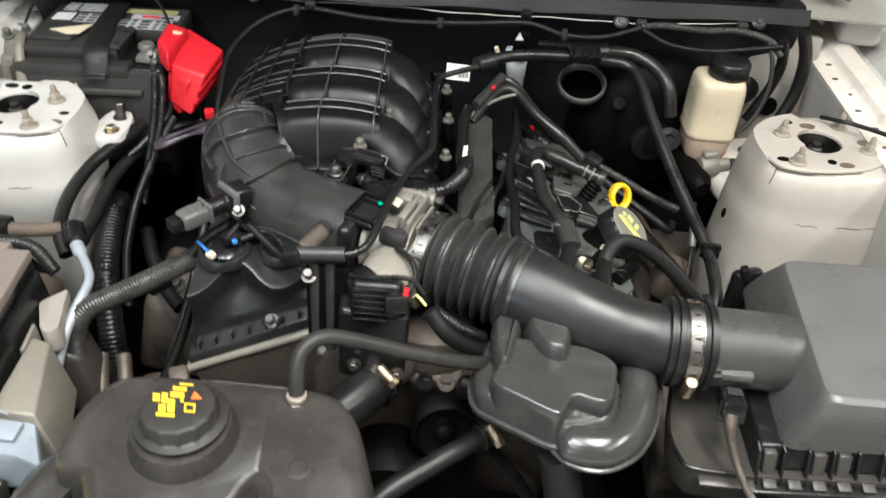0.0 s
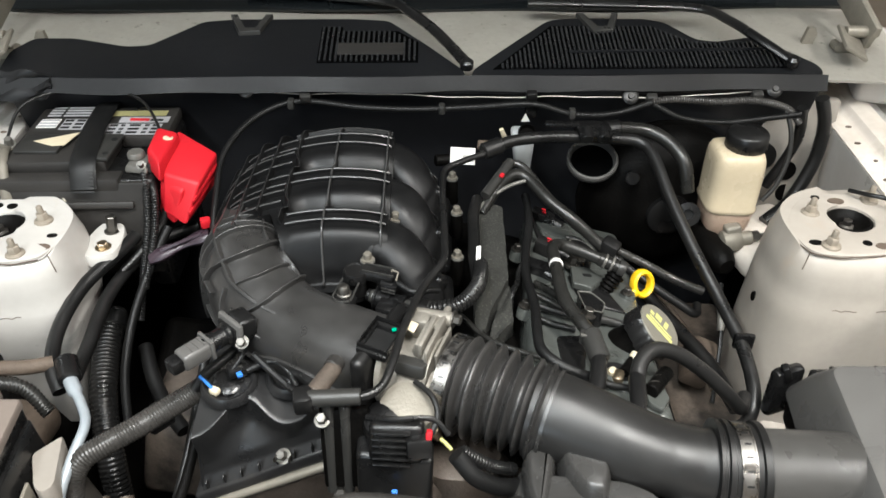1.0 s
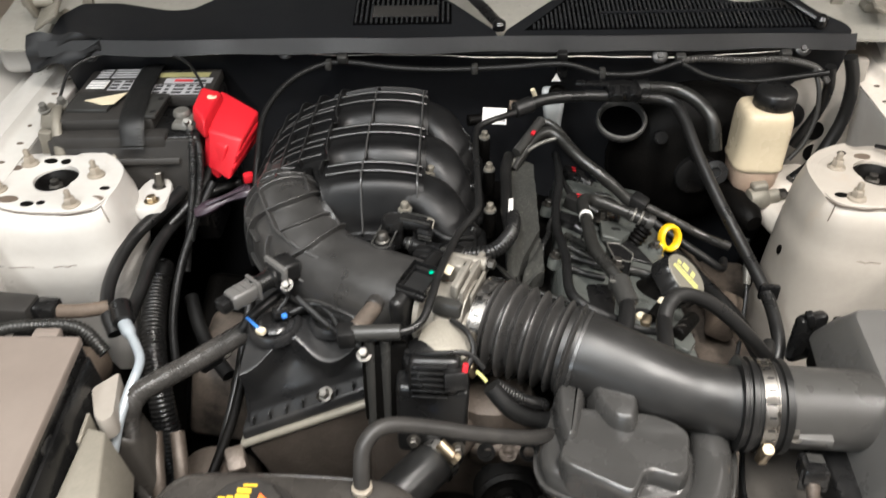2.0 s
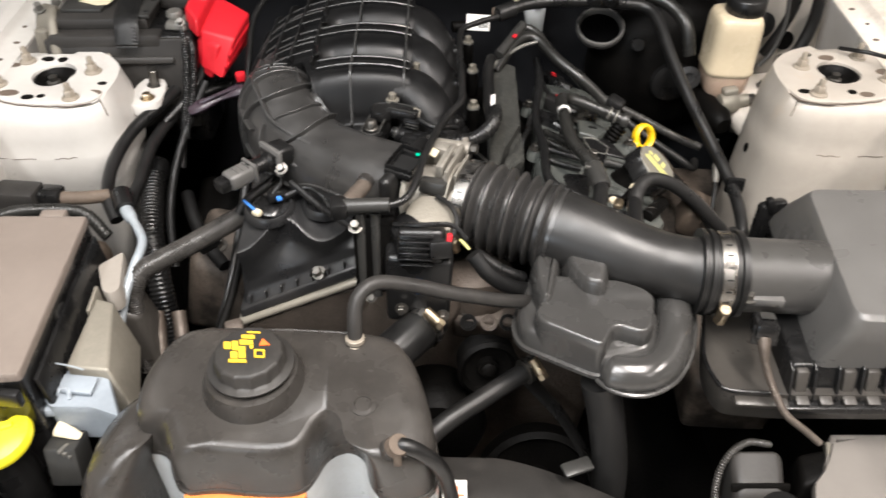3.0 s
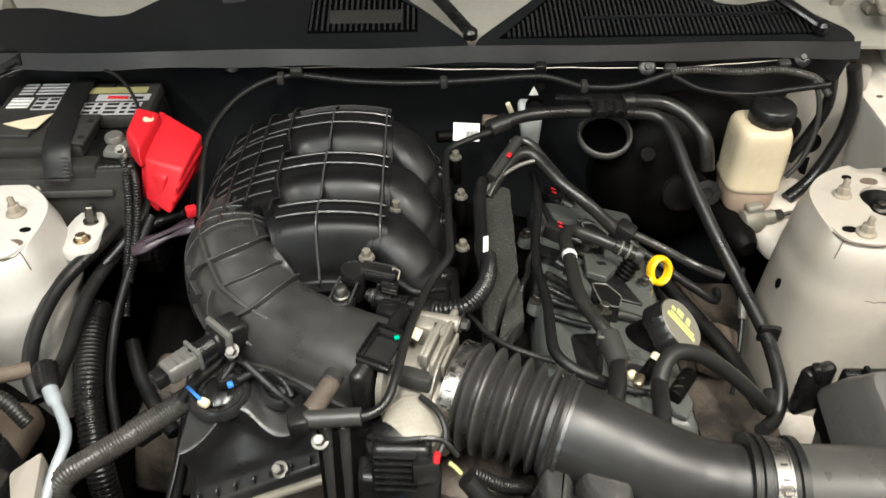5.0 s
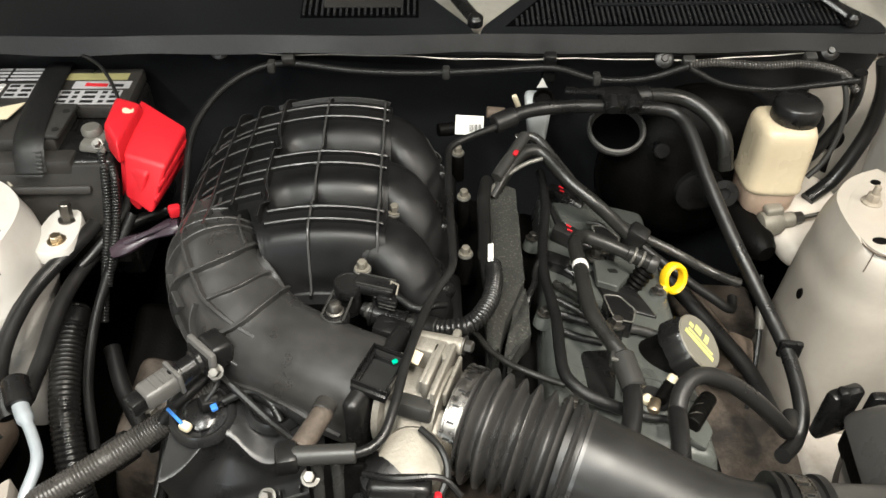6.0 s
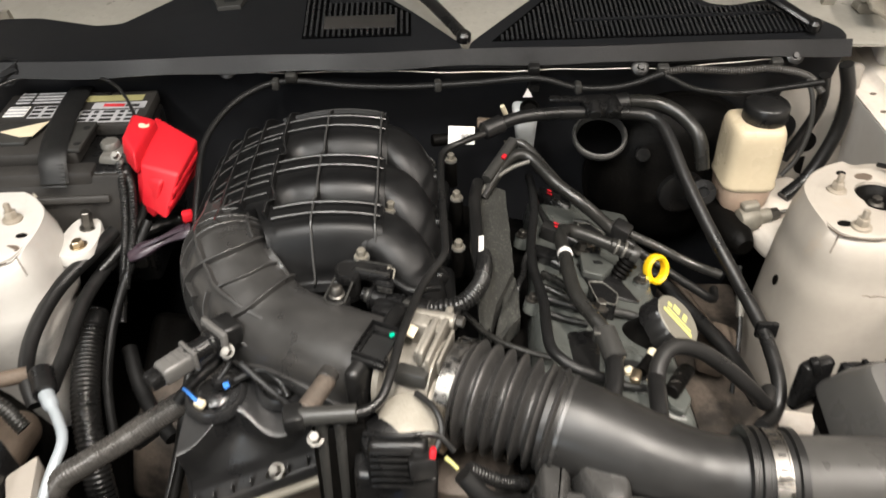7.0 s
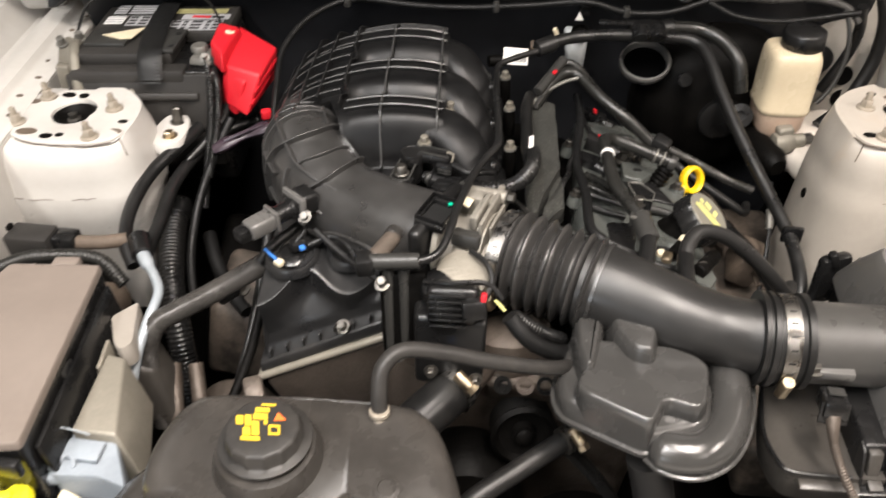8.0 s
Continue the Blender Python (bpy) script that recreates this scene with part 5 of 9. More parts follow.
def air_filter_box():
    a = thing("air_filter_box", (0.43, 0.56, 0.62), "dark grey plastic air filter box with clipped lid", "air filter box")
    # lid: plateau sloping off to the sides
    bm = B()
    low = [(0.376, 0.480), (0.590, 0.477), (0.612, 0.58), (0.622, 0.715), (0.402, 0.722), (0.386, 0.60)]
    top = [(0.392, 0.474), (0.498, 0.468), (0.516, 0.568), (0.536, 0.670), (0.412, 0.674), (0.402, 0.572)]

    def level(f, z, grow=1.0, push=0.0):
        line = rounded([(p[0] + (q[0] - p[0]) * f, p[1] + (q[1] - p[1]) * f) for p, q in zip(low, top)], 0)
        line = fillet(line, 0.016)
        cx, cy = sum(p[0] for p in line) / len(line), sum(p[1] for p in line) / len(line)
        return [bm.verts.new((cx + (x - cx) * grow, cy + (y - cy) * grow - (push if y < 0.50 else 0), z + 0.02 * (y - 0.58))) for x, y in line]
    rings = [level(0, 0.800), level(0.05, 0.808), level(0.45, 0.843, 1.0, 0.005), level(0.80, 0.867, 1.0, 0.006), level(0.95, 0.878, 1.0, 0.003), level(1.0, 0.8815, 0.985), level(1.0, 0.8821, 0.95)]
    n = len(rings[0])
    for p, q in zip(rings, rings[1:]):
        for i in range(n):
            bm.faces.new((p[i], p[(i + 1) % n], q[(i + 1) % n], q[i]))
    bm.faces.new(rings[0][::-1])
    bm.faces.new(rings[-1])
    lid = part("lid", bm, AIRBOX, a, "satin dark grey lid", sharp=30)
    # near-black skirt; the shadow band under the lid is its colour
    part("skirt", loft(B(), fillet(low, 0.016), [(0.770, 0.965), (0.8035, 0.975)], 0), DARK, a, "black skirt carrying the shadow under the lid")
    part("ledge", hull(B(), [(0.351, 0.472, 0.772), (0.600, 0.470, 0.772), (0.600, 0.580, 0.772), (0.354, 0.580, 0.772)], [(0.357, 0.4825, 0.800), (0.600, 0.4800, 0.800), (0.600, 0.580, 0.804), (0.361, 0.580, 0.803)], 0.003), PLASTIC, a, "black ledge under the lid")
    part("inlet_tube", rod(B(), (0.306, 0.5720, 0.845), (0.412, 0.5690, 0.8405), 0.0405, n=48, bev=0.003), INLET, lid, "round inlet tube")
    # lower shelf with the sensor
    bm = loft(B(), fillet([(0.291, 0.469), (0.345, 0.463), (0.600, 0.460), (0.615, 0.70), (0.42, 0.72), (0.36, 0.62), (0.300, 0.600), (0.286, 0.555), (0.277, 0.515), (0.281, 0.482)], 0.012), [(0.728, 0.94), (0.752, 0.99), (0.770, 1.0), (0.7745, 0.994)], 0)
    tray = part("tray", bm, PALEDUST, a, "dusty black lower tray", sharp=45)
    part("tray_rim", sweep(B(), [(0.300, 0.600, 0.775), (0.2865, 0.556, 0.775), (0.2780, 0.515, 0.775), (0.2820, 0.483, 0.775), (0.2930, 0.4700, 0.775), (0.345, 0.4640, 0.775)], 0.0022, n=8), PLASTIC, tray)
    part("front_lip", box(B(), (0.325, 0.4610, 0.766), (0.055, 0.012, 0.006), (8, 0, -4), 0.002), PALEDUST, tray)
    part("flange", box(B(), (0.475, 0.4585, 0.7615), (0.260, 0.016, 0.010), (0, 0, -0.5), 0.002), PLASTIC, tray)
    for k in range(10):
        x = 0.3535 + 0.0245 * k
        bm = hull(B(), [(x - 0.0016, 0.459, 0.764), (x + 0.0016, 0.459, 0.764), (x + 0.0016, 0.480, 0.764), (x - 0.0016, 0.480, 0.764)], [(x - 0.0012, 0.474, 0.801), (x + 0.0012, 0.474, 0.801), (x + 0.0012, 0.486, 0.8035), (x - 0.0012, 0.486, 0.8035)], 0.0005, 1)
        part("rib", bm, PLASTIC, tray)
        # lip pads take the pale dust colour for the light on them
        part("lip_pad", box(B(), (x + 0.0125, 0.4595, 0.7695), (0.013, 0.011, 0.006), (16, 0, 0), 0.0012), PALEDUST, tray)
        if k % 3 != 1:
            part("panel", hull(B(), [(x + 0.006, 0.466, 0.770), (x + 0.0185, 0.466, 0.770), (x + 0.0185, 0.476, 0.770), (x + 0.006, 0.476, 0.770)], [(x + 0.006, 0.4745, 0.797), (x + 0.0185, 0.4745, 0.797), (x + 0.0185, 0.484, 0.797), (x + 0.006, 0.484, 0.797)], 0.001, 1), PALEDUST, tray)
    for x, y in ((0.560, 0.452),):
        bm = box(B(), (x, y, 0.776), (0.024, 0.010, 0.045), (14, 0, 0), 0.002)
        part("spring_clip", bm, DARK if x < 0.5 else BOLT, a, "metal spring clip")
    part("side_clip", box(B(), (0.618, 0.60, 0.80), (0.012, 0.03, 0.06), (0, 12, 0), 0.003), PLASTIC, a)
    # mounting bracket behind
    bm = box(B(), (0.416, 0.745, 0.775), (0.040, 0.016, 0.070), (0, 0, 18), 0.006)
    box(bm, (0.410, 0.738, 0.809), (0.010, 0.012, 0.022), (0, -18, 0), 0.003)
    part("mounting_ear", bm, PLASTIC, a)
    bm = box(B(), (0.487, 0.735, 0.782), (0.10, 0.012, 0.06), (0, 0, -2), 0.004)
    for k in range(3):
        box(bm, (0.457 + 0.025 * k, 0.728, 0.815), (0.006, 0.014, 0.016), bev=0.002)
    part("rear_fence", bm, PLASTIC, a)


air_filter_box()


def airflow_sensor():
    s = thing("airflow_sensor", (0.318, 0.53, 0.80), "black airflow sensor plug with a braided lead", "sensor")
    part("head", box(B(), (0.331, 0.535, 0.846), (0.036, 0.020, 0.010), (0, 0, -6), 0.002), AIRBOX, s)
    for x in (0.312,):
        hex_bolt("screw", (x, 0.532, 0.847), (0, 0, 1), 0.006, s)
    part("plug", box(B(), (0.322, 0.500, 0.838), (0.023, 0.030, 0.020), (-14, 0, -8), 0.004), PLASTIC, s)
    part("plug_ridge", box(B(), (0.3235, 0.505, 0.8492), (0.015, 0.012, 0.002), (-14, 0, -8), 0.0008), GREYPLASTIC, s)
    part("plug_band", box(B(), (0.320, 0.490, 0.836), (0.026, 0.003, 0.022), (-14, 0, -8), 0.001), PLASTIC, s)
    part("boot", sweep(B(), [(0.319, 0.488, 0.834), (0.318, 0.480, 0.828), (0.320, 0.472, 0.815)], lambda q, f: 0.007 - 0.003 * f, n=12), ALU_DIRTY, s, "worn wire boot")
    part("lead", sweep(B(), [(0.319, 0.474, 0.818), (0.326, 0.466, 0.800), (0.334, 0.454, 0.784), (0.345, 0.443, 0.768), (0.367, 0.437, 0.750), (0.385, 0.432, 0.735)], ridged(0.0042, 0.0006, 0.003), n=10, step=0.00075), ALU_DIRTY, s)


airflow_sensor()


# ---- coolant tank ----
def coolant_tank():
    t = thing("coolant_tank", (-0.15, 0.40, 0.62), "weathered black coolant tank with screw cap and milky lower half", "coolant tank")
    out = [(-0.296, 0.440), (-0.274, 0.485), (-0.245, 0.493), (-0.072, 0.486), (-0.038, 0.468), (-0.018, 0.412), (-0.010, 0.362), (-0.020, 0.338), (-0.060, 0.336), (-0.074, 0.350), (-0.079, 0.378), (-0.098, 0.389), (-0.116, 0.380), (-0.124, 0.360), (-0.134, 0.345), (-0.160, 0.343), (-0.190, 0.345), (-0.215, 0.348), (-0.242, 0.344), (-0.254, 0.358), (-0.264, 0.386), (-0.294, 0.390)]
    lean = lambda x, y: 0.10 * (y - 0.42) - 0.05 * max(0, -0.24 - x)
    bm = loft(B(), out, [(0.792, 1.0), (0.800, 1.004), (0.820, 1.0), (0.836, 0.985), (0.845, 0.955), (0.8505, 0.91), (0.854, 0.84), (0.855, 0.74)], 2, lean=lean)
    top = part("upper_shell", bm, TANKPLASTIC, t, sharp=60)
    bm = loft(B(), out, [(0.787, 1.018), (0.7885, 1.024), (0.7925, 1.024), (0.794, 1.018)], 2, lean=lean)
    part("seam", bm, TANKPLASTIC, t)
    bm = loft(B(), out, [(0.60, 0.96), (0.70, 1.01), (0.788, 1.014)], 2, lean=lean)
    low = part("lower_shell", bm, CLEARWHITE, t, "milky white lower shell")
    for x0, x1, y in ((-0.245, -0.132, 0.3405), (-0.062, -0.018, 0.3345)):
        bm = loft(B(), fillet([(x0, y), (x1, y), (x1 - 0.002, y + 0.04), (x0 + 0.002, y + 0.04)], 0.006), [(0.61, 0.96), (0.70, 1.0), (0.7795, 1.0)], 0)
        part("coolant_level", bm, COOLANT, low, "orange coolant showing through")
    # side cheek sloping down
    bm = loft(B(), [(-0.30, 0.34), (-0.27, 0.47), (-0.30, 0.47), (-0.345, 0.42), (-0.35, 0.34)], [(0.70, 1.1), (0.77, 1.0), (0.80, 0.9, 0.012, 0), (0.815, 0.6, 0.025, 0)], 2)
    part("cheek", bm, TANKPLASTIC, top)
    # ridges along the back edge, raised pads on top
    for k in range(2):
        part("ridge", sweep(B(), [(-0.262 + 0.004 * k, 0.476 - 0.006 * k, 0.851), (-0.18, 0.479 - 0.006 * k, 0.857), (-0.09, 0.474 - 0.006 * k, 0.857)], 0.0022, n=8), TANKPLASTIC, top)
    part("pad", box(B(), (-0.105, 0.445, 0.852), (0.030, 0.050, 0.012), (5, 0, 0), 0.006, 3), TANKPLASTIC, top)
    part("dimple", lathe(B(), (-0.078, 0.392, 0.851), (0, -0.1, 1), [(0.012, 0), (0.012, 0.002), (0.008, 0.0025), (0.007, 0.0005)], 20), TANKPLASTIC, top)
    # cap
    neck = part("neck_ring", lathe(B(), (-0.181, 0.420, 0.850), (0, -0.06, 1), [(0.050, -0.004), (0.0475, 0.005), (0.0455, 0.011), (0.0435, 0.0165), (0.0420, 0.021), (0.034, 0.0225)], 48), TANKPLASTIC, top)
    bm = B()
    n, c = 96, V((-0.1808, 0.4208, 0.8735))
    rows = []
    for h, r, d in ((0.0, 0.0380, 0), (0.0018, 0.0396, 0.0), (0.0032, 0.0394, 0.0), (0.0042, 0.0370, 0.0), (0.0050, 0.0330, 0.0), (0.0062, 0.0318, -0.0010), (0.0165, 0.0310, -0.0010), (0.0188, 0.0300, -0.0008), (0.0198, 0.0280, -0.0002), (0.0200, 0.012, 0)):
        rows.append([bm.verts.new(c + V((math.cos(2 * math.pi * i / n), math.sin(2 * math.pi * i / n), 0)) * (r - d * (1 if math.cos(14 * 2 * math.pi * i / n) > 0.75 else 0)) + V((0, -0.05 * h, h))) for i in range(n)])
    for p, q in zip(rows, rows[1:]):
        for i in range(n):
            bm.faces.new((p[i], p[(i + 1) % n], q[(i + 1) % n], q[i]))
    bm.faces.new(rows[0][::-1])
    bm.faces.new(rows[-1])
    cap = part("cap", bm, DUSTY, t, "black fluted screw cap with yellow warning symbols", sharp=50)
    z = 0.8940
    marks = [((-0.1890, 0.4344, z), (0.0119, -0.0005, 0), (-0.0010, 0.0044, 0)), ((-0.1893, 0.4271, z), (0.0119, -0.0005, 0), (-0.0012, 0.0055, 0)), ((-0.2024, 0.4217, z), (0.0061, -0.0003, 0), (-0.0021, 0.0085, 0)),
             ((-0.1947, 0.4201, z), (0.0052, -0.0002, 0), (-0.0025, 0.0110, 0)), ((-0.1943, 0.4107, z), (0.0060, -0.0003, 0), (-0.0018, 0.0077, 0)), ((-0.1870, 0.4110, z), (0.0060, -0.0003, 0), (-0.0031, 0.0137, 0)),
             ((-0.1950, 0.4061, z), (0.0157, -0.0007, 0), (-0.0009, 0.0035, 0)), ((-0.1853, 0.4411, z), (0.0121, -0.0006, 0), (-0.0004, 0.0019, 0)), ((-0.1749, 0.4193, z), (0.0094, -0.0005, 0), (-0.0004, 0.0018, 0)),
             ((-0.1733, 0.4115, z), (0.0093, -0.0004, 0), (-0.0004, 0.0018, 0)), ((-0.1737, 0.4133, z), (0.0014, -0.0001, 0), (-0.0012, 0.0060, 0)), ((-0.1658, 0.4129, z), (0.0014, -0.0001, 0), (-0.0012, 0.0060, 0)),
             ((-0.1792, 0.4218, z), (0.0028, -0.0001, 0), (-0.0008, 0.0037, 0))]
    printed("symbol", cap, PRINT_YELLOW, marks, 0.0008, "yellow warning symbols")
    bm = plate(B(), ((-0.1715, 0.4255, z), (-0.1618, 0.4262, z), (-0.1700, 0.4340, z)), (0, 0, 0.001))
    part("warning_triangle", bm, PRINT_ORANGE, cap, "orange warning triangle")
    # hose spigots
    for p, w, mat in (((-0.090, 0.458, 0.838), (0, 0.1, 1), STUD), ((-0.055, 0.352, 0.838), (0.3, -0.25, 0.6), BROWN)):
        part("spigot", lathe(B(), p, w, [(0.010, 0), (0.010, 0.014), (0.008, 0.016)], 16), TANKPLASTIC, top)
        bm = B()
        a, b, u = axes(w)
        for h0, h1 in ((0.008, 0.014), (0.016, 0.022), (0.024, 0.029)):
            rod(bm, V(p) + u * h0, V(p) + u * h1, 0.0094, n=18)
        box(bm, V(p) + u * 0.016 - b * 0.009 + a * 0.004, (0.007, 0.006, 0.018), bev=0.0015)
        box(bm, V(p) + u * 0.016 - b * 0.008 - a * 0.005, (0.004, 0.005, 0.020), bev=0.001)
        part("spring_clamp", bm, mat, t, "rusty spring clamp")


coolant_tank()

hose("vent_hose", [(-0.090, 0.460, 0.856), (-0.090, 0.468, 0.880), (-0.087, 0.482, 0.898), (-0.070, 0.497, 0.904), (-0.035, 0.508, 0.890), (0.010, 0.518, 0.868), (0.060, 0.535, 0.842), (0.088, 0.560, 0.818), (0.080, 0.590, 0.800), (0.06, 0.62, 0.79)], 0.0074, DUSTY, "thin grey rubber vent hose from the coolant tank", n=14)
hose("overflow_hose", [(-0.050, 0.349, 0.852), (-0.040, 0.344, 0.858), (-0.024, 0.344, 0.846), (-0.006, 0.346, 0.815), (0.004, 0.352, 0.75)], 0.0070, RUBBER, "grey rubber overflow hose on the coolant tank", n=14)
LOWER_COOLANT = hose("lower_coolant_hose", [(0.104, 0.552, 0.724), (0.092, 0.543, 0.722), (0.040, 0.506, 0.718), (-0.010, 0.470, 0.712), (-0.045, 0.440, 0.690), (-0.07, 0.42, 0.64)], 0.0112, RUBBER, "black rubber coolant hose running to the tank", n=18)
band_clamp(LOWER_COOLANT, (0.096, 0.546, 0.7225), (0.012, 0.009, 0.002), 0.0118, 0.010, (0.3, -0.6, 0.8))


def wire_clamp(at, way, r):
    bm = B()
    w = V(way).normalized()
    for k in (-1, 1):
        lathe(bm, V(at) + w * 0.003 * k - w * 0.001, w, [(r, 0), (r + 0.0012, 0.0005), (r + 0.0012, 0.0018), (r, 0.0022)], 24)
    box(bm, V(at) + V((0.006, 0, r)), (0.014, 0.010, 0.008), (0, 0, 30), 0.002)
    single("spring_clamp", bm, BOLT, "dull steel spring clamp on a coolant hose", "hose clamp")


wire_clamp((0.090, 0.541, 0.722), (0.8, 0.55, 0.03), 0.0140)


# ---- engine block, covers and accessories ----
def engine_block():
    e = thing("engine_block", (0, 0.85, 0.34), "grimy cast engine block with front timing cover", "engine")
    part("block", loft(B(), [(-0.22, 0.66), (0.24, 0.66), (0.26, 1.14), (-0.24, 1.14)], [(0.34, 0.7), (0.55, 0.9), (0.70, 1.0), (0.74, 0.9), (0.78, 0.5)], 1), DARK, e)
    tc = part("timing_cover", loft(B(), [(-0.10, 0.612), (0.19, 0.600), (0.22, 0.70), (-0.13, 0.70)], [(0.34, 0.8), (0.60, 1.0), (0.700, 0.97), (0.725, 0.85)], 2), ALU_DIRTY, e, "brown-grey grimy cast timing cover")
    part("water_outlet", loft(B(), [(-0.03, 0.60), (0.07, 0.59), (0.10, 0.66), (0.0, 0.68)], [(0.74, 1.0), (0.775, 0.95), (0.795, 0.75), (0.80, 0.5)], 2), ALU_DIRTY, tc)
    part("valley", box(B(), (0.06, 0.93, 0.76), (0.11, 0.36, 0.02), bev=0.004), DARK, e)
    for x, y, z in ((-0.05, 0.625, 0.722), (0.02, 0.605, 0.755), (-0.02, 0.640, 0.735)):
        hex_bolt("bolt", (x, y, z), (0, -0.4, 1), 0.008, e)


engine_block()


def accessory_drive():
    p = thing("pulley", (0.045, 0.575, 0.62), "black grooved accessory pulley", "pulley")
    w = V((0.10, -1, 0.30)).normalized()
    prof = [(0.036, 0.0)]
    for k in range(6):
        prof += [(0.036, 0.004 * k + 0.001), (0.032, 0.004 * k + 0.003)]
    prof += [(0.036, 0.026), (0.038, 0.030), (0.033, 0.034), (0.028, 0.026), (0.014, 0.022), (0.012, 0.030)]
    part("wheel", lathe(B(), (0.046, 0.592, 0.690), w, prof, 48), DARK, p, sharp=30)
    part("hub", lathe(B(), V((0.046, 0.592, 0.690)) + w * 0.020, w, [(0.010, 0), (0.010, 0.014), (0.006, 0.017)], 20), DARK, p)
    b = thing("tensioner_bracket", (0.045, 0.60, 0.73), "grimy cast bracket with three bores above the pulley", "bracket")
    bm = box(B(), (0.045, 0.607, 0.738), (0.080, 0.030, 0.045), (20, 0, -4), 0.008, 3)
    part("casting", bm, ALU_DIRTY, b)
    for x in (0.024, 0.048, 0.070):
        part("bore", lathe(B(), (x, 0.590, 0.752), (0, -0.7, 0.7), [(0.010, 0), (0.010, 0.006), (0.006, 0.006), (0.006, 0.001)], 18), ALU_DIRTY if x == 0.048 else DARK, b)
    a = thing("alternator", (0.0, 0.52, 0.50), "dark grimy alternator low in the engine bay", "alternator")
    part("housing", lathe(B(), (-0.02, 0.60, 0.60), (0.05, -1, 0.1), [(0.060, 0), (0.066, 0.01), (0.066, 0.05), (0.055, 0.07), (0.02, 0.075)], 32), DARK, a)
    d = thing("damper_pulley", (0.10, 0.50, 0.42), "black crank pulley with centre bolt", "pulley")
    part("wheel", lathe(B(), (0.115, 0.545, 0.51), (0.02, -1, 0.45), [(0.075, 0), (0.078, 0.004), (0.078, 0.028), (0.070, 0.032), (0.064, 0.020), (0.022, 0.016), (0.020, 0.030), (0.012, 0.034)], 40), DARK, d, sharp=30)
    hex_bolt("centre_bolt", (0.116, 0.513, 0.525), (0.02, -1, 0.45), 0.010, d)
    single("drive_belt", sweep(B(), [(0.082, 0.585, 0.68), (0.15, 0.56, 0.60), (0.19, 0.53, 0.52), (0.20, 0.52, 0.42)], 0.012, n=8, flat=0.3), RUBBER, "black ribbed drive belt on the pulleys", "belt")
    # upper radiator hose end behind the tank
    r = thing("radiator_hose", (-0.04, 0.52, 0.74), "black radiator hose with a steel clamp", "hose")
    part("hose", sweep(B(), [(-0.02, 0.585, 0.765), (-0.04, 0.555, 0.768), (-0.075, 0.520, 0.760), (-0.11, 0.495, 0.735), (-0.14, 0.48, 0.69)], 0.024, n=24), RUBBER, r)
    band_clamp(r, (-0.030, 0.568, 0.767), (0.02, 0.03, 0), 0.0245, 0.012, (0.4, -0.4, 1))
    part("outlet_stub", sweep(B(), [(-0.03, 0.57, 0.766), (-0.005, 0.605, 0.768), (0.0, 0.63, 0.76)], 0.022, n=24), ALU_DIRTY, r)


accessory_drive()


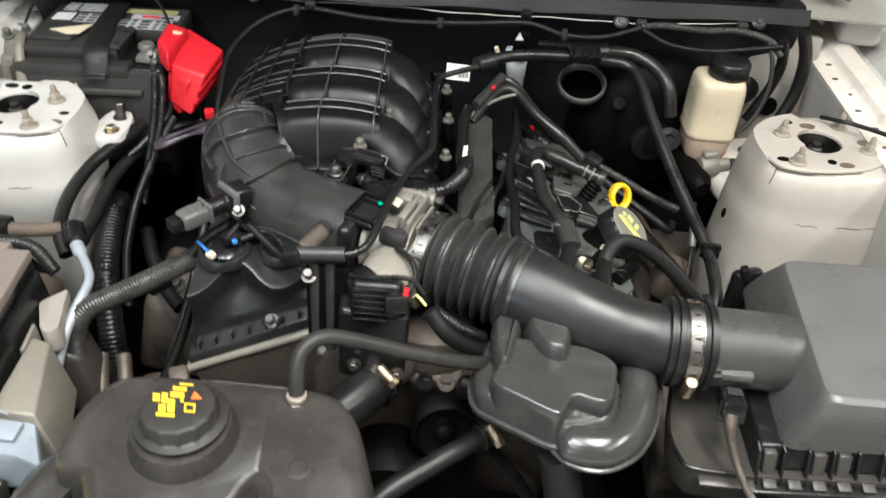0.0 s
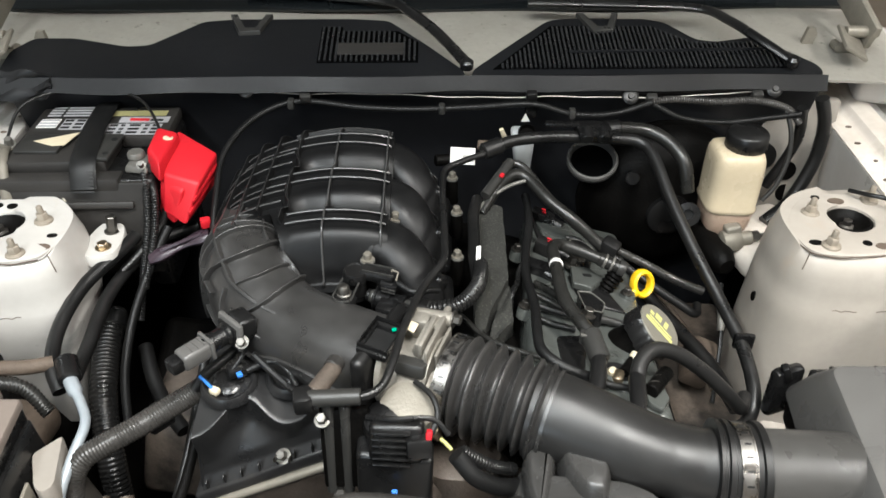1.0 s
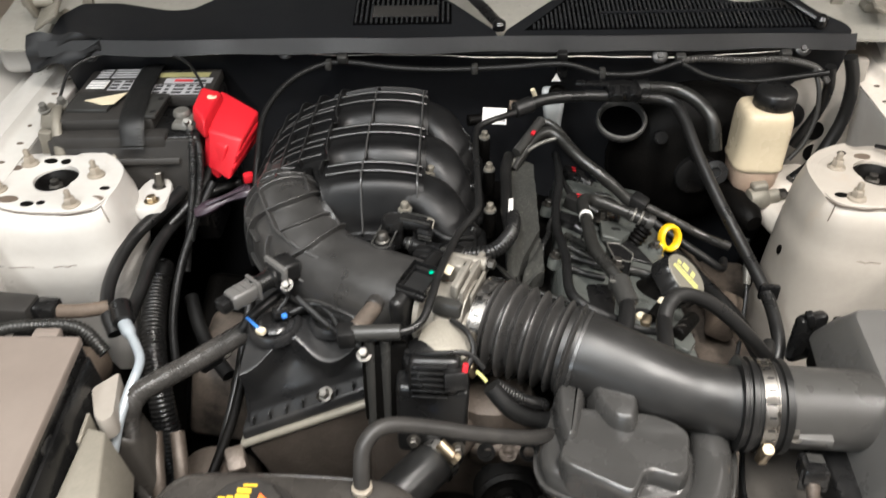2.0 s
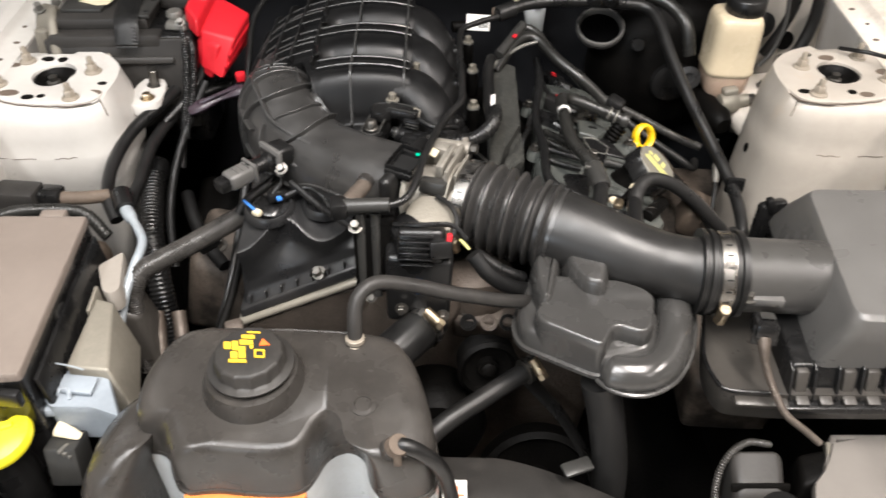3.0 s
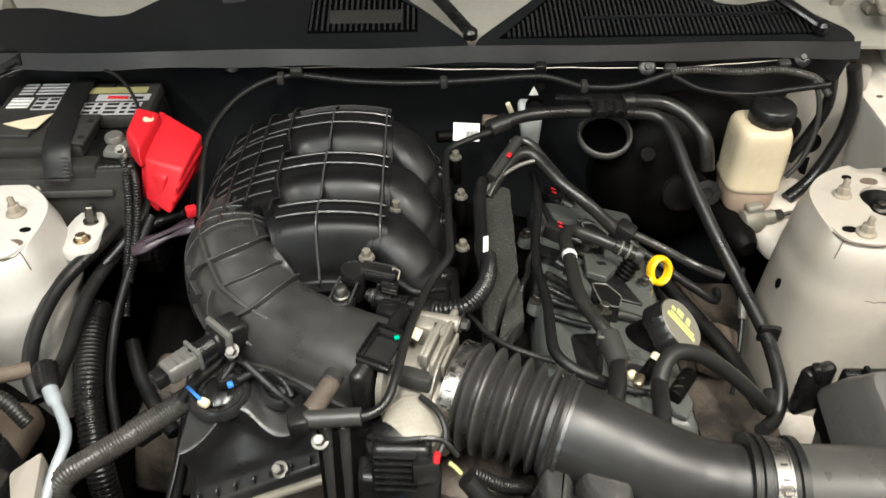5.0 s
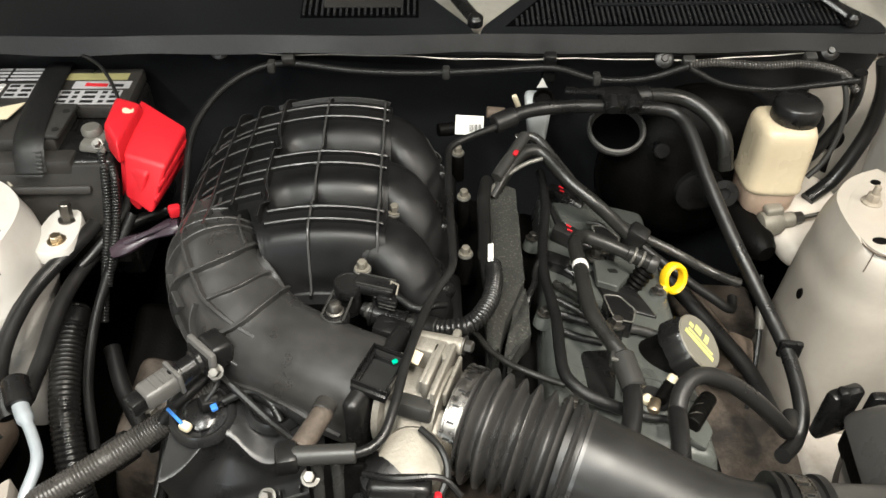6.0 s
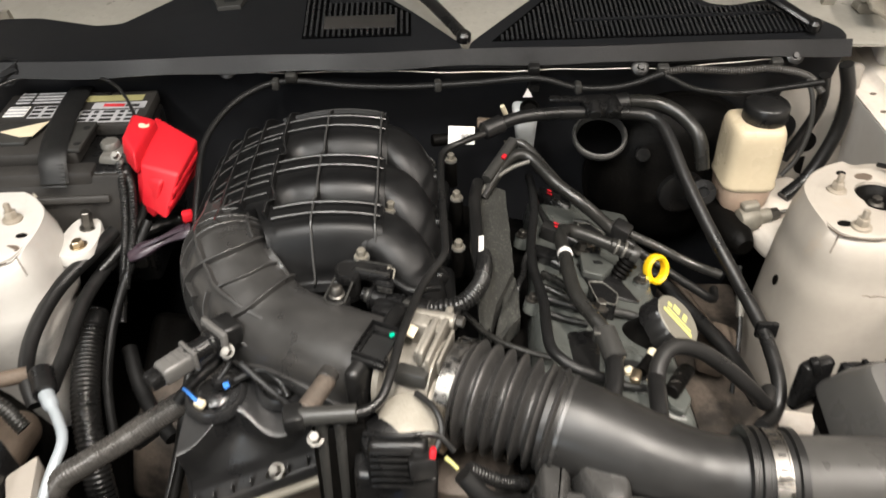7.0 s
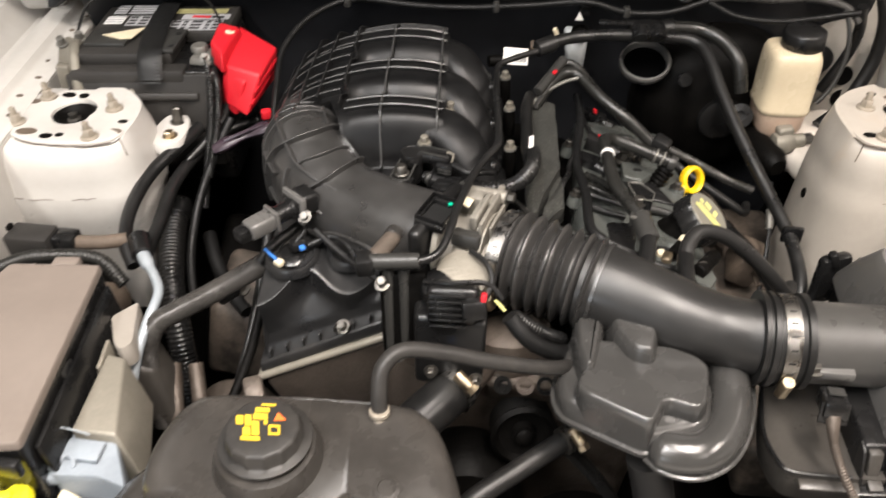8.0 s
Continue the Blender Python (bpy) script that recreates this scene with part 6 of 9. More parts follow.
def front_cam_cover():
    c = thing("cam_cover", (-0.17, 0.85, 0.70), "black plastic cam cover with a pale gasket edge", "cam cover", "cam covers")

    def skin(u, v):
        """From the flange up a hollowed front over the zigzag ridge to the top: two humps with a valley between."""
        hump = math.exp(-((u - 0.36) / 0.20) ** 2) + 0.95 * math.exp(-((u - 1.08) / 0.24) ** 2)
        x = -0.252 + 0.146 * u
        foot = V((x, 0.652 + 0.010 * u, 0.720 + 0.060 * u))
        ledge = V((x + 0.004, 0.662 + 0.012 * u, 0.752 + 0.048 * u))
        ridge = V((x + 0.002, 0.650 + 0.016 * u + 0.030 * hump, 0.806 + 0.006 * u + 0.024 * hump))
        crest = ridge + V((0, 0.018, 0.004))
        rear = V((x + 0.006, 0.80, 0.834 + 0.004 * u))
        row = (foot, foot.lerp(ledge, 0.5) + V((0, 0.003, 0)), ledge, ledge.lerp(ridge, 0.5) + V((0, 0.010 * hump, -0.004)), ridge, crest, crest.lerp(rear, 0.5) + V((0, 0, 0.003)), rear, rear + V((0.02, 0.32, -0.006)))
        k = v * (len(row) - 1)
        i = min(int(k), len(row) - 2)
        return row[i].lerp(row[i + 1], k - i)
    bm = sheet(B(), skin, 72, 48)
    for _ in range(2):
        bmesh.ops.smooth_vert(bm, verts=[v for v in bm.verts if not v.is_boundary], factor=0.5, use_axis_x=True, use_axis_y=True, use_axis_z=True)
    body = part("cover", bm, COVERBLACK, c, sharp=50)
    # worn pale crest along the humps
    part("end_wall", hull(B(), [(-0.256, 0.655, 0.705), (-0.250, 0.655, 0.705), (-0.244, 1.12, 0.705), (-0.250, 1.12, 0.705)], [(-0.252, 0.672, 0.806), (-0.247, 0.672, 0.808), (-0.240, 1.12, 0.826), (-0.246, 1.12, 0.826)], 0.0015), COVERBLACK, body)
    # rim and gasket
    part("rim", hull(B(), [(-0.262, 0.646, 0.700), (-0.108, 0.656, 0.764), (-0.06, 1.12, 0.764), (-0.255, 1.12, 0.70)], [(-0.262, 0.648, 0.716), (-0.108, 0.660, 0.780), (-0.06, 1.12, 0.780), (-0.255, 1.12, 0.716)], 0.004), COVERBLACK, body)
    gasket = part("gasket_edge", hull(B(), [(-0.266, 0.640, 0.690), (-0.096, 0.651, 0.758), (-0.06, 1.12, 0.756), (-0.255, 1.12, 0.688)], [(-0.266, 0.641, 0.700), (-0.096, 0.652, 0.768), (-0.06, 1.12, 0.768), (-0.255, 1.12, 0.70)], 0.004), OLIVEALU, c, "pale grey metal head edge")
    part("head", hull(B(), [(-0.22, 0.655, 0.56), (-0.07, 0.665, 0.60), (-0.05, 1.12, 0.60), (-0.22, 1.12, 0.56)], [(-0.258, 0.645, 0.690), (-0.106, 0.655, 0.752), (-0.06, 1.12, 0.752), (-0.25, 1.12, 0.69)], 0.006), ALU_DIRTY, c, "brown-grey cylinder head")
    for k in range(7):
        f = k / 6
        part("rim_rib", box(B(), (-0.246 + 0.120 * f, 0.653 + 0.008 * f, 0.730 + 0.050 * f), (0.0016, 0.006, 0.014), (14, 0, 0), 0.0006), COVERBLACK, body)
    for x, y, z in ((-0.158, 0.659, 0.768), (-0.100, 0.665, 0.795)):
        hex_bolt("bolt", (x, y, z), (-0.2, -0.6, 1), 0.0058, c, high=0.010)
    # coil well with its plug
    for x, y, r in ((-0.216, 0.706, 0.027), (-0.150, 0.716, 0.024)):
        z = 0.838
        part("coil_well", turned(B(), (x, y, z - 0.004), (0, -0.18, 1), [(r + 0.005, -0.004), (r + 0.003, 0.004), (r, 0.007), (r - 0.003, 0.005), (r - 0.004, -0.004), (0.001, -0.005)], 36), COVERBLACK, body)
        part("coil_top", lathe(B(), (x, y + 0.002, z - 0.008), (0.1, -0.18, 1), [(r - 0.009, 0), (r - 0.009, 0.006), (r - 0.012, 0.008)], 20), PLASTIC, c)
    plug = part("plug", box(B(), (-0.207, 0.712, 0.846), (0.022, 0.014, 0.012), (0, 12, 28), 0.003), PLASTIC, c, "black coil plug")
    part("plug_latch", box(B(), (-0.206, 0.711, 0.8525), (0.012, 0.004, 0.003), (0, 12, 28), 0.001), GREYPLASTIC, plug)
    part("plug_tab", box(B(), (-0.202, 0.702, 0.850), (0.006, 0.007, 0.004), (0, 0, 28), 0.001), BLUE, plug, "blue plug tab")
    for dx in (0.0, 0.016):
        part("wire_clip", sweep(B(), [(-0.166 + dx, 0.650, 0.770), (-0.165 + dx, 0.645, 0.780), (-0.161 + dx, 0.644, 0.788)], 0.0012, n=6), BOLT, c)


front_cam_cover()


def rear_cam_cover():
    c = thing("cam_cover", (0.20, 0.86, 0.70), "grey cam cover with coil pockets and hoses over it", "cam cover", "cam covers")

    def on_top(x, y, h=0.0):
        return V((x, y, 0.79 - 0.2 * (x - 0.2) - 0.13 * (y - 0.967) + h))
    up = V((0.2, 0.13, 1)).normalized()
    outline = [(0.108, 0.690), (0.262, 0.664), (0.290, 1.10), (0.150, 1.12)]
    grown = [(0.098, 0.676), (0.274, 0.650), (0.302, 1.115), (0.140, 1.135)]
    body = part("cover", hull(B(), [on_top(x, y, -0.055) for x, y in grown], [on_top(x, y) for x, y in outline], 0.012), COVERALU, c)
    part("rim", hull(B(), [on_top(x + 0.012 * (1 if x > 0.2 else -1), y, -0.070) for x, y in grown], [on_top(x + 0.012 * (1 if x > 0.2 else -1), y, -0.056) for x, y in grown], 0.004), DARK, c)
    part("head", hull(B(), [on_top(x, y, -0.25) for x, y in outline], [on_top(x, y, -0.071) for x, y in grown], 0.006), DARK, c)

    def slab(name, pts, low, high, mat, parent=c, label="", r=0.004):
        out = fillet(pts, r)
        bm = B()
        rows = [[bm.verts.new(on_top(x, y, h) + (V((mx, my, 0)) - V((x, y, 0))) * k) for x, y in out] for h, k in ((low, 0), (high - 0.0015, 0), (high, 0.05)) for mx, my in [(sum(p[0] for p in out) / len(out), sum(p[1] for p in out) / len(out))]]
        for p, q in zip(rows, rows[1:]):
            for i in range(len(out)):
                bm.faces.new((p[i], p[(i + 1) % len(out)], q[(i + 1) % len(out)], q[i]))
        bm.faces.new(rows[0][::-1])
        bm.faces.new(rows[-1])
        return part(name, bm, mat, parent, label)

    def run(name, pts, r, mat, label=""):
        return part(name, sweep(B(), [on_top(*p) for p in pts], r, n=10), mat, c, label)
    # moulded steps and pockets of the cover
    # the pocket is a flat black plate in place of recess shade
    slab("pocket", [(0.150, 0.788), (0.192, 0.799), (0.174, 0.720), (0.150, 0.724)], -0.004, 0.0015, PLASTIC, r=0.010)
    slab("step", [(0.136, 0.966), (0.163, 0.950), (0.160, 0.900), (0.131, 0.886)], -0.004, 0.007, COVERALU)
    slab("step", [(0.128, 0.880), (0.180, 0.872), (0.186, 0.842), (0.126, 0.846)], -0.004, 0.006, COVERALU)
    slab("step", [(0.157, 1.068), (0.208, 1.076), (0.216, 1.037), (0.168, 1.017)], -0.004, 0.012, COVERALU)
    slab("step", [(0.186, 0.935), (0.230, 0.930), (0.252, 0.860), (0.196, 0.870)], -0.004, 0.004, PLASTIC)
    slab("step", [(0.205, 0.770), (0.226, 0.776), (0.234, 0.700), (0.204, 0.694)], -0.004, 0.0025, COVERALU, r=0.010)
    # ignition coils with a raised pale edge
    for dx, dy in ((0, 0), (0.012, 0.142)):
        shape = [(0.186 + dx, 0.862 + dy), (0.204 + dx, 0.864 + dy), (0.218 + dx, 0.842 + dy), (0.210 + dx, 0.819 + dy), (0.191 + dx, 0.823 + dy), (0.1885 + dx, 0.836 + dy)]
        coil = slab("coil", shape, 0.0, 0.024, PLASTIC, label="black ignition coil")
        ring = fillet(shape, 0.004)
        part("coil_lip", sweep(B(), [on_top(x, y, 0.025) for x, y in ring + ring[:1]], 0.0009, n=6, step=0.003), LIP, coil, "worn pale lip")
        slab("coil_ear", [(0.183 + dx, 0.834 + dy), (0.201 + dx, 0.830 + dy), (0.201 + dx, 0.812 + dy), (0.185 + dx, 0.814 + dy)], 0.0, 0.016, PLASTIC, coil)
        hex_bolt("bolt", on_top(0.193 + dx, 0.822 + dy, 0.016), up, 0.0068, c, high=0.008)
    # bracket plate with its bolt
    plate_ = slab("bracket_plate", [(0.192, 0.947), (0.217, 0.950), (0.233, 0.925), (0.212, 0.896), (0.188, 0.902)], 0.004, 0.013, COVERALU, label="dull grey bracket plate", r=0.003)
    slab("plate_slot", [(0.205, 0.928), (0.216, 0.930), (0.218, 0.924), (0.207, 0.922)], 0.0135, 0.0142, INK, plate_, r=0.001)
    part("washer", lathe(B(), on_top(0.195, 0.955, 0.008), up, [(0.012, 0), (0.012, 0.003), (0.010, 0.004)], 18), BOLT, c)
    hex_bolt("bolt", on_top(0.195, 0.955, 0.012), up, 0.0068, c, high=0.009)
    for x, y in ((0.118, 0.835), (0.122, 0.980), (0.250, 0.705), (0.262, 0.905), (0.128, 0.705)):
        part("bolt_boss", lathe(B(), on_top(x, y, -0.01), up, [(0.011, 0), (0.0105, 0.014), (0.009, 0.016)], 16), COVERALU, c)
        hex_bolt("bolt", on_top(x, y, 0.006), up, 0.0055, c, high=0.007)
    # harness runs and plugs
    run("wire_sleeve", [(0.132, 0.836, 0.010), (0.158, 0.828, 0.010), (0.188, 0.822, 0.009), (0.200, 0.826, 0.010)], 0.0042, TAPE)
    run("wire_sleeve", [(0.200, 0.827, 0.010), (0.226, 0.825, 0.009), (0.246, 0.819, 0.008)], 0.0052, GREYPLASTIC)
    run("wire_sleeve", [(0.136, 0.886, 0.012), (0.156, 0.866, 0.014), (0.180, 0.838, 0.012)], 0.0050, HOSE)
    run("wire_sleeve", [(0.130, 0.862, 0.010), (0.150, 0.850, 0.010), (0.170, 0.834, 0.010)], 0.0046, HOSE)
    run("wire_sleeve", [(0.126, 0.815, 0.006), (0.150, 0.805, 0.006), (0.176, 0.800, 0.006)], 0.0040, TAPE)
    run("wire_sleeve", [(0.162, 0.864, 0.030), (0.166, 0.817, 0.030), (0.174, 0.783, 0.030), (0.182, 0.764, 0.026)], 0.0046, HOSE)
    run("wire_sleeve", [(0.180, 0.709, 0.007), (0.197, 0.699, 0.007), (0.222, 0.699, 0.006)], 0.0040, TAPE)
    run("wire_sleeve", [(0.148, 1.085, 0.022), (0.152, 1.040, 0.020), (0.158, 1.005, 0.014), (0.166, 0.985, 0.012)], 0.0030, RUBBER)
    run("wire_sleeve", [(0.196, 1.020, 0.018), (0.214, 1.016, 0.020), (0.230, 0.996, 0.014)], 0.0032, GREYPLASTIC)
    for x, y, turn in ((0.166, 0.990, -30), (0.170, 1.085, -30), (0.140, 0.925, -20)):
        p = on_top(x, y, 0.012)
        plug = part("injector_plug", box(B(), p, (0.036, 0.020, 0.022), (0, 8, turn), 0.004), PLASTIC, c)
        if y > 0.95:
            for k in (-1, 1):
                part("lock_tab", box(B(), p + V((0.002, 0.004 * k, 0.0125)), (0.007, 0.0022, 0.002), (0, 8, turn), 0.0006), RED, plug, "red plug lock tab")
        part("plug_neck", rod(B(), p + V((0.012, -0.008, 0)), p + V((0.028, -0.018, -0.006)), 0.008), PLASTIC, plug)
    # spark plug well with loose plug ends
    well = part("spark_well", turned(B(), on_top(0.212, 0.726, 0.001), up, [(0.027, 0), (0.026, 0.007), (0.022, 0.009), (0.019, 0.002), (0.001, 0.001)], 28), COVERALU, c)
    # near-black disc across the middle of the well
    part("well_centre", turned(B(), on_top(0.212, 0.726, 0.0035), up, [(0.0175, 0), (0.017, 0.003), (0.012, 0.002), (0.001, 0.001)], 24), INK, well)
    part("plug_tip", lathe(B(), on_top(0.205, 0.721, 0.006), (-0.2, -0.3, 1), [(0.006, 0), (0.006, 0.006), (0.004, 0.009)], 12), CREAM, well, "cream plug tip")
    part("plug_body", box(B(), on_top(0.209, 0.711, 0.010), (0.012, 0.018, 0.012), (0, 0, -20), 0.004), ZINC, well, "brass-brown plug body")
    part("plug_lead", sweep(B(), [on_top(0.216, 0.718, 0.012), on_top(0.226, 0.732, 0.016), on_top(0.234, 0.742, 0.018)], 0.0062, n=10), DARK, well)
    part("lead_tip", lathe(B(), on_top(0.231, 0.739, 0.020), (0.5, 0.5, 0.6), [(0.0055, 0), (0.0055, 0.006), (0.003, 0.008)], 10), CREAM, well)
    # spring clamp and bracket at the corner
    slab("corner_bracket", [(0.238, 0.724), (0.258, 0.730), (0.263, 0.690), (0.250, 0.668), (0.236, 0.676)], 0.0, 0.007, COVERALU, label="dull grey corner bracket")
    for k in range(3):
        q = on_top(0.246 + 0.009 * k, 0.700 + 0.013 * k, 0.012)
        part("spring_clamp", sweep(B(), [q + V((0.0088 * math.cos(t * math.pi / 8), 0, 0.0088 * math.sin(t * math.pi / 8))) for t in range(17)], 0.0009, n=6, step=0.002), BOLT, c)
    part("hose_stub", rod(B(), on_top(0.240, 0.690, 0.012), on_top(0.268, 0.728, 0.014), 0.0085), DARK, c)


rear_cam_cover()


def oil_cap():
    o = thing("oil_filler_cap", (0.255, 0.80, 0.76), "black oil filler cap with faded yellow marks", "oil cap")
    w = V((0.58, -0.17, 0.76)).normalized()
    p = V((0.243, 0.798, 0.797)) + w * 0.013
    part("neck", lathe(B(), p - w * 0.043, w, [(0.030, 0), (0.026, 0.035), (0.026, 0.05)], 32), DARK, o)
    a, b, w = axes(w)
    bm = B()
    n, rows = 60, []
    for h, r in ((0.008, 0.028), (0.011, 0.0345), (0.031, 0.034), (0.035, 0.031), (0.0355, 0.010)):
        rows.append([bm.verts.new(p + w * h + (a * math.cos(2 * math.pi * i / n) + b * math.sin(2 * math.pi * i / n)) * (r * (1 - 0.10 * (abs(math.sin(2 * 2 * math.pi * i / n)) > 0.8)))) for i in range(n)])
    for q, s in zip(rows, rows[1:]):
        for i in range(n):
            bm.faces.new((q[i], q[(i + 1) % n], s[(i + 1) % n], s[i]))
    bm.faces.new(rows[0][::-1])
    bm.faces.new(rows[-1])
    cap = part("cap", bm, PLASTIC, o, "black fluted cap", sharp=50)
    part("cap_face", lathe(B(), p + w * 0.0352, w, [(0.0305, 0), (0.0295, 0.0015)], 40), FADED, cap, "faded grey cap face")
    c = p + w * 0.0370
    # along the band and across it on the cap's face
    along, across = (b * -1 + a * 0.25).normalized(), None
    across = w.cross(along)
    printed("printed_mark", cap, PRINT_PALE, [(c + along * -0.022 + across * -0.010, along * 0.044, across * 0.006), (c + along * -0.019 + across * -0.002, along * 0.038, across * 0.003), (c + along * -0.012 + across * 0.005, along * 0.010, across * 0.010), (c + along * 0.003 + across * 0.004, along * 0.006, across * 0.012), (c + along * -0.020 + across * 0.004, along * 0.006, across * 0.006)], 0.0006, "faded yellow marks")


oil_cap()


def dipstick():
    d = thing("dipstick", (0.28, 0.93, 0.70), "yellow ring-handled oil dipstick in a black tube", "dipstick")
    c, w = V((0.291, 0.938, 0.782)), V((0.35, -0.80, 0.35)).normalized()
    a, b, w = axes(w)
    ring = [c + (a * math.cos(t * math.pi / 12) * 0.0140 + b * math.sin(t * math.pi / 12) * 0.0165) for t in range(25)]
    bm = B()
    rings = []
    for k in range(24):
        out = (ring[k] - c).normalized()
        rings.append([bm.verts.new(ring[k] + out * 0.0042 * math.cos(j * math.pi / 4) + w * 0.0075 * math.sin(j * math.pi / 4)) for j in range(8)])
    for p, q in zip(rings, rings[1:] + rings[:1]):
        for i in range(8):
            bm.faces.new((p[i], p[(i + 1) % 8], q[(i + 1) % 8], q[i]))
    part("ring_handle", bm, YELLOW, d, "bright yellow ring handle")
    bm = rod(B(), c + a * 0.012 - b * 0.007, c + a * 0.034 - b * 0.020, 0.0075, 0.0065)
    lathe(bm, c + a * 0.031 - b * 0.018, a - b * 0.6, [(0.011, 0), (0.011, 0.004), (0.008, 0.005)], 18)
    part("stopper", bm, YELLOW, d)
    part("tube", sweep(B(), [c + a * 0.034 - b * 0.020, c + a * 0.055 - b * 0.034, c + a * 0.075 - b * 0.075], 0.007, n=12), DARK, d)


dipstick()


# ---- battery side ----
def battery():
    b = thing("car_battery", (-0.475, 1.09, 0.74), "black car battery with labels, strap and lead terminal", "battery")
    part("case", box(B(), (-0.470, 1.095, 0.822), (0.205, 0.185, 0.180), (0, 0, 1), 0.008, 3), PLASTIC, b)
    top = part("top", box(B(), (-0.501, 1.102, 0.922), (0.138, 0.165, 0.018), (0, 0, 1), 0.004), DUSTY, b)
    part("top", box(B(), (-0.401, 1.138, 0.922), (0.064, 0.094, 0.018), (0, 0, 1), 0.004), DUSTY, b)
    part("pocket_rim", box(B(), (-0.374, 1.056, 0.919), (0.008, 0.074, 0.014), (0, 0, 1), 0.003), DUSTY, b)
    part("front_ledge", box(B(), (-0.490, 1.010, 0.906), (0.160, 0.028, 0.020), (0, 0, 1), 0.005), DUSTY, b)
    part("front_shield", box(B(), (-0.474, 0.996, 0.84), (0.206, 0.010, 0.140), (-6, 0, 1), 0.004), DUSTY, b, "dusty black plastic shield")
    part("shield_fold", box(B(), (-0.484, 0.992, 0.880), (0.180, 0.008, 0.010), (-20, 0, 1), 0.003), DUSTY, b)
    z = 0.9313
    caps = part("vent_lid", box(B(), (-0.442, 1.056, z + 0.002), (0.034, 0.070, 0.006), (0, 0, -1), 0.002), GREYPLASTIC, b)
    for y in (1.033, 1.072):
        part("screw_hole", lathe(B(), (-0.432, y, z + 0.0052), (0, 0, 1), [(0.0042, 0), (0.004, 0.0008)], 14), INK, caps)
    part("vent_lid", box(B(), (-0.530, 1.066, z + 0.002), (0.060, 0.050, 0.006), (0, 0, -1), 0.002), GREYPLASTIC, b)

    def label(x0, x1, y0, y1, mat, rows, print_mat, cuts=((0.02, 0.98),), label=""):
        lb = part("label", box(B(), ((x0 + x1) / 2, (y0 + y1) / 2, z), (x1 - x0, y1 - y0, 0.001), (0, 0, 0), 0), mat, b, label)
        for k in range(rows):
            yy = y0 + (y1 - y0) * (k + 0.25) / rows
            for f0, f1 in cuts:
                printed("unreadable_line", lb, print_mat, [((x0 + (x1 - x0) * f0, yy, z + 0.0004), ((x1 - x0) * (f1 - f0), 0, 0), (0, (y1 - y0) / rows * 0.5, 0))], 0.0006)
    label(-0.556, -0.492, 1.150, 1.184, INK, 4, GREYPRINT, ((0.0, 0.30), (0.36, 0.98)))
    label(-0.560, -0.532, 1.118, 1.144, WHITE, 3, GREYPRINT, label="small white label")
    label(-0.526, -0.492, 1.112, 1.144, GREYPRINT, 3, INK, ((0.05, 0.4), (0.55, 0.9)))
    label(-0.462, -0.384, 1.154, 1.170, OLIVEPRINT, 0, INK, label="olive-yellow printed strip")
    label(-0.447, -0.376, 1.133, 1.150, GREYPRINT, 0, INK, label="pale grey label with a red bar")
    printed("brand_bar", top, PRINT_RED, [((-0.432, 1.138, z + 0.0006), (0.028, -0.002, 0), (0, 0.007, 0))], 0.0006)
    printed("brand_bar", top, INK, [((-0.402, 1.1365, z + 0.0006), (0.018, -0.001, 0), (0, 0.006, 0))], 0.0006)
    label(-0.460, -0.382, 1.096, 1.128, GREYPRINT, 3, INK, ((0.06, 0.20), (0.26, 0.34), (0.42, 0.62), (0.70, 0.78), (0.84, 0.96)))
    bm = plate(B(), ((-0.540, 1.066, z + 0.006), (-0.510, 1.052, z + 0.006), (-0.494, 1.054, z + 0.006), (-0.486, 1.090, z + 0.006)), (0, 0, 0.001))
    part("torn_sticker", bm, CREAM, b, "torn cream sticker")
    # hold-down strap over the top with its ribbed buckle
    strap = part("strap", sweep(B(), [(-0.478, 1.20, 0.915), (-0.477, 1.190, 0.934), (-0.470, 1.11, 0.9385), (-0.460, 1.04, 0.9385), (-0.455, 1.006, 0.930), (-0.454, 0.990, 0.905)], 0.017, n=10, flat=0.2, step=0.005), TAPE, b, "black woven hold-down strap")
    for k in range(7):
        part("buckle_rib", box(B(), (-0.455, 1.0005 - 0.0022 * k, 0.9275 - 0.0040 * k), (0.031, 0.003, 0.0016), (60, 0, 0), 0.0005), TAPE, strap)
    # lead terminal with its clamp
    clamp = part("terminal_clamp", hull(B(), [(-0.408, 1.018, 0.914), (-0.374, 1.012, 0.914), (-0.372, 1.052, 0.914), (-0.404, 1.060, 0.914)], [(-0.406, 1.022, 0.924), (-0.376, 1.016, 0.924), (-0.374, 1.050, 0.925), (-0.402, 1.056, 0.925)], 0.004), LIP, b, "grey lead terminal clamp")
    part("post", lathe(B(), (-0.396, 1.044, 0.925), (0, 0, 1), [(0.012, 0), (0.012, 0.005), (0.010, 0.008)], 18), LIP, clamp)
    hex_bolt("clamp_bolt", (-0.382, 1.018, 0.926), (0.2, -0.7, 0.7), 0.0042, clamp, mat=LIP, high=0.010)
    t = part("negative_clamp", hull(B(), [(-0.606, 1.040, 0.905), (-0.566, 1.032, 0.905), (-0.562, 1.075, 0.905), (-0.604, 1.084, 0.905)], [(-0.600, 1.046, 0.930), (-0.572, 1.040, 0.926), (-0.568, 1.068, 0.928), (-0.598, 1.076, 0.934)], 0.005), ALU_PALE, b, "dusty corroded clamp")
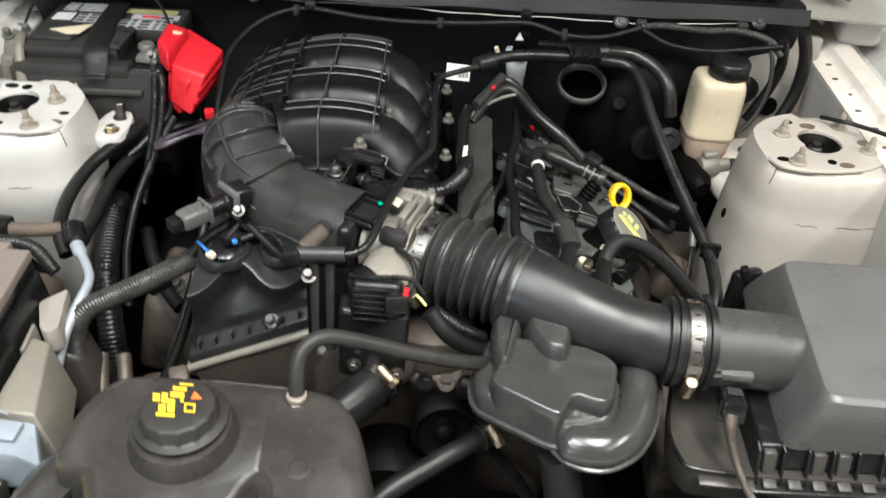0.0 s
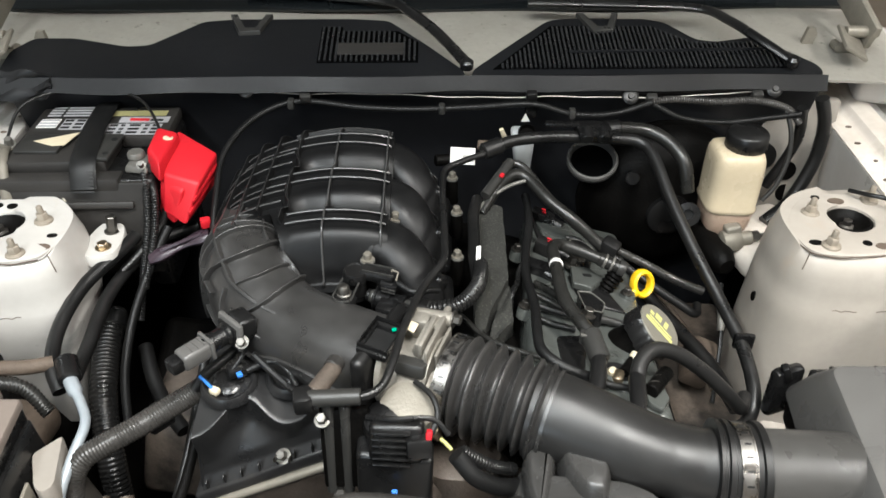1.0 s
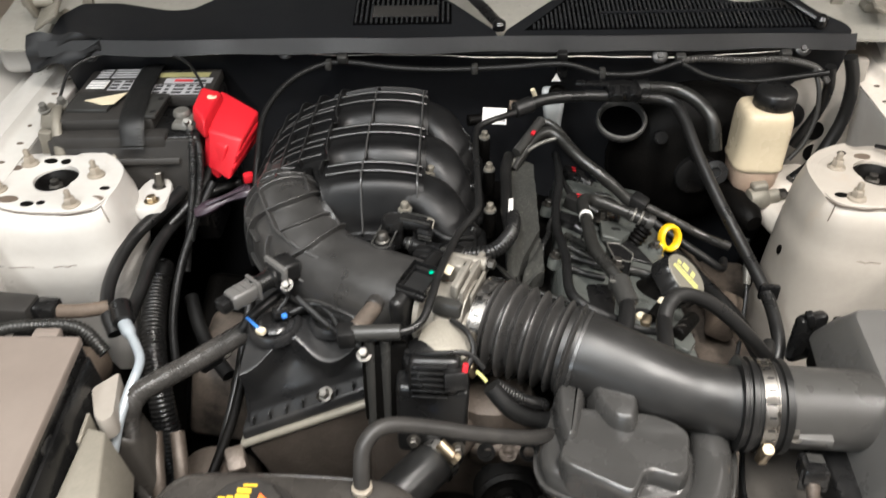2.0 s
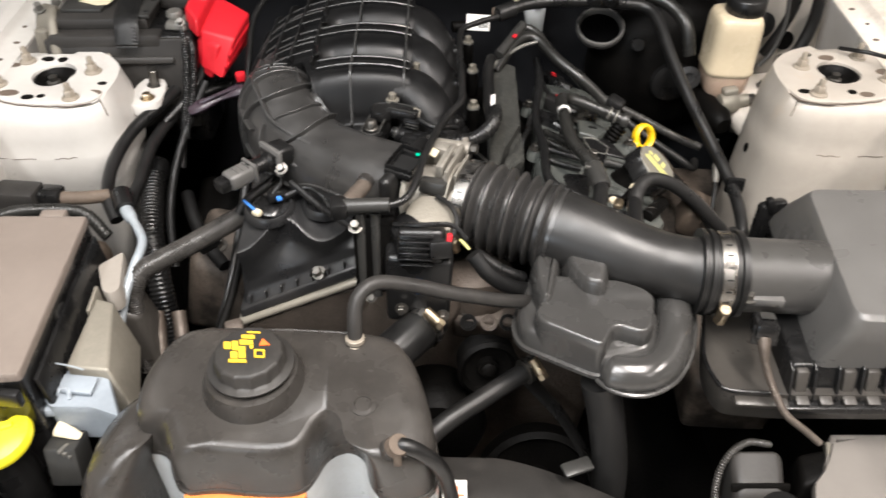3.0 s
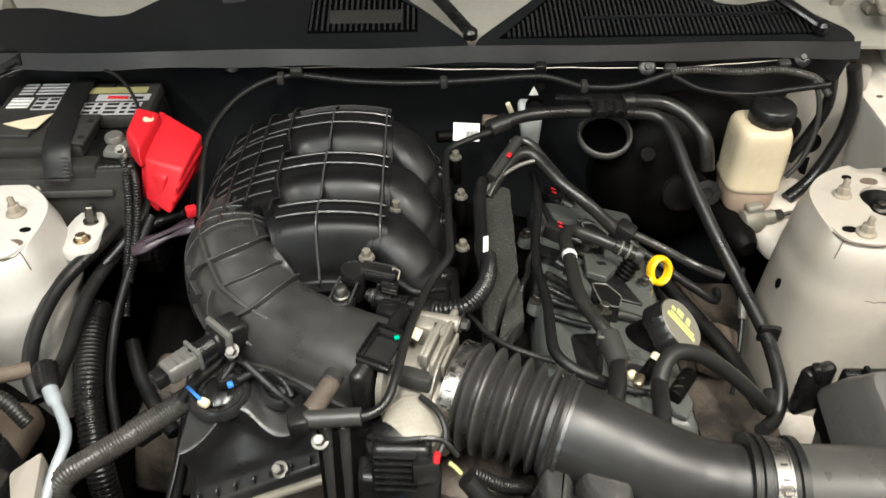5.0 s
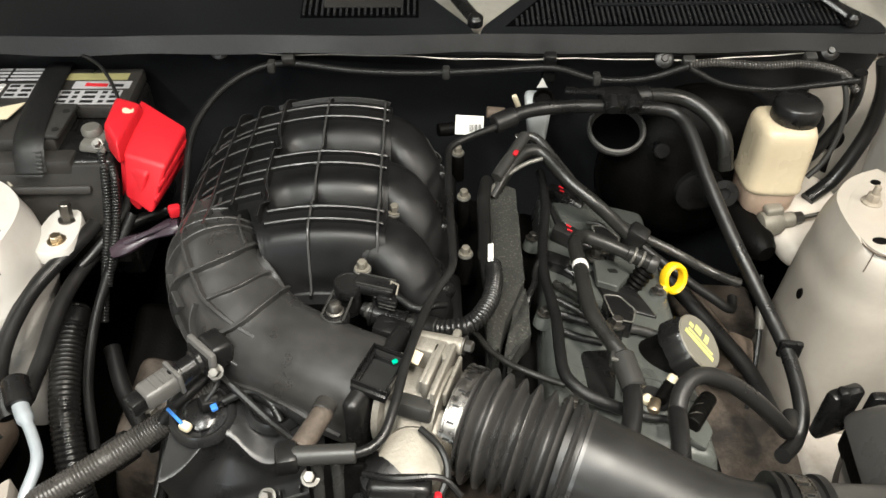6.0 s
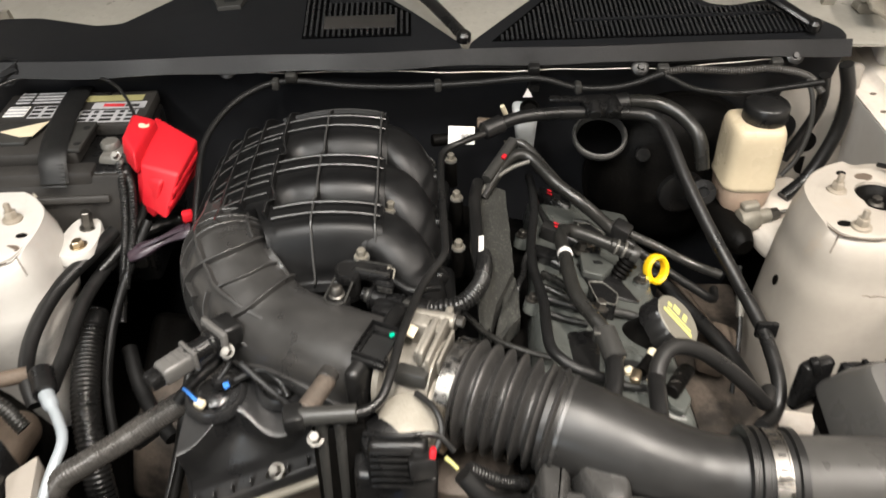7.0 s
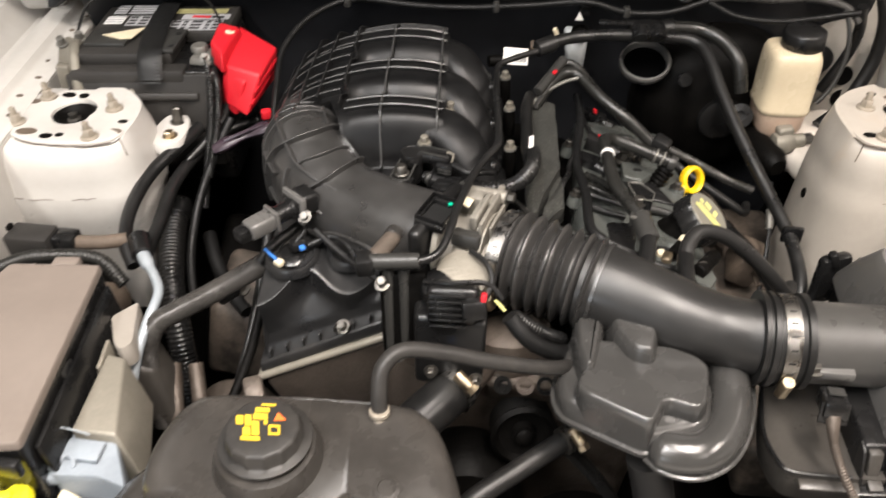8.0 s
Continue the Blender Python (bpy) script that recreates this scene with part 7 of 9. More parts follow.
    part("lug", sweep(B(), [(-0.578, 1.060, 0.930), (-0.571, 1.040, 0.936), (-0.566, 1.018, 0.928), (-0.562, 1.000, 0.905), (-0.560, 0.985, 0.870)], 0.007, n=10, flat=0.6), ALU_PALE, t)
    part("bracket", box(B(), (-0.585, 1.012, 0.885), (0.018, 0.012, 0.075), (8, 10, 0), 0.003), ALU_PALE, b)
    for x, y, q in ((-0.594, 1.050, 0.931), (-0.577, 1.072, 0.929)):
        hex_bolt("clamp_bolt", (x, y, q), (0.1, -0.3, 1), 0.0055, t, mat=LIP, high=0.011)
    part("hold_rod", rod(B(), (-0.496, 1.010, 0.908), (-0.479, 0.984, 0.866), 0.0026), OLIVEALU, b)


battery()


def terminal_cover():
    t = thing("terminal_cover", (-0.34, 1.02, 0.87), "bright red plastic battery terminal cover", "terminal cover")
    bm = hull(B(), [(-0.378, 1.026, 0.915), (-0.352, 0.992, 0.910), (-0.340, 1.082, 0.905), (-0.378, 1.094, 0.912)], [(-0.377, 1.036, 0.943), (-0.352, 1.000, 0.940), (-0.343, 1.076, 0.946), (-0.375, 1.086, 0.950)], 0.006)
    part("hood", bm, RED, t)
    bm = hull(B(), [(-0.358, 0.992, 0.868), (-0.322, 0.966, 0.862), (-0.300, 1.060, 0.872), (-0.360, 1.085, 0.880)], [(-0.351, 1.004, 0.922), (-0.300, 0.990, 0.914), (-0.289, 1.057, 0.924), (-0.352, 1.100, 0.938)], 0.005)
    body = part("body", bm, RED, t)
    bm = hull(B(), [(-0.370, 1.008, 0.858), (-0.343, 0.982, 0.852), (-0.330, 1.010, 0.858), (-0.360, 1.032, 0.862)], [(-0.358, 1.006, 0.910), (-0.322, 0.984, 0.906), (-0.312, 1.02, 0.910), (-0.352, 1.045, 0.914)], 0.006)
    part("snout", bm, RED, t)
    part("hinge_dimple", lathe(B(), (-0.354, 1.060, 0.944), (0.1, 0, 1), [(0.007, 0), (0.0065, 0.0015)], 16), CREAM, t, "small pale dimple")
    part("ridge", box(B(), (-0.301, 1.016, 0.900), (0.004, 0.080, 0.006), (8, 0, -12), 0.002), RED, body)
    part("ridge", box(B(), (-0.307, 1.010, 0.885), (0.004, 0.080, 0.006), (8, 0, -12), 0.002), RED, body)
    tab = thing("cable_tab", (-0.297, 0.97, 0.85), "small red cable tab under the loom", "cable tab")
    part("tab", box(B(), (-0.296, 0.970, 0.866), (0.014, 0.012, 0.014), (0, 0, 20), 0.003), RED, tab)


terminal_cover()

loom("positive_loom", [(-0.386, 1.030, 0.922), (-0.376, 1.000, 0.900), (-0.377, 0.976, 0.855), (-0.384, 0.940, 0.800), (-0.386, 0.900, 0.755)], 0.0056, "black corrugated battery cable loom hanging down", 0.0036)
loom("positive_loom", [(-0.372, 1.014, 0.905), (-0.365, 0.994, 0.890), (-0.367, 0.970, 0.850), (-0.375, 0.942, 0.812), (-0.379, 0.925, 0.790)], 0.0052, "thin black corrugated loom beside the battery cable", 0.0036)
hose("starter_cable", [(-0.355, 1.005, 0.870), (-0.366, 0.988, 0.845), (-0.392, 0.955, 0.822), (-0.408, 0.935, 0.812)], 0.0055, RUBBER, "shiny black starter cable below the terminal cover", "cable")
COWL_LOOM = loom("cowl_loom", [(-0.285, 0.960, 0.862), (-0.286, 1.000, 0.885), (-0.286, 1.065, 0.912), (-0.262, 1.120, 0.932), (-0.222, 1.153, 0.945), (-0.176, 1.160, 0.950), (-0.10, 1.152, 0.944), (-0.02, 1.150, 0.941), (0.07, 1.150, 0.944), (0.152, 1.146, 0.950), (0.21, 1.142, 0.936), (0.27, 1.142, 0.936), (0.325, 1.145, 0.952)], 0.0046, "slim black loom along the bulkhead top", 0.004, 0.0004, SLEEK)
loom("cowl_loom_branch", [(0.325, 1.145, 0.954), (0.36, 1.143, 0.958), (0.42, 1.142, 0.954), (0.47, 1.142, 0.956), (0.52, 1.140, 0.945), (0.542, 1.130, 0.925)], 0.0056, "thin corrugated loom branch under the cowl", 0.0035, 0.0011, DUSTYLOOM)
loom("cowl_loom_branch", [(0.327, 1.143, 0.950), (0.37, 1.135, 0.932), (0.43, 1.132, 0.926), (0.49, 1.132, 0.932), (0.54, 1.130, 0.940)], 0.0044, "thin black loom branch under the cowl", 0.0035, 0.0004, SLEEK)
hose("reservoir_wire", [(0.520, 1.140, 0.945), (0.530, 1.125, 0.915), (0.532, 1.115, 0.875), (0.520, 1.105, 0.835), (0.502, 1.10, 0.81)], 0.0036, GREYPLASTIC, "grey sensor wire beside the reservoir", "wire", n=10)
hose("bulkhead_cable", [(0.545, 1.140, 0.945), (0.553, 1.145, 0.90), (0.548, 1.155, 0.85), (0.530, 1.16, 0.80)], 0.008, RUBBER, "black cable down the bulkhead end", "cable")
hose("bulkhead_cable", [(0.575, 1.150, 0.955), (0.590, 1.150, 0.91), (0.588, 1.145, 0.85), (0.560, 1.13, 0.79), (0.52, 1.11, 0.765)], 0.010, RUBBER, "black cable down the bulkhead end", "cable")


hose("sensor_wire", [(-0.585, 1.075, 0.930), (-0.575, 1.130, 0.960), (-0.520, 1.168, 0.968), (-0.455, 1.165, 0.966), (-0.405, 1.135, 0.962), (-0.372, 1.085, 0.940), (-0.365, 1.045, 0.915)], 0.0022, RUBBER, "thin black wire arching over the battery", "wire")
hose("release_cable", [(0.560, 0.985, 0.900), (0.575, 0.960, 0.908), (0.592, 0.947, 0.910), (0.628, 0.904, 0.914), (0.641, 0.850, 0.916), (0.639, 0.800, 0.915), (0.628, 0.730, 0.910), (0.618, 0.680, 0.905)], 0.0030, RUBBER, "thin black release cable along the fender ledge", "cable")


def fuse_box():
    f = thing("fuse_box", (-0.47, 0.56, 0.70), "fuse box with dusty brown-grey lid", "fuse box")
    out = fillet([(-0.525, 0.672), (-0.4228, 0.6705), (-0.4075, 0.4315), (-0.432, 0.4290), (-0.4345, 0.4205), (-0.450, 0.4190), (-0.530, 0.4150), (-0.562, 0.45), (-0.557, 0.56)], 0.005)
    part("base", loft(B(), out, [(0.68, 0.97), (0.800, 0.985), (0.806, 1.0), (0.8405, 0.995)], 0), PLASTIC, f)
    lid = part("lid", loft(B(), out, [(0.8395, 1.008), (0.8450, 1.008), (0.8480, 1.002), (0.8492, 0.992), (0.8496, 0.97)], 0), LID, f, "dusty brown-grey lid", sharp=30)
    part("emblem", box(B(), (-0.4135, 0.540, 0.820), (0.002, 0.018, 0.016), (0, -8, 7), 0.0005), INK, lid)
    part("emblem_frame", box(B(), (-0.4140, 0.540, 0.820), (0.002, 0.024, 0.022), (0, -8, 7), 0.0005), GREYPLASTIC, lid)
    part("latch", box(B(), (-0.468, 0.682, 0.838), (0.030, 0.016, 0.014), bev=0.003), LID, lid)
    part("latch", box(B(), (-0.424, 0.4235, 0.824), (0.030, 0.010, 0.020), (0, 0, -6), 0.003), PLASTIC, lid)
    part("side_wall", box(B(), (-0.4075, 0.555, 0.775), (0.006, 0.22, 0.10), (0, -6, 4), 0.002), PLASTIC, f)


fuse_box()


def washer_filler():
    w = thing("washer_filler", (-0.435, 0.40, 0.66), "washer bottle neck with lemon-yellow cap", "washer filler")
    part("neck", lathe(B(), (-0.449, 0.413, 0.66), (0, 0, 1), [(0.024, 0), (0.022, 0.10), (0.024, 0.115)], 28), PLASTIC, w, "black filler neck")
    bm = lathe(B(), (-0.449, 0.413, 0.768), (0, -0.1, 1), [(0.034, 0), (0.036, 0.004), (0.036, 0.010), (0.034, 0.015), (0.028, 0.018), (0.020, 0.020), (0.008, 0.021)], 40)
    box(bm, (-0.447, 0.411, 0.789), (0.040, 0.009, 0.006), (0, 0, 25), 0.003)
    part("cap", bm, LEMON, w, "lemon-yellow cap")


washer_filler()


def headlamp_bracket():
    h = thing("headlamp_bracket", (-0.39, 0.53, 0.72), "galvanised steel upright bracket beside the fuse box", "bracket")
    part("upright", hull(B(), [(-0.399, 0.486, 0.73), (-0.330, 0.465, 0.73), (-0.360, 0.572, 0.73), (-0.399, 0.588, 0.73)], [(-0.3985, 0.4854, 0.797), (-0.3540, 0.4833, 0.794), (-0.3798, 0.5834, 0.794), (-0.3990, 0.5858, 0.798)], 0.003), OLIVEALU, h)
    part("cheek", hull(B(), [(-0.416, 0.488, 0.70), (-0.402, 0.488, 0.70), (-0.404, 0.592, 0.70), (-0.420, 0.592, 0.70)], [(-0.4185, 0.488, 0.807), (-0.414, 0.488, 0.806), (-0.4200, 0.592, 0.807), (-0.4245, 0.592, 0.808)], 0.001), DARK, h, "dark cheek plate")
    part("cut_edge", sweep(B(), [(-0.4247, 0.591, 0.810), (-0.4195, 0.4880, 0.810), (-0.4120, 0.4812, 0.809)], 0.0010, n=6), LINE_ALU, h, "bright cut edge")
    part("cut_edge", sweep(B(), [(-0.4120, 0.4812, 0.809), (-0.390, 0.4790, 0.806), (-0.3757, 0.4782, 0.800)], 0.0010, n=6), LINE_ALU, h, "bright cut edge")
    part("edge_fold", hull(B(), [(-0.404, 0.565, 0.770), (-0.399, 0.565, 0.770), (-0.399, 0.602, 0.770), (-0.404, 0.602, 0.770)], [(-0.4035, 0.565, 0.798), (-0.3995, 0.565, 0.798), (-0.3995, 0.600, 0.804), (-0.4035, 0.600, 0.804)], 0.0012), OLIVEALU, h)
    part("mounting_plate", loft(B(), fillet([(-0.4142, 0.6404), (-0.3908, 0.6663), (-0.3760, 0.600), (-0.3850, 0.590), (-0.3960, 0.598)], 0.006), [(0.770, 1), (0.797, 1), (0.799, 0.96)], 0), DULLGREY, h, "dusty mounting plate")
    r = thing("relay_block", (-0.385, 0.45, 0.70), "pale blue-grey plastic relay block", "relay block")
    part("block", loft(B(), fillet([(-0.4008, 0.441), (-0.3587, 0.4432), (-0.3330, 0.437), (-0.3600, 0.4912), (-0.4233, 0.4901), (-0.4343, 0.4840), (-0.4290, 0.4720), (-0.4160, 0.4680), (-0.4150, 0.4540)], 0.004), [(0.735, 0.94), (0.776, 1.0), (0.784, 1.0), (0.7865, 0.97)], 0, lean=lambda x, y: -0.25 * max(0, x + 0.375)), BLUEGREY, r)
    part("ear", box(B(), (-0.408, 0.449, 0.774), (0.020, 0.016, 0.012), (0, 6, 10), 0.004), BLUEGREY, r)
    part("step", box(B(), (-0.383, 0.470, 0.786), (0.036, 0.022, 0.006), (3, 4, -4), 0.002), BLUEGREY, r)
    part("hook", sweep(B(), [(-0.402, 0.452, 0.784), (-0.398, 0.462, 0.789), (-0.390, 0.462, 0.788), (-0.386, 0.452, 0.784)], 0.0024, n=8), BLUEGREY, r)
    c = thing("wire_connector", (-0.39, 0.41, 0.68), "grey two-pole connector below the relay block", "connector")
    part("shell", box(B(), (-0.394, 0.424, 0.725), (0.034, 0.034, 0.05), (-14, 0, 0), 0.004), GREYPLASTIC, c)
    for k in range(3):
        part("terminal", box(B(), (-0.390 + 0.004 * k, 0.416, 0.7515 - 0.004 * k), (0.004, 0.014, 0.004), (-14, 0, -20), 0.001), LIP, c)
    part("latch", hull(B(), [(-0.408, 0.430, 0.752), (-0.376, 0.425, 0.750), (-0.374, 0.436, 0.752), (-0.404, 0.448, 0.754)], [(-0.404, 0.434, 0.760), (-0.384, 0.428, 0.756), (-0.382, 0.434, 0.757), (-0.400, 0.444, 0.764)], 0.003), CREAM, c, "cream latch")


headlamp_bracket()


def tower_connector():
    c = thing("tower_connector", (-0.53, 0.72, 0.78), "dark grimy connector and loom in front of the strut tower", "connector")
    part("shell", box(B(), (-0.545, 0.752, 0.816), (0.056, 0.034, 0.030), (0, 0, -6), 0.004), DUSTY, c)
    part("shell", box(B(), (-0.505, 0.753, 0.815), (0.030, 0.026, 0.024), (0, 0, -6), 0.004), PLASTIC, c)
    part("boot", sweep(B(), [(-0.492, 0.752, 0.814), (-0.465, 0.757, 0.810), (-0.440, 0.770, 0.804)], 0.009, n=10), BROWN, c)
    part("lock_tab", box(B(), (-0.572, 0.758, 0.832), (0.006, 0.010, 0.006), bev=0.001), DARK, c)


tower_connector()
loom("fuse_loom", [(-0.61, 0.580, 0.80), (-0.585, 0.655, 0.816), (-0.548, 0.705, 0.822), (-0.505, 0.722, 0.818), (-0.460, 0.730, 0.806), (-0.43, 0.715, 0.78)], 0.0085, "grey corrugated loom behind the fuse box", mat=HOSE)
hose("tower_hose", [(-0.395, 0.975, 0.842), (-0.412, 0.935, 0.838), (-0.440, 0.880, 0.826), (-0.450, 0.820, 0.812), (-0.442, 0.770, 0.80), (-0.425, 0.740, 0.785)], 0.0088, RUBBER, "black rubber hose past the strut tower", n=16)
hose("tower_hose", [(-0.330, 1.03, 0.82), (-0.372, 1.00, 0.818), (-0.405, 0.945, 0.808), (-0.418, 0.885, 0.80), (-0.418, 0.82, 0.790), (-0.418, 0.765, 0.785)], 0.0088, RUBBER, "black rubber refrigerant hose past the strut tower")


def refrigerant_line():
    r = thing("refrigerant_line", (-0.41, 0.72, 0.70), "pale aluminium refrigerant line with a black fitting", "pipe")
    part("fitting", rod(B(), (-0.424, 0.772, 0.808), (-0.411, 0.744, 0.801), 0.013, n=16), PLASTIC, r)
    part("pipe", sweep(B(), [(-0.413, 0.748, 0.801), (-0.4055, 0.736, 0.800), (-0.386, 0.708, 0.799), (-0.3735, 0.682, 0.797), (-0.3755, 0.650, 0.790), (-0.381, 0.618, 0.774), (-0.388, 0.595, 0.745)], lambda s, f: 0.0056 + (0.0026 if f < 0.15 else 0), n=14), LINE_ALU, r)


refrigerant_line()
ENGINE_LOOM = loom("engine_loom", [(-0.205, 0.735, 0.838), (-0.235, 0.722, 0.824), (-0.272, 0.706, 0.808), (-0.312, 0.678, 0.799), (-0.345, 0.657, 0.792), (-0.365, 0.646, 0.785), (-0.3765, 0.637, 0.770), (-0.3830, 0.631, 0.745), (-0.384, 0.622, 0.70), (-0.378, 0.61, 0.65)], 0.0128, "thick dusty corrugated engine loom bending down", 0.0034, 0.0010, DUSTYLOOM, 14)
SIDE_LOOM = loom("side_loom", [(-0.440, 0.945, 0.735), (-0.436, 0.885, 0.715), (-0.424, 0.82, 0.695), (-0.408, 0.765, 0.655), (-0.398, 0.73, 0.59), (-0.395, 0.71, 0.50)], 0.018, "thick black corrugated loom low beside the engine", 0.006, 0.0018, LOOM, 16)
hose("side_pipe", [(-0.268, 0.80, 0.80), (-0.275, 0.76, 0.76), (-0.285, 0.70, 0.71), (-0.30, 0.62, 0.66)], 0.0055, RUBBER, "thin black tube beside the cam cover", "pipe")
hose("side_pipe", [(-0.255, 0.74, 0.79), (-0.275, 0.665, 0.72), (-0.300, 0.60, 0.67), (-0.31, 0.57, 0.63)], 0.006, DARK, "thin black tube in front of the cam cover", "pipe")
hose("lower_pipe", [(-0.345, 0.66, 0.70), (-0.335, 0.62, 0.67), (-0.335, 0.585, 0.62), (-0.33, 0.56, 0.56)], 0.009, ALU_DIRTY, "pale metal pipe low beside the tank", "pipe")
hose("lower_pipe", [(-0.372, 0.66, 0.70), (-0.362, 0.61, 0.66), (-0.358, 0.58, 0.60)], 0.009, ALU_DIRTY, "dull metal pipe low beside the tank", "pipe")
for p, q in (((-0.290, 0.7035, 0.7945), (-0.312, 0.692, 0.785)), ((-0.226, 0.727, 0.828), (-0.240, 0.721, 0.8215))):
    part("tape_band", rod(B(), p, q, 0.0156, n=16), TAPE, ENGINE_LOOM, "black cloth tape band")
part("tape_band", rod(B(), (-0.4395, 0.940, 0.734), (-0.4380, 0.918, 0.7265), 0.0190, n=16), TAPE, SIDE_LOOM, "black cloth tape band")
for x, y, z in ((-0.20, 1.157, 0.948), (0.02, 1.150, 0.942), (0.21, 1.142, 0.937)):
    part("loom_clip", box(B(), (x, y, z), (0.010, 0.015, 0.015), bev=0.003), GREYPLASTIC, COWL_LOOM, "small grey clip")


def side_clutter():
    """Compressor and mounts low beside the engine."""
    c = thing("compressor", (-0.30, 0.62, 0.50), "grimy brown compressor low beside the engine", "compressor")
    part("housing", lathe(B(), (-0.31, 0.68, 0.60), (0, -1, 0), [(0.05, 0), (0.055, 0.01), (0.055, 0.08), (0.04, 0.10)], 28), ALU_DIRTY, c)
    part("bracket", box(B(), (-0.255, 0.598, 0.72), (0.022, 0.030, 0.045), (20, 0, 20), 0.005), ALU_DIRTY, c)
    part("mount_plate", box(B(), (-0.255, 0.545, 0.735), (0.13, 0.02, 0.01), (10, 0, 4), 0.002), ALU_DIRTY, c)
    for x in (-0.29, -0.21, -0.235):
        hex_bolt("bolt", (x, 0.55, 0.742), (0, -0.3, 1), 0.007, c)
    s = thing("air_shield", (-0.42, 0.62, 0.62), "taupe plastic air shield behind the bracket", "shield")
    part("panel", hull(B(), [(-0.395, 0.60, 0.66), (-0.355, 0.60, 0.64), (-0.36, 0.66, 0.68), (-0.40, 0.66, 0.68)], [(-0.402, 0.61, 0.748), (-0.372, 0.615, 0.735), (-0.378, 0.660, 0.748), (-0.405, 0.660, 0.752)], 0.008), PALEDUST, s)
    u = thing("lower_duct", (-0.33, 0.90, 0.45), "dark plastic ducting low behind the hoses", "duct")
    part("duct", hull(B(), [(-0.44, 0.82, 0.45), (-0.30, 0.78, 0.45), (-0.29, 1.08, 0.45), (-0.44, 1.08, 0.45)], [(-0.42, 0.86, 0.56), (-0.31, 0.84, 0.54), (-0.30, 1.06, 0.62), (-0.42, 1.06, 0.64)], 0.02), DARK, u)
    k = thing("cable_sleeve", (-0.33, 0.95, 0.78), "dark plum plastic sleeve round the cables under the terminal cover", "cable sleeve")
    part("sleeve", sweep(B(), [(-0.372, 0.950, 0.822), (-0.345, 0.955, 0.832), (-0.318, 0.962, 0.842), (-0.292, 0.966, 0.850)], lambda q, f: 0.0115 + 0.0025 * math.sin(9 * f), n=14, flat=0.6), PLUM, k)
    part("fold", sweep(B(), [(-0.355, 0.948, 0.836), (-0.330, 0.952, 0.846), (-0.300, 0.960, 0.855)], 0.0028, n=8), PLUM, k)
    hose("battery_lead", [(-0.352, 0.985, 0.850), (-0.372, 0.950, 0.815), (-0.392, 0.895, 0.765), (-0.398, 0.84, 0.715), (-0.39, 0.79, 0.66)], 0.0060, SLEEK, "black battery lead running down beside the engine", "cable")
    hose("side_pipe", [(-0.392, 0.905, 0.705), (-0.372, 0.86, 0.685), (-0.345, 0.82, 0.67), (-0.318, 0.79, 0.66)], 0.010, SLEEK, "short black coolant pipe low beside the engine", "pipe")
    m = thing("engine_mount", (-0.33, 0.86, 0.50), "dark brown engine mount casting low beside the engine", "engine mount")
    part("casting", hull(B(), [(-0.41, 0.80, 0.52), (-0.29, 0.78, 0.52), (-0.28, 0.94, 0.52), (-0.40, 0.95, 0.52)], [(-0.385, 0.82, 0.645), (-0.31, 0.80, 0.63), (-0.30, 0.92, 0.66), (-0.37, 0.93, 0.67)], 0.016), RAILGRIME, m)
    hex_bolt("bolt", (-0.345, 0.85, 0.648), (0, -0.2, 1), 0.010, m, high=0.012)


side_clutter()


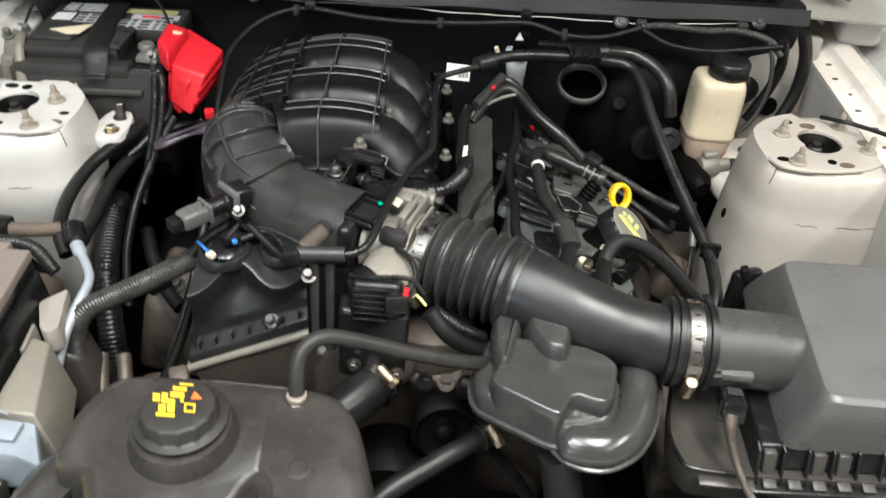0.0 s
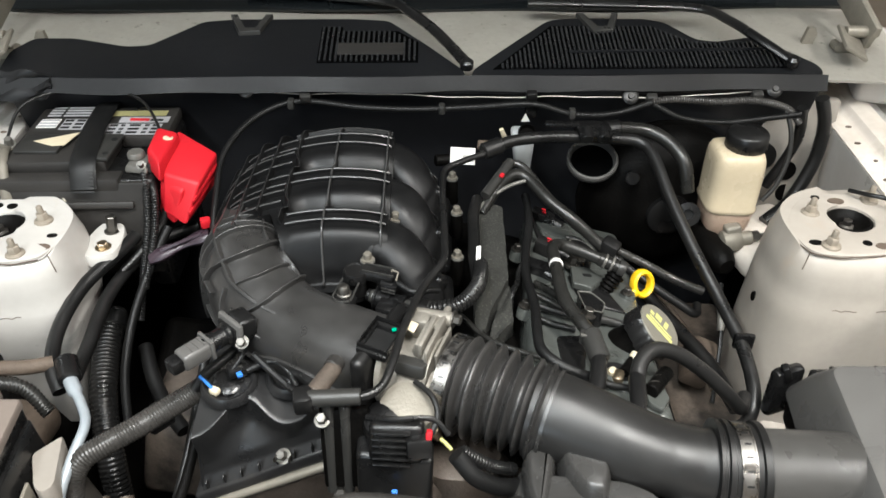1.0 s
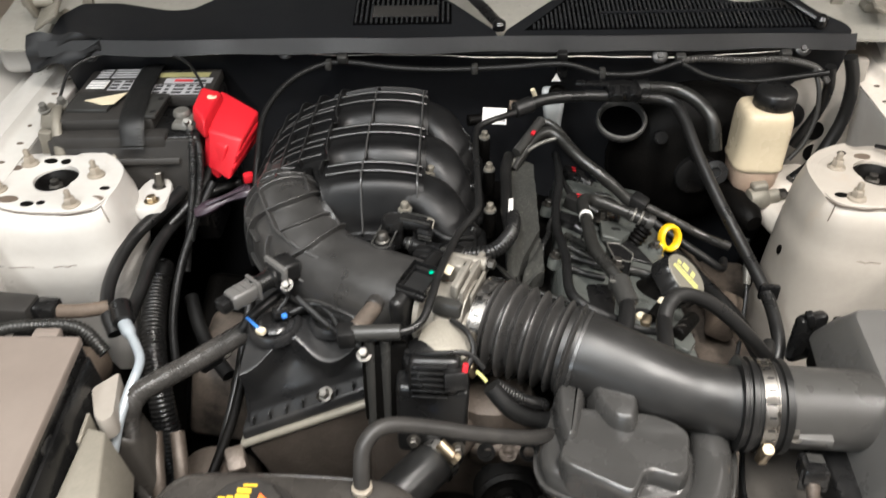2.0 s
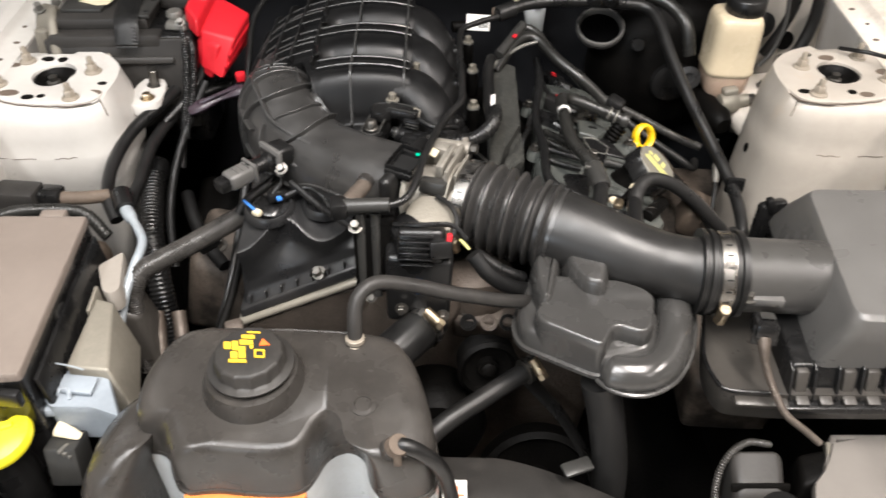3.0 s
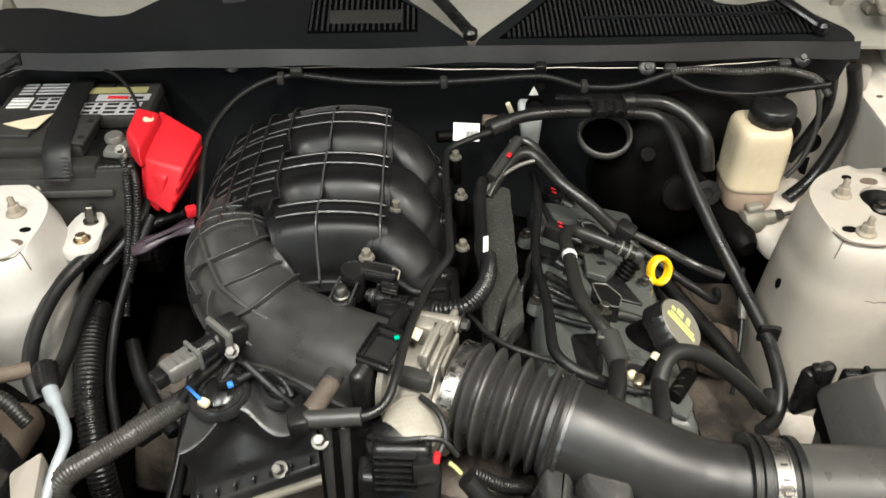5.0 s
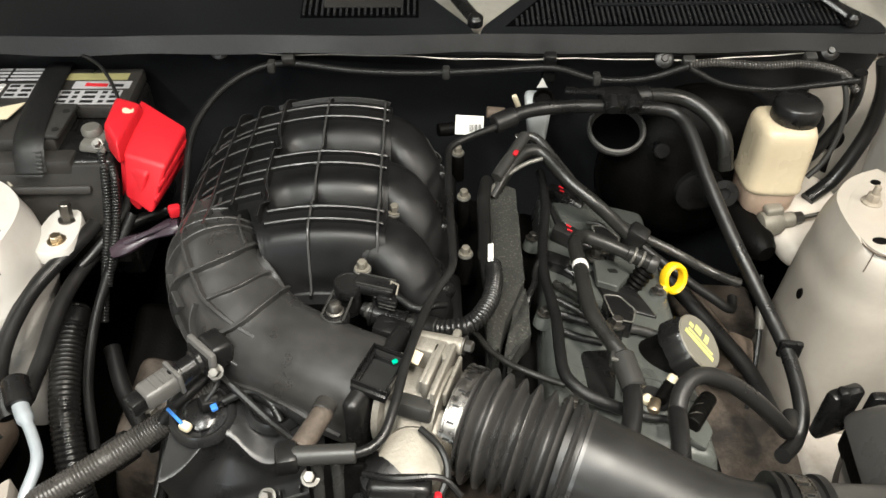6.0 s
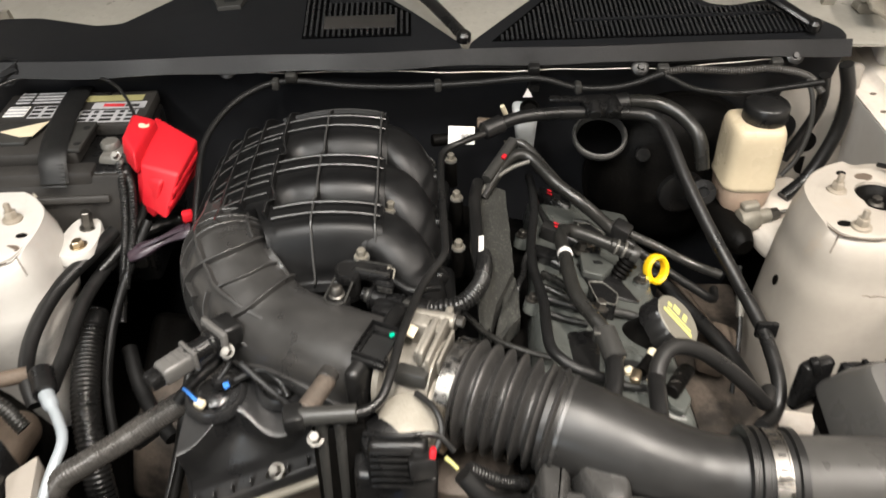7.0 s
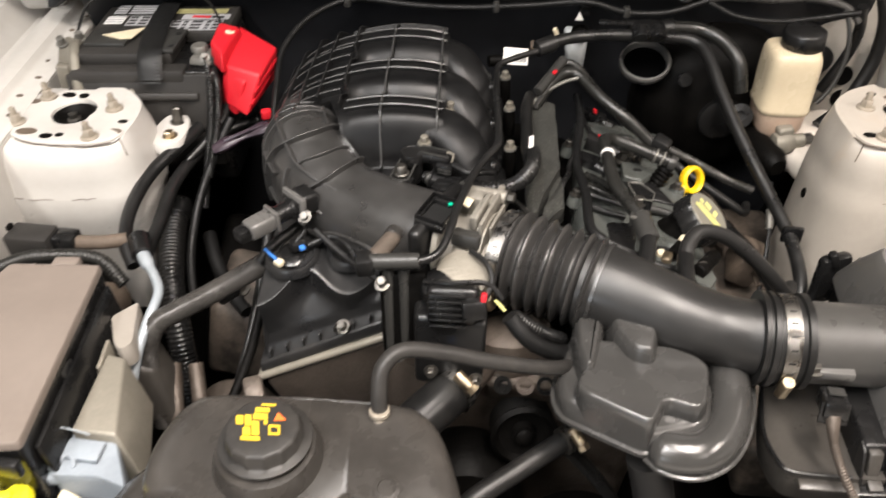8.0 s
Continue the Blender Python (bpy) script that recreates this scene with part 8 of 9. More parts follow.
# ---- bulkhead side: reservoir, booster, hoses ----
def brake_reservoir():
    r = thing("brake_fluid_reservoir", (0.45, 1.10, 0.74), "yellowed translucent brake fluid reservoir with black cap", "fluid reservoir")
    out = fillet([(0.412, 1.066), (0.483, 1.061), (0.490, 1.136), (0.412, 1.140)], 0.020)
    body = part("upper_tank", loft(B(), out, [(0.808, 0.99), (0.811, 1.035), (0.816, 1.035), (0.819, 1.0), (0.860, 1.01), (0.884, 1.0), (0.894, 0.965), (0.900, 0.90), (0.9025, 0.80)], 0), MILKY, r, "milky yellowed plastic", sharp=50)
    part("lower_tank", loft(B(), out, [(0.768, 0.74), (0.782, 0.90), (0.808, 0.97)], 0), FLUID, r, "reddish stained lower half")
    bm = B()
    n, c, rows = 72, V((0.4585, 1.102, 0.902)), []
    for h, q in ((0, 0.0285), (0.002, 0.030), (0.022, 0.0295), (0.0255, 0.027), (0.026, 0.010)):
        rows.append([bm.verts.new(c + V((math.cos(2 * math.pi * i / n) * (q - 0.0008 * (i % 2)), math.sin(2 * math.pi * i / n) * (q - 0.0008 * (i % 2)), h))) for i in range(n)])
    for p, q in zip(rows, rows[1:]):
        for i in range(n):
            bm.faces.new((p[i], p[(i + 1) % n], q[(i + 1) % n], q[i]))
    bm.faces.new(rows[0][::-1])
    bm.faces.new(rows[-1])
    part("cap", bm, PLASTIC, r, "black ribbed screw cap", sharp=60)
    m = thing("master_cylinder", (0.45, 1.06, 0.70), "cast aluminium brake master cylinder with pipes", "master cylinder")
    part("casting", lathe(B(), (0.415, 1.10, 0.752), (0.25, -1, 0), [(0.020, 0), (0.022, 0.01), (0.022, 0.07), (0.016, 0.085), (0.012, 0.09)], 24), DARK, m)
    bm = lathe(B(), (0.436, 1.056, 0.766), (1, 0.1, 0.12), [(0.010, 0), (0.016, 0.003), (0.0175, 0.012), (0.0175, 0.024), (0.014, 0.030), (0.0105, 0.031), (0.0105, 0.046), (0.008, 0.048)], 24)
    box(bm, (0.452, 1.062, 0.784), (0.024, 0.020, 0.020), (0, -10, 4), 0.005, 3)
    part("sensor", bm, OLIVEALU, m, "dull pale metal end with a union")
    part("nut", lathe(B(), (0.484, 1.061, 0.772), (1, 0.1, 0.12), [(0.0085, 0), (0.0085, 0.009), (0.007, 0.011)], 6), BOLT, m, sharp=25)
    part("pipe", sweep(B(), [(0.494, 1.062, 0.773), (0.520, 1.065, 0.777), (0.548, 1.070, 0.780)], 0.0030, n=10), BOLT, m)
    part("ear", lathe(B(), (0.388, 1.082, 0.80), (-0.2, -0.8, 0.4), [(0.018, 0), (0.018, 0.008), (0.008, 0.009), (0.008, 0.002)], 20), PLASTIC, m)
    b = thing("brake_booster", (0.40, 1.16, 0.66), "round black brake booster on the bulkhead", "brake booster")
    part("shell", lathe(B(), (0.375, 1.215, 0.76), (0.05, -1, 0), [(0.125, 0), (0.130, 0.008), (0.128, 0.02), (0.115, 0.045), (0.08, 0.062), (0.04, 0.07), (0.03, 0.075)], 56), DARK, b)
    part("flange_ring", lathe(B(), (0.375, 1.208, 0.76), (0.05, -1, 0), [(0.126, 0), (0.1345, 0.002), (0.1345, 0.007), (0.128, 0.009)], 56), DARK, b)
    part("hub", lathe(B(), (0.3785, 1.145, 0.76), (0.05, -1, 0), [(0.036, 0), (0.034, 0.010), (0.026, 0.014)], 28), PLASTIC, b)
    part("check_valve", rod(B(), (0.318, 1.165, 0.820), (0.312, 1.135, 0.830), 0.011), PLASTIC, b, "black vacuum check valve")
    ring = thing("bulkhead_ring", (0.262, 1.205, 0.80), "grey rubber ring round a dark bulkhead opening", "grommet")
    c, w = V((0.252, 1.160, 0.850)), V((-0.05, -0.42, 0.92))
    part("ring", lathe(B(), c - w.normalized() * 0.03, w, [(0.030, 0.016), (0.0365, 0.018), (0.0395, 0.026), (0.0400, 0.030), (0.0385, 0.0335), (0.0355, 0.0340), (0.0335, 0.031), (0.0328, 0.022), (0.002, 0.019)], 44), AIRBOX, ring)
    # flat black disc; the opening's darkness is in its colour
    part("opening", lathe(B(), c - w.normalized() * 0.009, w, [(0.0325, 0), (0.0325, 0.002)], 30), OPENING_SHADE, ring)
    f = thing("bulkhead_bottle", (0.135, 1.17, 0.80), "small white plastic bottle with black plug on the bulkhead", "bottle")
    part("bottle", hull(B(), [(0.134, 1.155, 0.826), (0.156, 1.152, 0.826), (0.158, 1.180, 0.83), (0.134, 1.185, 0.83)], [(0.124, 1.152, 0.895), (0.160, 1.147, 0.895), (0.162, 1.180, 0.90), (0.124, 1.185, 0.90)], 0.008), CLEARWHITE, f)
    part("plug", lathe(B(), (0.148, 1.158, 0.893), (0, -0.4, 1), [(0.014, 0), (0.014, 0.010), (0.011, 0.012), (0.010, 0.006)], 24), DARK, f)
    part("strip", box(B(), (0.114, 1.158, 0.892), (0.007, 0.006, 0.034), (20, -20, 0), 0.002), CREAM, f)
    c2 = thing("loom_clip", (0.15, 1.16, 0.92), "black loom clip with a white mark on the bulkhead", "clip")
    part("clip", box(B(), (0.152, 1.160, 0.936), (0.018, 0.014, 0.026), (10, 0, 0), 0.004), PLASTIC, c2)
    bm = B()
    q = [bm.verts.new(p) for p in ((0.136, 1.146, 0.922), (0.150, 1.146, 0.922), (0.143, 1.150, 0.934))]
    bm.faces.new(q)
    bmesh.ops.solidify(bm, geom=bm.faces[:], thickness=0.002)
    part("arrow", bm, WHITE, c2, "white triangular mark")
    lb = thing("hanging_label", (0.05, 1.15, 0.85), "white barcode label behind the intake manifold", "label")
    paper = part("paper", box(B(), (0.052, 1.155, 0.860), (0.038, 0.003, 0.026), (-40, 4, 0), 0.0005), WHITE, lb)
    o, up, out = V((0.052, 1.155, 0.860)), V((0, 0.643, 0.766)), V((0, -0.766, 0.643))
    for k in range(9):
        part("barcode_bar", box(B(), o + V((0.000 + 0.0019 * k, 0, 0)) - up * 0.004 + out * 0.0018, (0.0012 if k % 3 else 0.0007, 0.0006, 0.010), (-40, 0, 0), 0), INK, paper)
    for k in range(2):
        part("print_bar", box(B(), o + V((0.002, 0, 0)) + up * (0.0085 - 0.004 * k) + out * 0.0018, (0.018 - 0.006 * k, 0.0006, 0.0014), (-40, 0, 0), 0), GREYPRINT, paper)
    part("holder", rod(B(), (0.075, 1.168, 0.872), (0.100, 1.168, 0.870), 0.008), BROWN, lb)
    part("holder_tube", rod(B(), (0.010, 1.156, 0.852), (0.040, 1.164, 0.850), 0.009), DARK, lb)


brake_reservoir()

HEATER = hose("heater_hose", [(0.078, 1.085, 0.906), (0.120, 1.105, 0.912), (0.170, 1.113, 0.914), (0.222, 1.116, 0.912), (0.275, 1.118, 0.908), (0.310, 1.112, 0.904), (0.325, 1.085, 0.892), (0.338, 1.030, 0.862), (0.358, 0.965, 0.826), (0.382, 0.895, 0.790), (0.398, 0.830, 0.765), (0.398, 0.770, 0.745), (0.385, 0.74, 0.73), (0.36, 0.715, 0.74)], 0.0086, RUBBER, "long black rubber hose across to the strut tower", n=18)
RETURN = hose("heater_hose", [(0.225, 1.135, 0.908), (0.270, 1.142, 0.912), (0.320, 1.140, 0.910), (0.352, 1.122, 0.900), (0.372, 1.095, 0.88), (0.38, 1.08, 0.84)], 0.0100, HOSE, "black rubber hose at the bulkhead", n=18)
part("hose_clip", box(B(), (0.4005, 0.835, 0.769), (0.026, 0.008, 0.025), (0, 0, -10), 0.004), PLASTIC, HEATER, "black plastic hose clip")
part("end_sleeve", rod(B(), (0.078, 1.085, 0.906), (0.104, 1.098, 0.910), 0.0125), PLASTIC, HEATER, "black plastic end sleeve")
part("end_sleeve", rod(B(), (0.225, 1.135, 0.908), (0.246, 1.138, 0.910), 0.0135), PLASTIC, RETURN)


def hose_tee():
    t = thing("hose_connector", (0.24, 1.12, 0.89), "black plastic twin hose connector", "hose connector")
    bm = box(B(), (0.240, 1.125, 0.918), (0.050, 0.040, 0.016), (0, 0, 4), 0.004)
    box(bm, (0.195, 1.132, 0.925), (0.05, 0.012, 0.006), (0, 0, -4), 0.002)
    part("body", bm, PLASTIC, t)
    for x in (0.228, 0.252):
        part("barrel", rod(B(), (x, 1.100, 0.916), (x, 1.118, 0.924), 0.009), PLASTIC, t)
    part("collar", rod(B(), (0.262, 1.140, 0.911), (0.282, 1.142, 0.912), 0.014), RUBBER, t)


hose_tee()
hose("breather_hose", [(0.220, 0.680, 0.848), (0.228, 0.705, 0.858), (0.245, 0.722, 0.862), (0.275, 0.728, 0.850), (0.310, 0.728, 0.822), (0.345, 0.728, 0.785), (0.368, 0.735, 0.755), (0.385, 0.765, 0.742)], 0.0086, DUCTING, "grey rubber breather hose arching over the cam cover", n=16)
hose("vapour_hose", [(0.240, 0.928, 0.8235), (0.218, 0.937, 0.830), (0.195, 0.945, 0.836), (0.173, 0.946, 0.843), (0.160, 0.918, 0.856), (0.157, 0.868, 0.868), (0.157, 0.800, 0.873), (0.170, 0.766, 0.868), (0.183, 0.742, 0.862), (0.186, 0.718, 0.858)], 0.0080, HOSE, "black elbowed vapour hose over the cam cover", n=16)


def vapour_fittings():
    f = thing("hose_fitting", (0.245, 0.87, 0.78), "black quick-connect elbow with ribbed boot", "hose fitting")
    part("elbow", rod(B(), (0.226, 0.934, 0.828), (0.252, 0.924, 0.820), 0.0092, n=20), HOSE, f)
    for x, y, z in ((0.232, 0.9315, 0.8262), (0.241, 0.928, 0.8235)):
        part("ring", lathe(B(), (x, y, z), (0.026, -0.010, -0.008), [(0.0090, 0), (0.0106, 0.0008), (0.0106, 0.003), (0.0090, 0.004)], 20), LIP, f, "worn bright ring")
    part("end_cap", lathe(B(), (0.251, 0.9245, 0.8205), (0.026, -0.010, -0.008), [(0.0105, 0), (0.0110, 0.002), (0.0110, 0.008), (0.0098, 0.010), (0.004, 0.0105)], 20), GREYPLASTIC, f)
    w = V((-0.55, -0.30, -0.75))
    part("ribbed_boot", turned(B(), (0.250, 0.924, 0.810), w, [(0.009, 0), (0.0125, 0.001), (0.0125, 0.005), (0.0098, 0.007), (0.0118, 0.010), (0.0096, 0.013), (0.0116, 0.016), (0.0094, 0.019), (0.0112, 0.022), (0.0090, 0.025), (0.0108, 0.028), (0.0088, 0.034)], 24), DARK, f)
    g = thing("hose_fitting", (0.174, 0.71, 0.84), "grey quick-connect hose fitting", "hose fitting")
    part("barrel", rod(B(), (0.1800, 0.748, 0.864), (0.1865, 0.712, 0.857), 0.0118, n=24, bev=0.002), GREYPLASTIC, g)
    part("latch", box(B(), (0.172, 0.744, 0.862), (0.008, 0.010, 0.016), (0, 0, -14), 0.002), GREYPLASTIC, g)
    part("latch_spring", box(B(), (0.1745, 0.737, 0.869), (0.014, 0.003, 0.004), (0, 0, -14), 0.001), LIP, g, "bright latch spring")
    part("white_band", rod(B(), (0.1575, 0.872, 0.8675), (0.1573, 0.864, 0.8690), 0.0086), WHITE, g, "white painted band")


vapour_fittings()
hose("fuel_line", [(0.072, 1.010, 0.850), (0.095, 1.045, 0.868), (0.118, 1.070, 0.876), (0.140, 1.070, 0.872), (0.170, 1.035, 0.855), (0.205, 1.008, 0.837), (0.235, 0.995, 0.812), (0.250, 0.988, 0.800)], 0.0084, HOSE, "black fuel line bending over the injectors", n=14)
hose("fuel_line", [(0.108, 1.105, 0.872), (0.135, 1.105, 0.872), (0.165, 1.066, 0.852), (0.205, 1.028, 0.822), (0.250, 1.006, 0.800), (0.300, 0.99, 0.780), (0.350, 0.975, 0.758), (0.390, 0.965, 0.745)], 0.0062, SLICK, "long black fuel line running towards the strut tower", n=14)
hose("fuel_pipe", [(0.0656, 1.0039, 0.8580), (0.0793, 1.0231, 0.8620), (0.0972, 1.0369, 0.8680), (0.1166, 1.0485, 0.8730), (0.1371, 1.0534, 0.8770)], 0.0028, LIP, "thin bright metal fuel pipe", "pipe", n=10)
hose("fuel_line", [(0.250, 0.995, 0.795), (0.300, 0.970, 0.765), (0.350, 0.945, 0.740), (0.375, 0.94, 0.725), (0.385, 0.965, 0.72)], 0.006, RUBBER, "black fuel line hooked at its end", n=14)


hose("brake_line", [(0.300, 1.03, 0.72), (0.330, 0.985, 0.705), (0.360, 0.930, 0.695), (0.385, 0.870, 0.690), (0.400, 0.80, 0.680)], 0.010, RUBBER, "black line low beside the frame rail", "pipe")
hose("brake_line", [(0.345, 1.05, 0.69), (0.365, 0.99, 0.68), (0.385, 0.93, 0.67), (0.392, 0.86, 0.655)], 0.0055, BROWN, "thin grimy brown line low beside the frame rail", "pipe")


def ground_lead():
    g = thing("ground_lead", (0.40, 0.92, 0.66), "thin ground lead with a metal crimp beside the rail", "wire")
    part("crimp", rod(B(), (0.408, 0.935, 0.735), (0.406, 0.915, 0.715), 0.0055), LIP, g, "dull metal crimp")
    part("wire", sweep(B(), [(0.412, 0.965, 0.760), (0.409, 0.945, 0.742), (0.406, 0.912, 0.712), (0.398, 0.88, 0.68), (0.39, 0.85, 0.64)], 0.0032, n=8), RUBBER, g)
    part("bracket", box(B(), (0.385, 0.915, 0.655), (0.040, 0.060, 0.05), (10, 20, -10), 0.008), BROWN, g, "grimy brown bracket")


ground_lead()


def fuel_clips():
    c = thing("fuel_line_clip", (0.105, 1.035, 0.86), "black fuel line coupling with red clip", "clip")
    part("coupling", rod(B(), (0.078, 1.022, 0.872), (0.118, 1.085, 0.890), 0.0072), GREYPLASTIC, c)
    part("clip", box(B(), (0.103, 1.050, 0.888), (0.006, 0.008, 0.004), (10, 0, -30), 0.0015), RED, c, "red retaining clip")
    d = thing("line_clamp", (0.252, 0.985, 0.78), "black double line clamp", "clip")
    part("clamp", box(B(), (0.252, 0.990, 0.803), (0.026, 0.024, 0.030), (0, 20, -30), 0.005), PLASTIC, d)


fuel_clips()


def sound_foam():
    f = thing("foam_strip", (0.09, 0.93, 0.79), "speckled grey foam strip between manifold and cam cover", "foam strip")
    def right_edge(y):
        if y > 0.87:
            return 0.100 + 0.004 * (y - 0.87) / 0.16
        return 0.100 - 0.026 * (0.87 - y) / 0.06 if y > 0.81 else 0.074 - 0.010 * (0.81 - y) / 0.045

    def block(u, v):
        y = 1.032 - 0.267 * v + 0.004 * math.sin(9 * u) * (v > 0.97)
        x0, x1 = 0.063 - 0.010 * v, right_edge(y) + 0.0004 * math.sin(37 * v) * math.sin(11 * v)
        return (x0 + (x1 - x0) * u, y, 0.846 + 0.005 * math.sin(math.pi * u) + 0.0016 * math.sin(17 * v + 3 * u) + 0.010 * max(0, v - 0.75))
    part("foam", thick_sheet(B(), block, 10, 60, 0.035), FOAM, f)

    def flap(u, v):
        y = 0.872 - 0.112 * v + 0.003 * math.sin(14 * u) * v
        x0 = 0.094 - 0.026 * v
        x1 = 0.1025 - 0.002 * v if v < 0.65 else 0.1012 - 0.026 * (v - 0.65) / 0.35
        return (x0 + (x1 - x0) * u, y, 0.834 + 0.004 * v + 0.003 * math.sin(11 * v + 5 * u))
    part("torn_flap", thick_sheet(B(), flap, 8, 30, 0.022), FOAM, f, "torn loose end of the foam")
    part("paint_spot", box(B(), (0.062, 0.878, 0.880), (0.006, 0.028, 0.0015), (0, -15, -4), 0.0005), WHITE, f, "small white paint spot")

sound_foam()
hose("vacuum_tube", [(0.086, 1.085, 0.905), (0.050, 1.062, 0.905), (0.026, 1.045, 0.903), (0.020, 1.020, 0.902), (0.019, 0.940, 0.908), (0.020, 0.850, 0.914), (0.018, 0.815, 0.916), (0.005, 0.788, 0.916), (-0.004, 0.767, 0.917), (-0.013, 0.735, 0.921), (-0.024, 0.692, 0.923), (-0.033, 0.648, 0.920), (-0.042, 0.622, 0.914), (-0.058, 0.610, 0.912), (-0.085, 0.607, 0.912), (-0.112, 0.607, 0.912)], 0.0043, RUBBER, "slim black vacuum tube across the throttle", "tube", n=12)


def vacuum_end():
    v = thing("vacuum_tee", (-0.105, 0.61, 0.88), "black vacuum tee with a short brown elbow", "tube fitting")
    part("sleeve", rod(B(), (-0.112, 0.607, 0.912), (-0.062, 0.609, 0.912), 0.0082), GREYPLASTIC, v)
    part("socket", box(B(), (-0.116, 0.607, 0.910), (0.018, 0.022, 0.020), (0, 0, 10), 0.004), PLASTIC, v)
    part("elbow", rod(B(), (-0.108, 0.615, 0.908), (-0.092, 0.655, 0.905), 0.0095, 0.009), RAILGRIME, v, "brown-grey elbow")
    part("elbow_tip", rod(B(), (-0.0945, 0.652, 0.906), (-0.090, 0.664, 0.905), 0.0094), DUSTY, v)
    b = thing("front_bracket", (-0.09, 0.60, 0.78), "black upright twin-bar bracket in front of the cam cover", "bracket")
    for x in (-0.094, -0.078):
        part("bar", rod(B(), (x, 0.612, 0.900), (x - 0.002, 0.598, 0.790), 0.006), GREYPLASTIC, b)
    part("plate", box(B(), (-0.080, 0.606, 0.845), (0.048, 0.010, 0.10), (-8, 0, 0), 0.004), DARK, b)
    hex_bolt("bolt", (-0.100, 0.606, 0.884), (0, -0.6, 1), 0.0052, b, high=0.010)
    hex_bolt("bolt", (-0.088, 0.596, 0.790), (0, -0.8, 0.6), 0.0052, b, high=0.008)
    s = thing("control_bracket", (-0.04, 0.58, 0.76), "black wiring bracket below the throttle", "bracket")
    part("plate", hull(B(), [(-0.07, 0.575, 0.770), (0.000, 0.570, 0.770), (0.005, 0.60, 0.78), (-0.07, 0.61, 0.78)], [(-0.068, 0.582, 0.862), (0.006, 0.575, 0.858), (0.006, 0.605, 0.862), (-0.068, 0.612, 0.865)], 0.006), PLASTIC, s)
    part("dot", box(B(), (-0.032, 0.566, 0.826), (0.006, 0.004, 0.006), bev=0.001), BLUE, s, "small blue tab")
    for p in ((-0.052, 0.571, 0.795), (-0.006, 0.565, 0.79)):
        hex_bolt("screw", p, (0, -1, 0.2), 0.005, s)
    w = thing("throttle_wires", (0.03, 0.56, 0.80), "taped throttle wires with yellow and green strands", "wiring")
    part("yellow_strand", sweep(B(), [(0.012, 0.574, 0.893), (0.017, 0.572, 0.889), (0.022, 0.569, 0.884)], 0.0017, n=8), PRINT_PALE, w, "yellow-green strand")
    part("taped_run", sweep(B(), [(0.026, 0.568, 0.878), (0.045, 0.560, 0.855), (0.070, 0.568, 0.830), (0.098, 0.590, 0.805), (0.12, 0.61, 0.79)], 0.0085, n=10), TAPE, w)
    part("sleeve", sweep(B(), [(0.032, 0.585, 0.862), (0.060, 0.590, 0.835), (0.085, 0.605, 0.81)], ridged(0.007, 0.001, 0.004), n=10, step=0.001), LOOM, w)


vacuum_end()


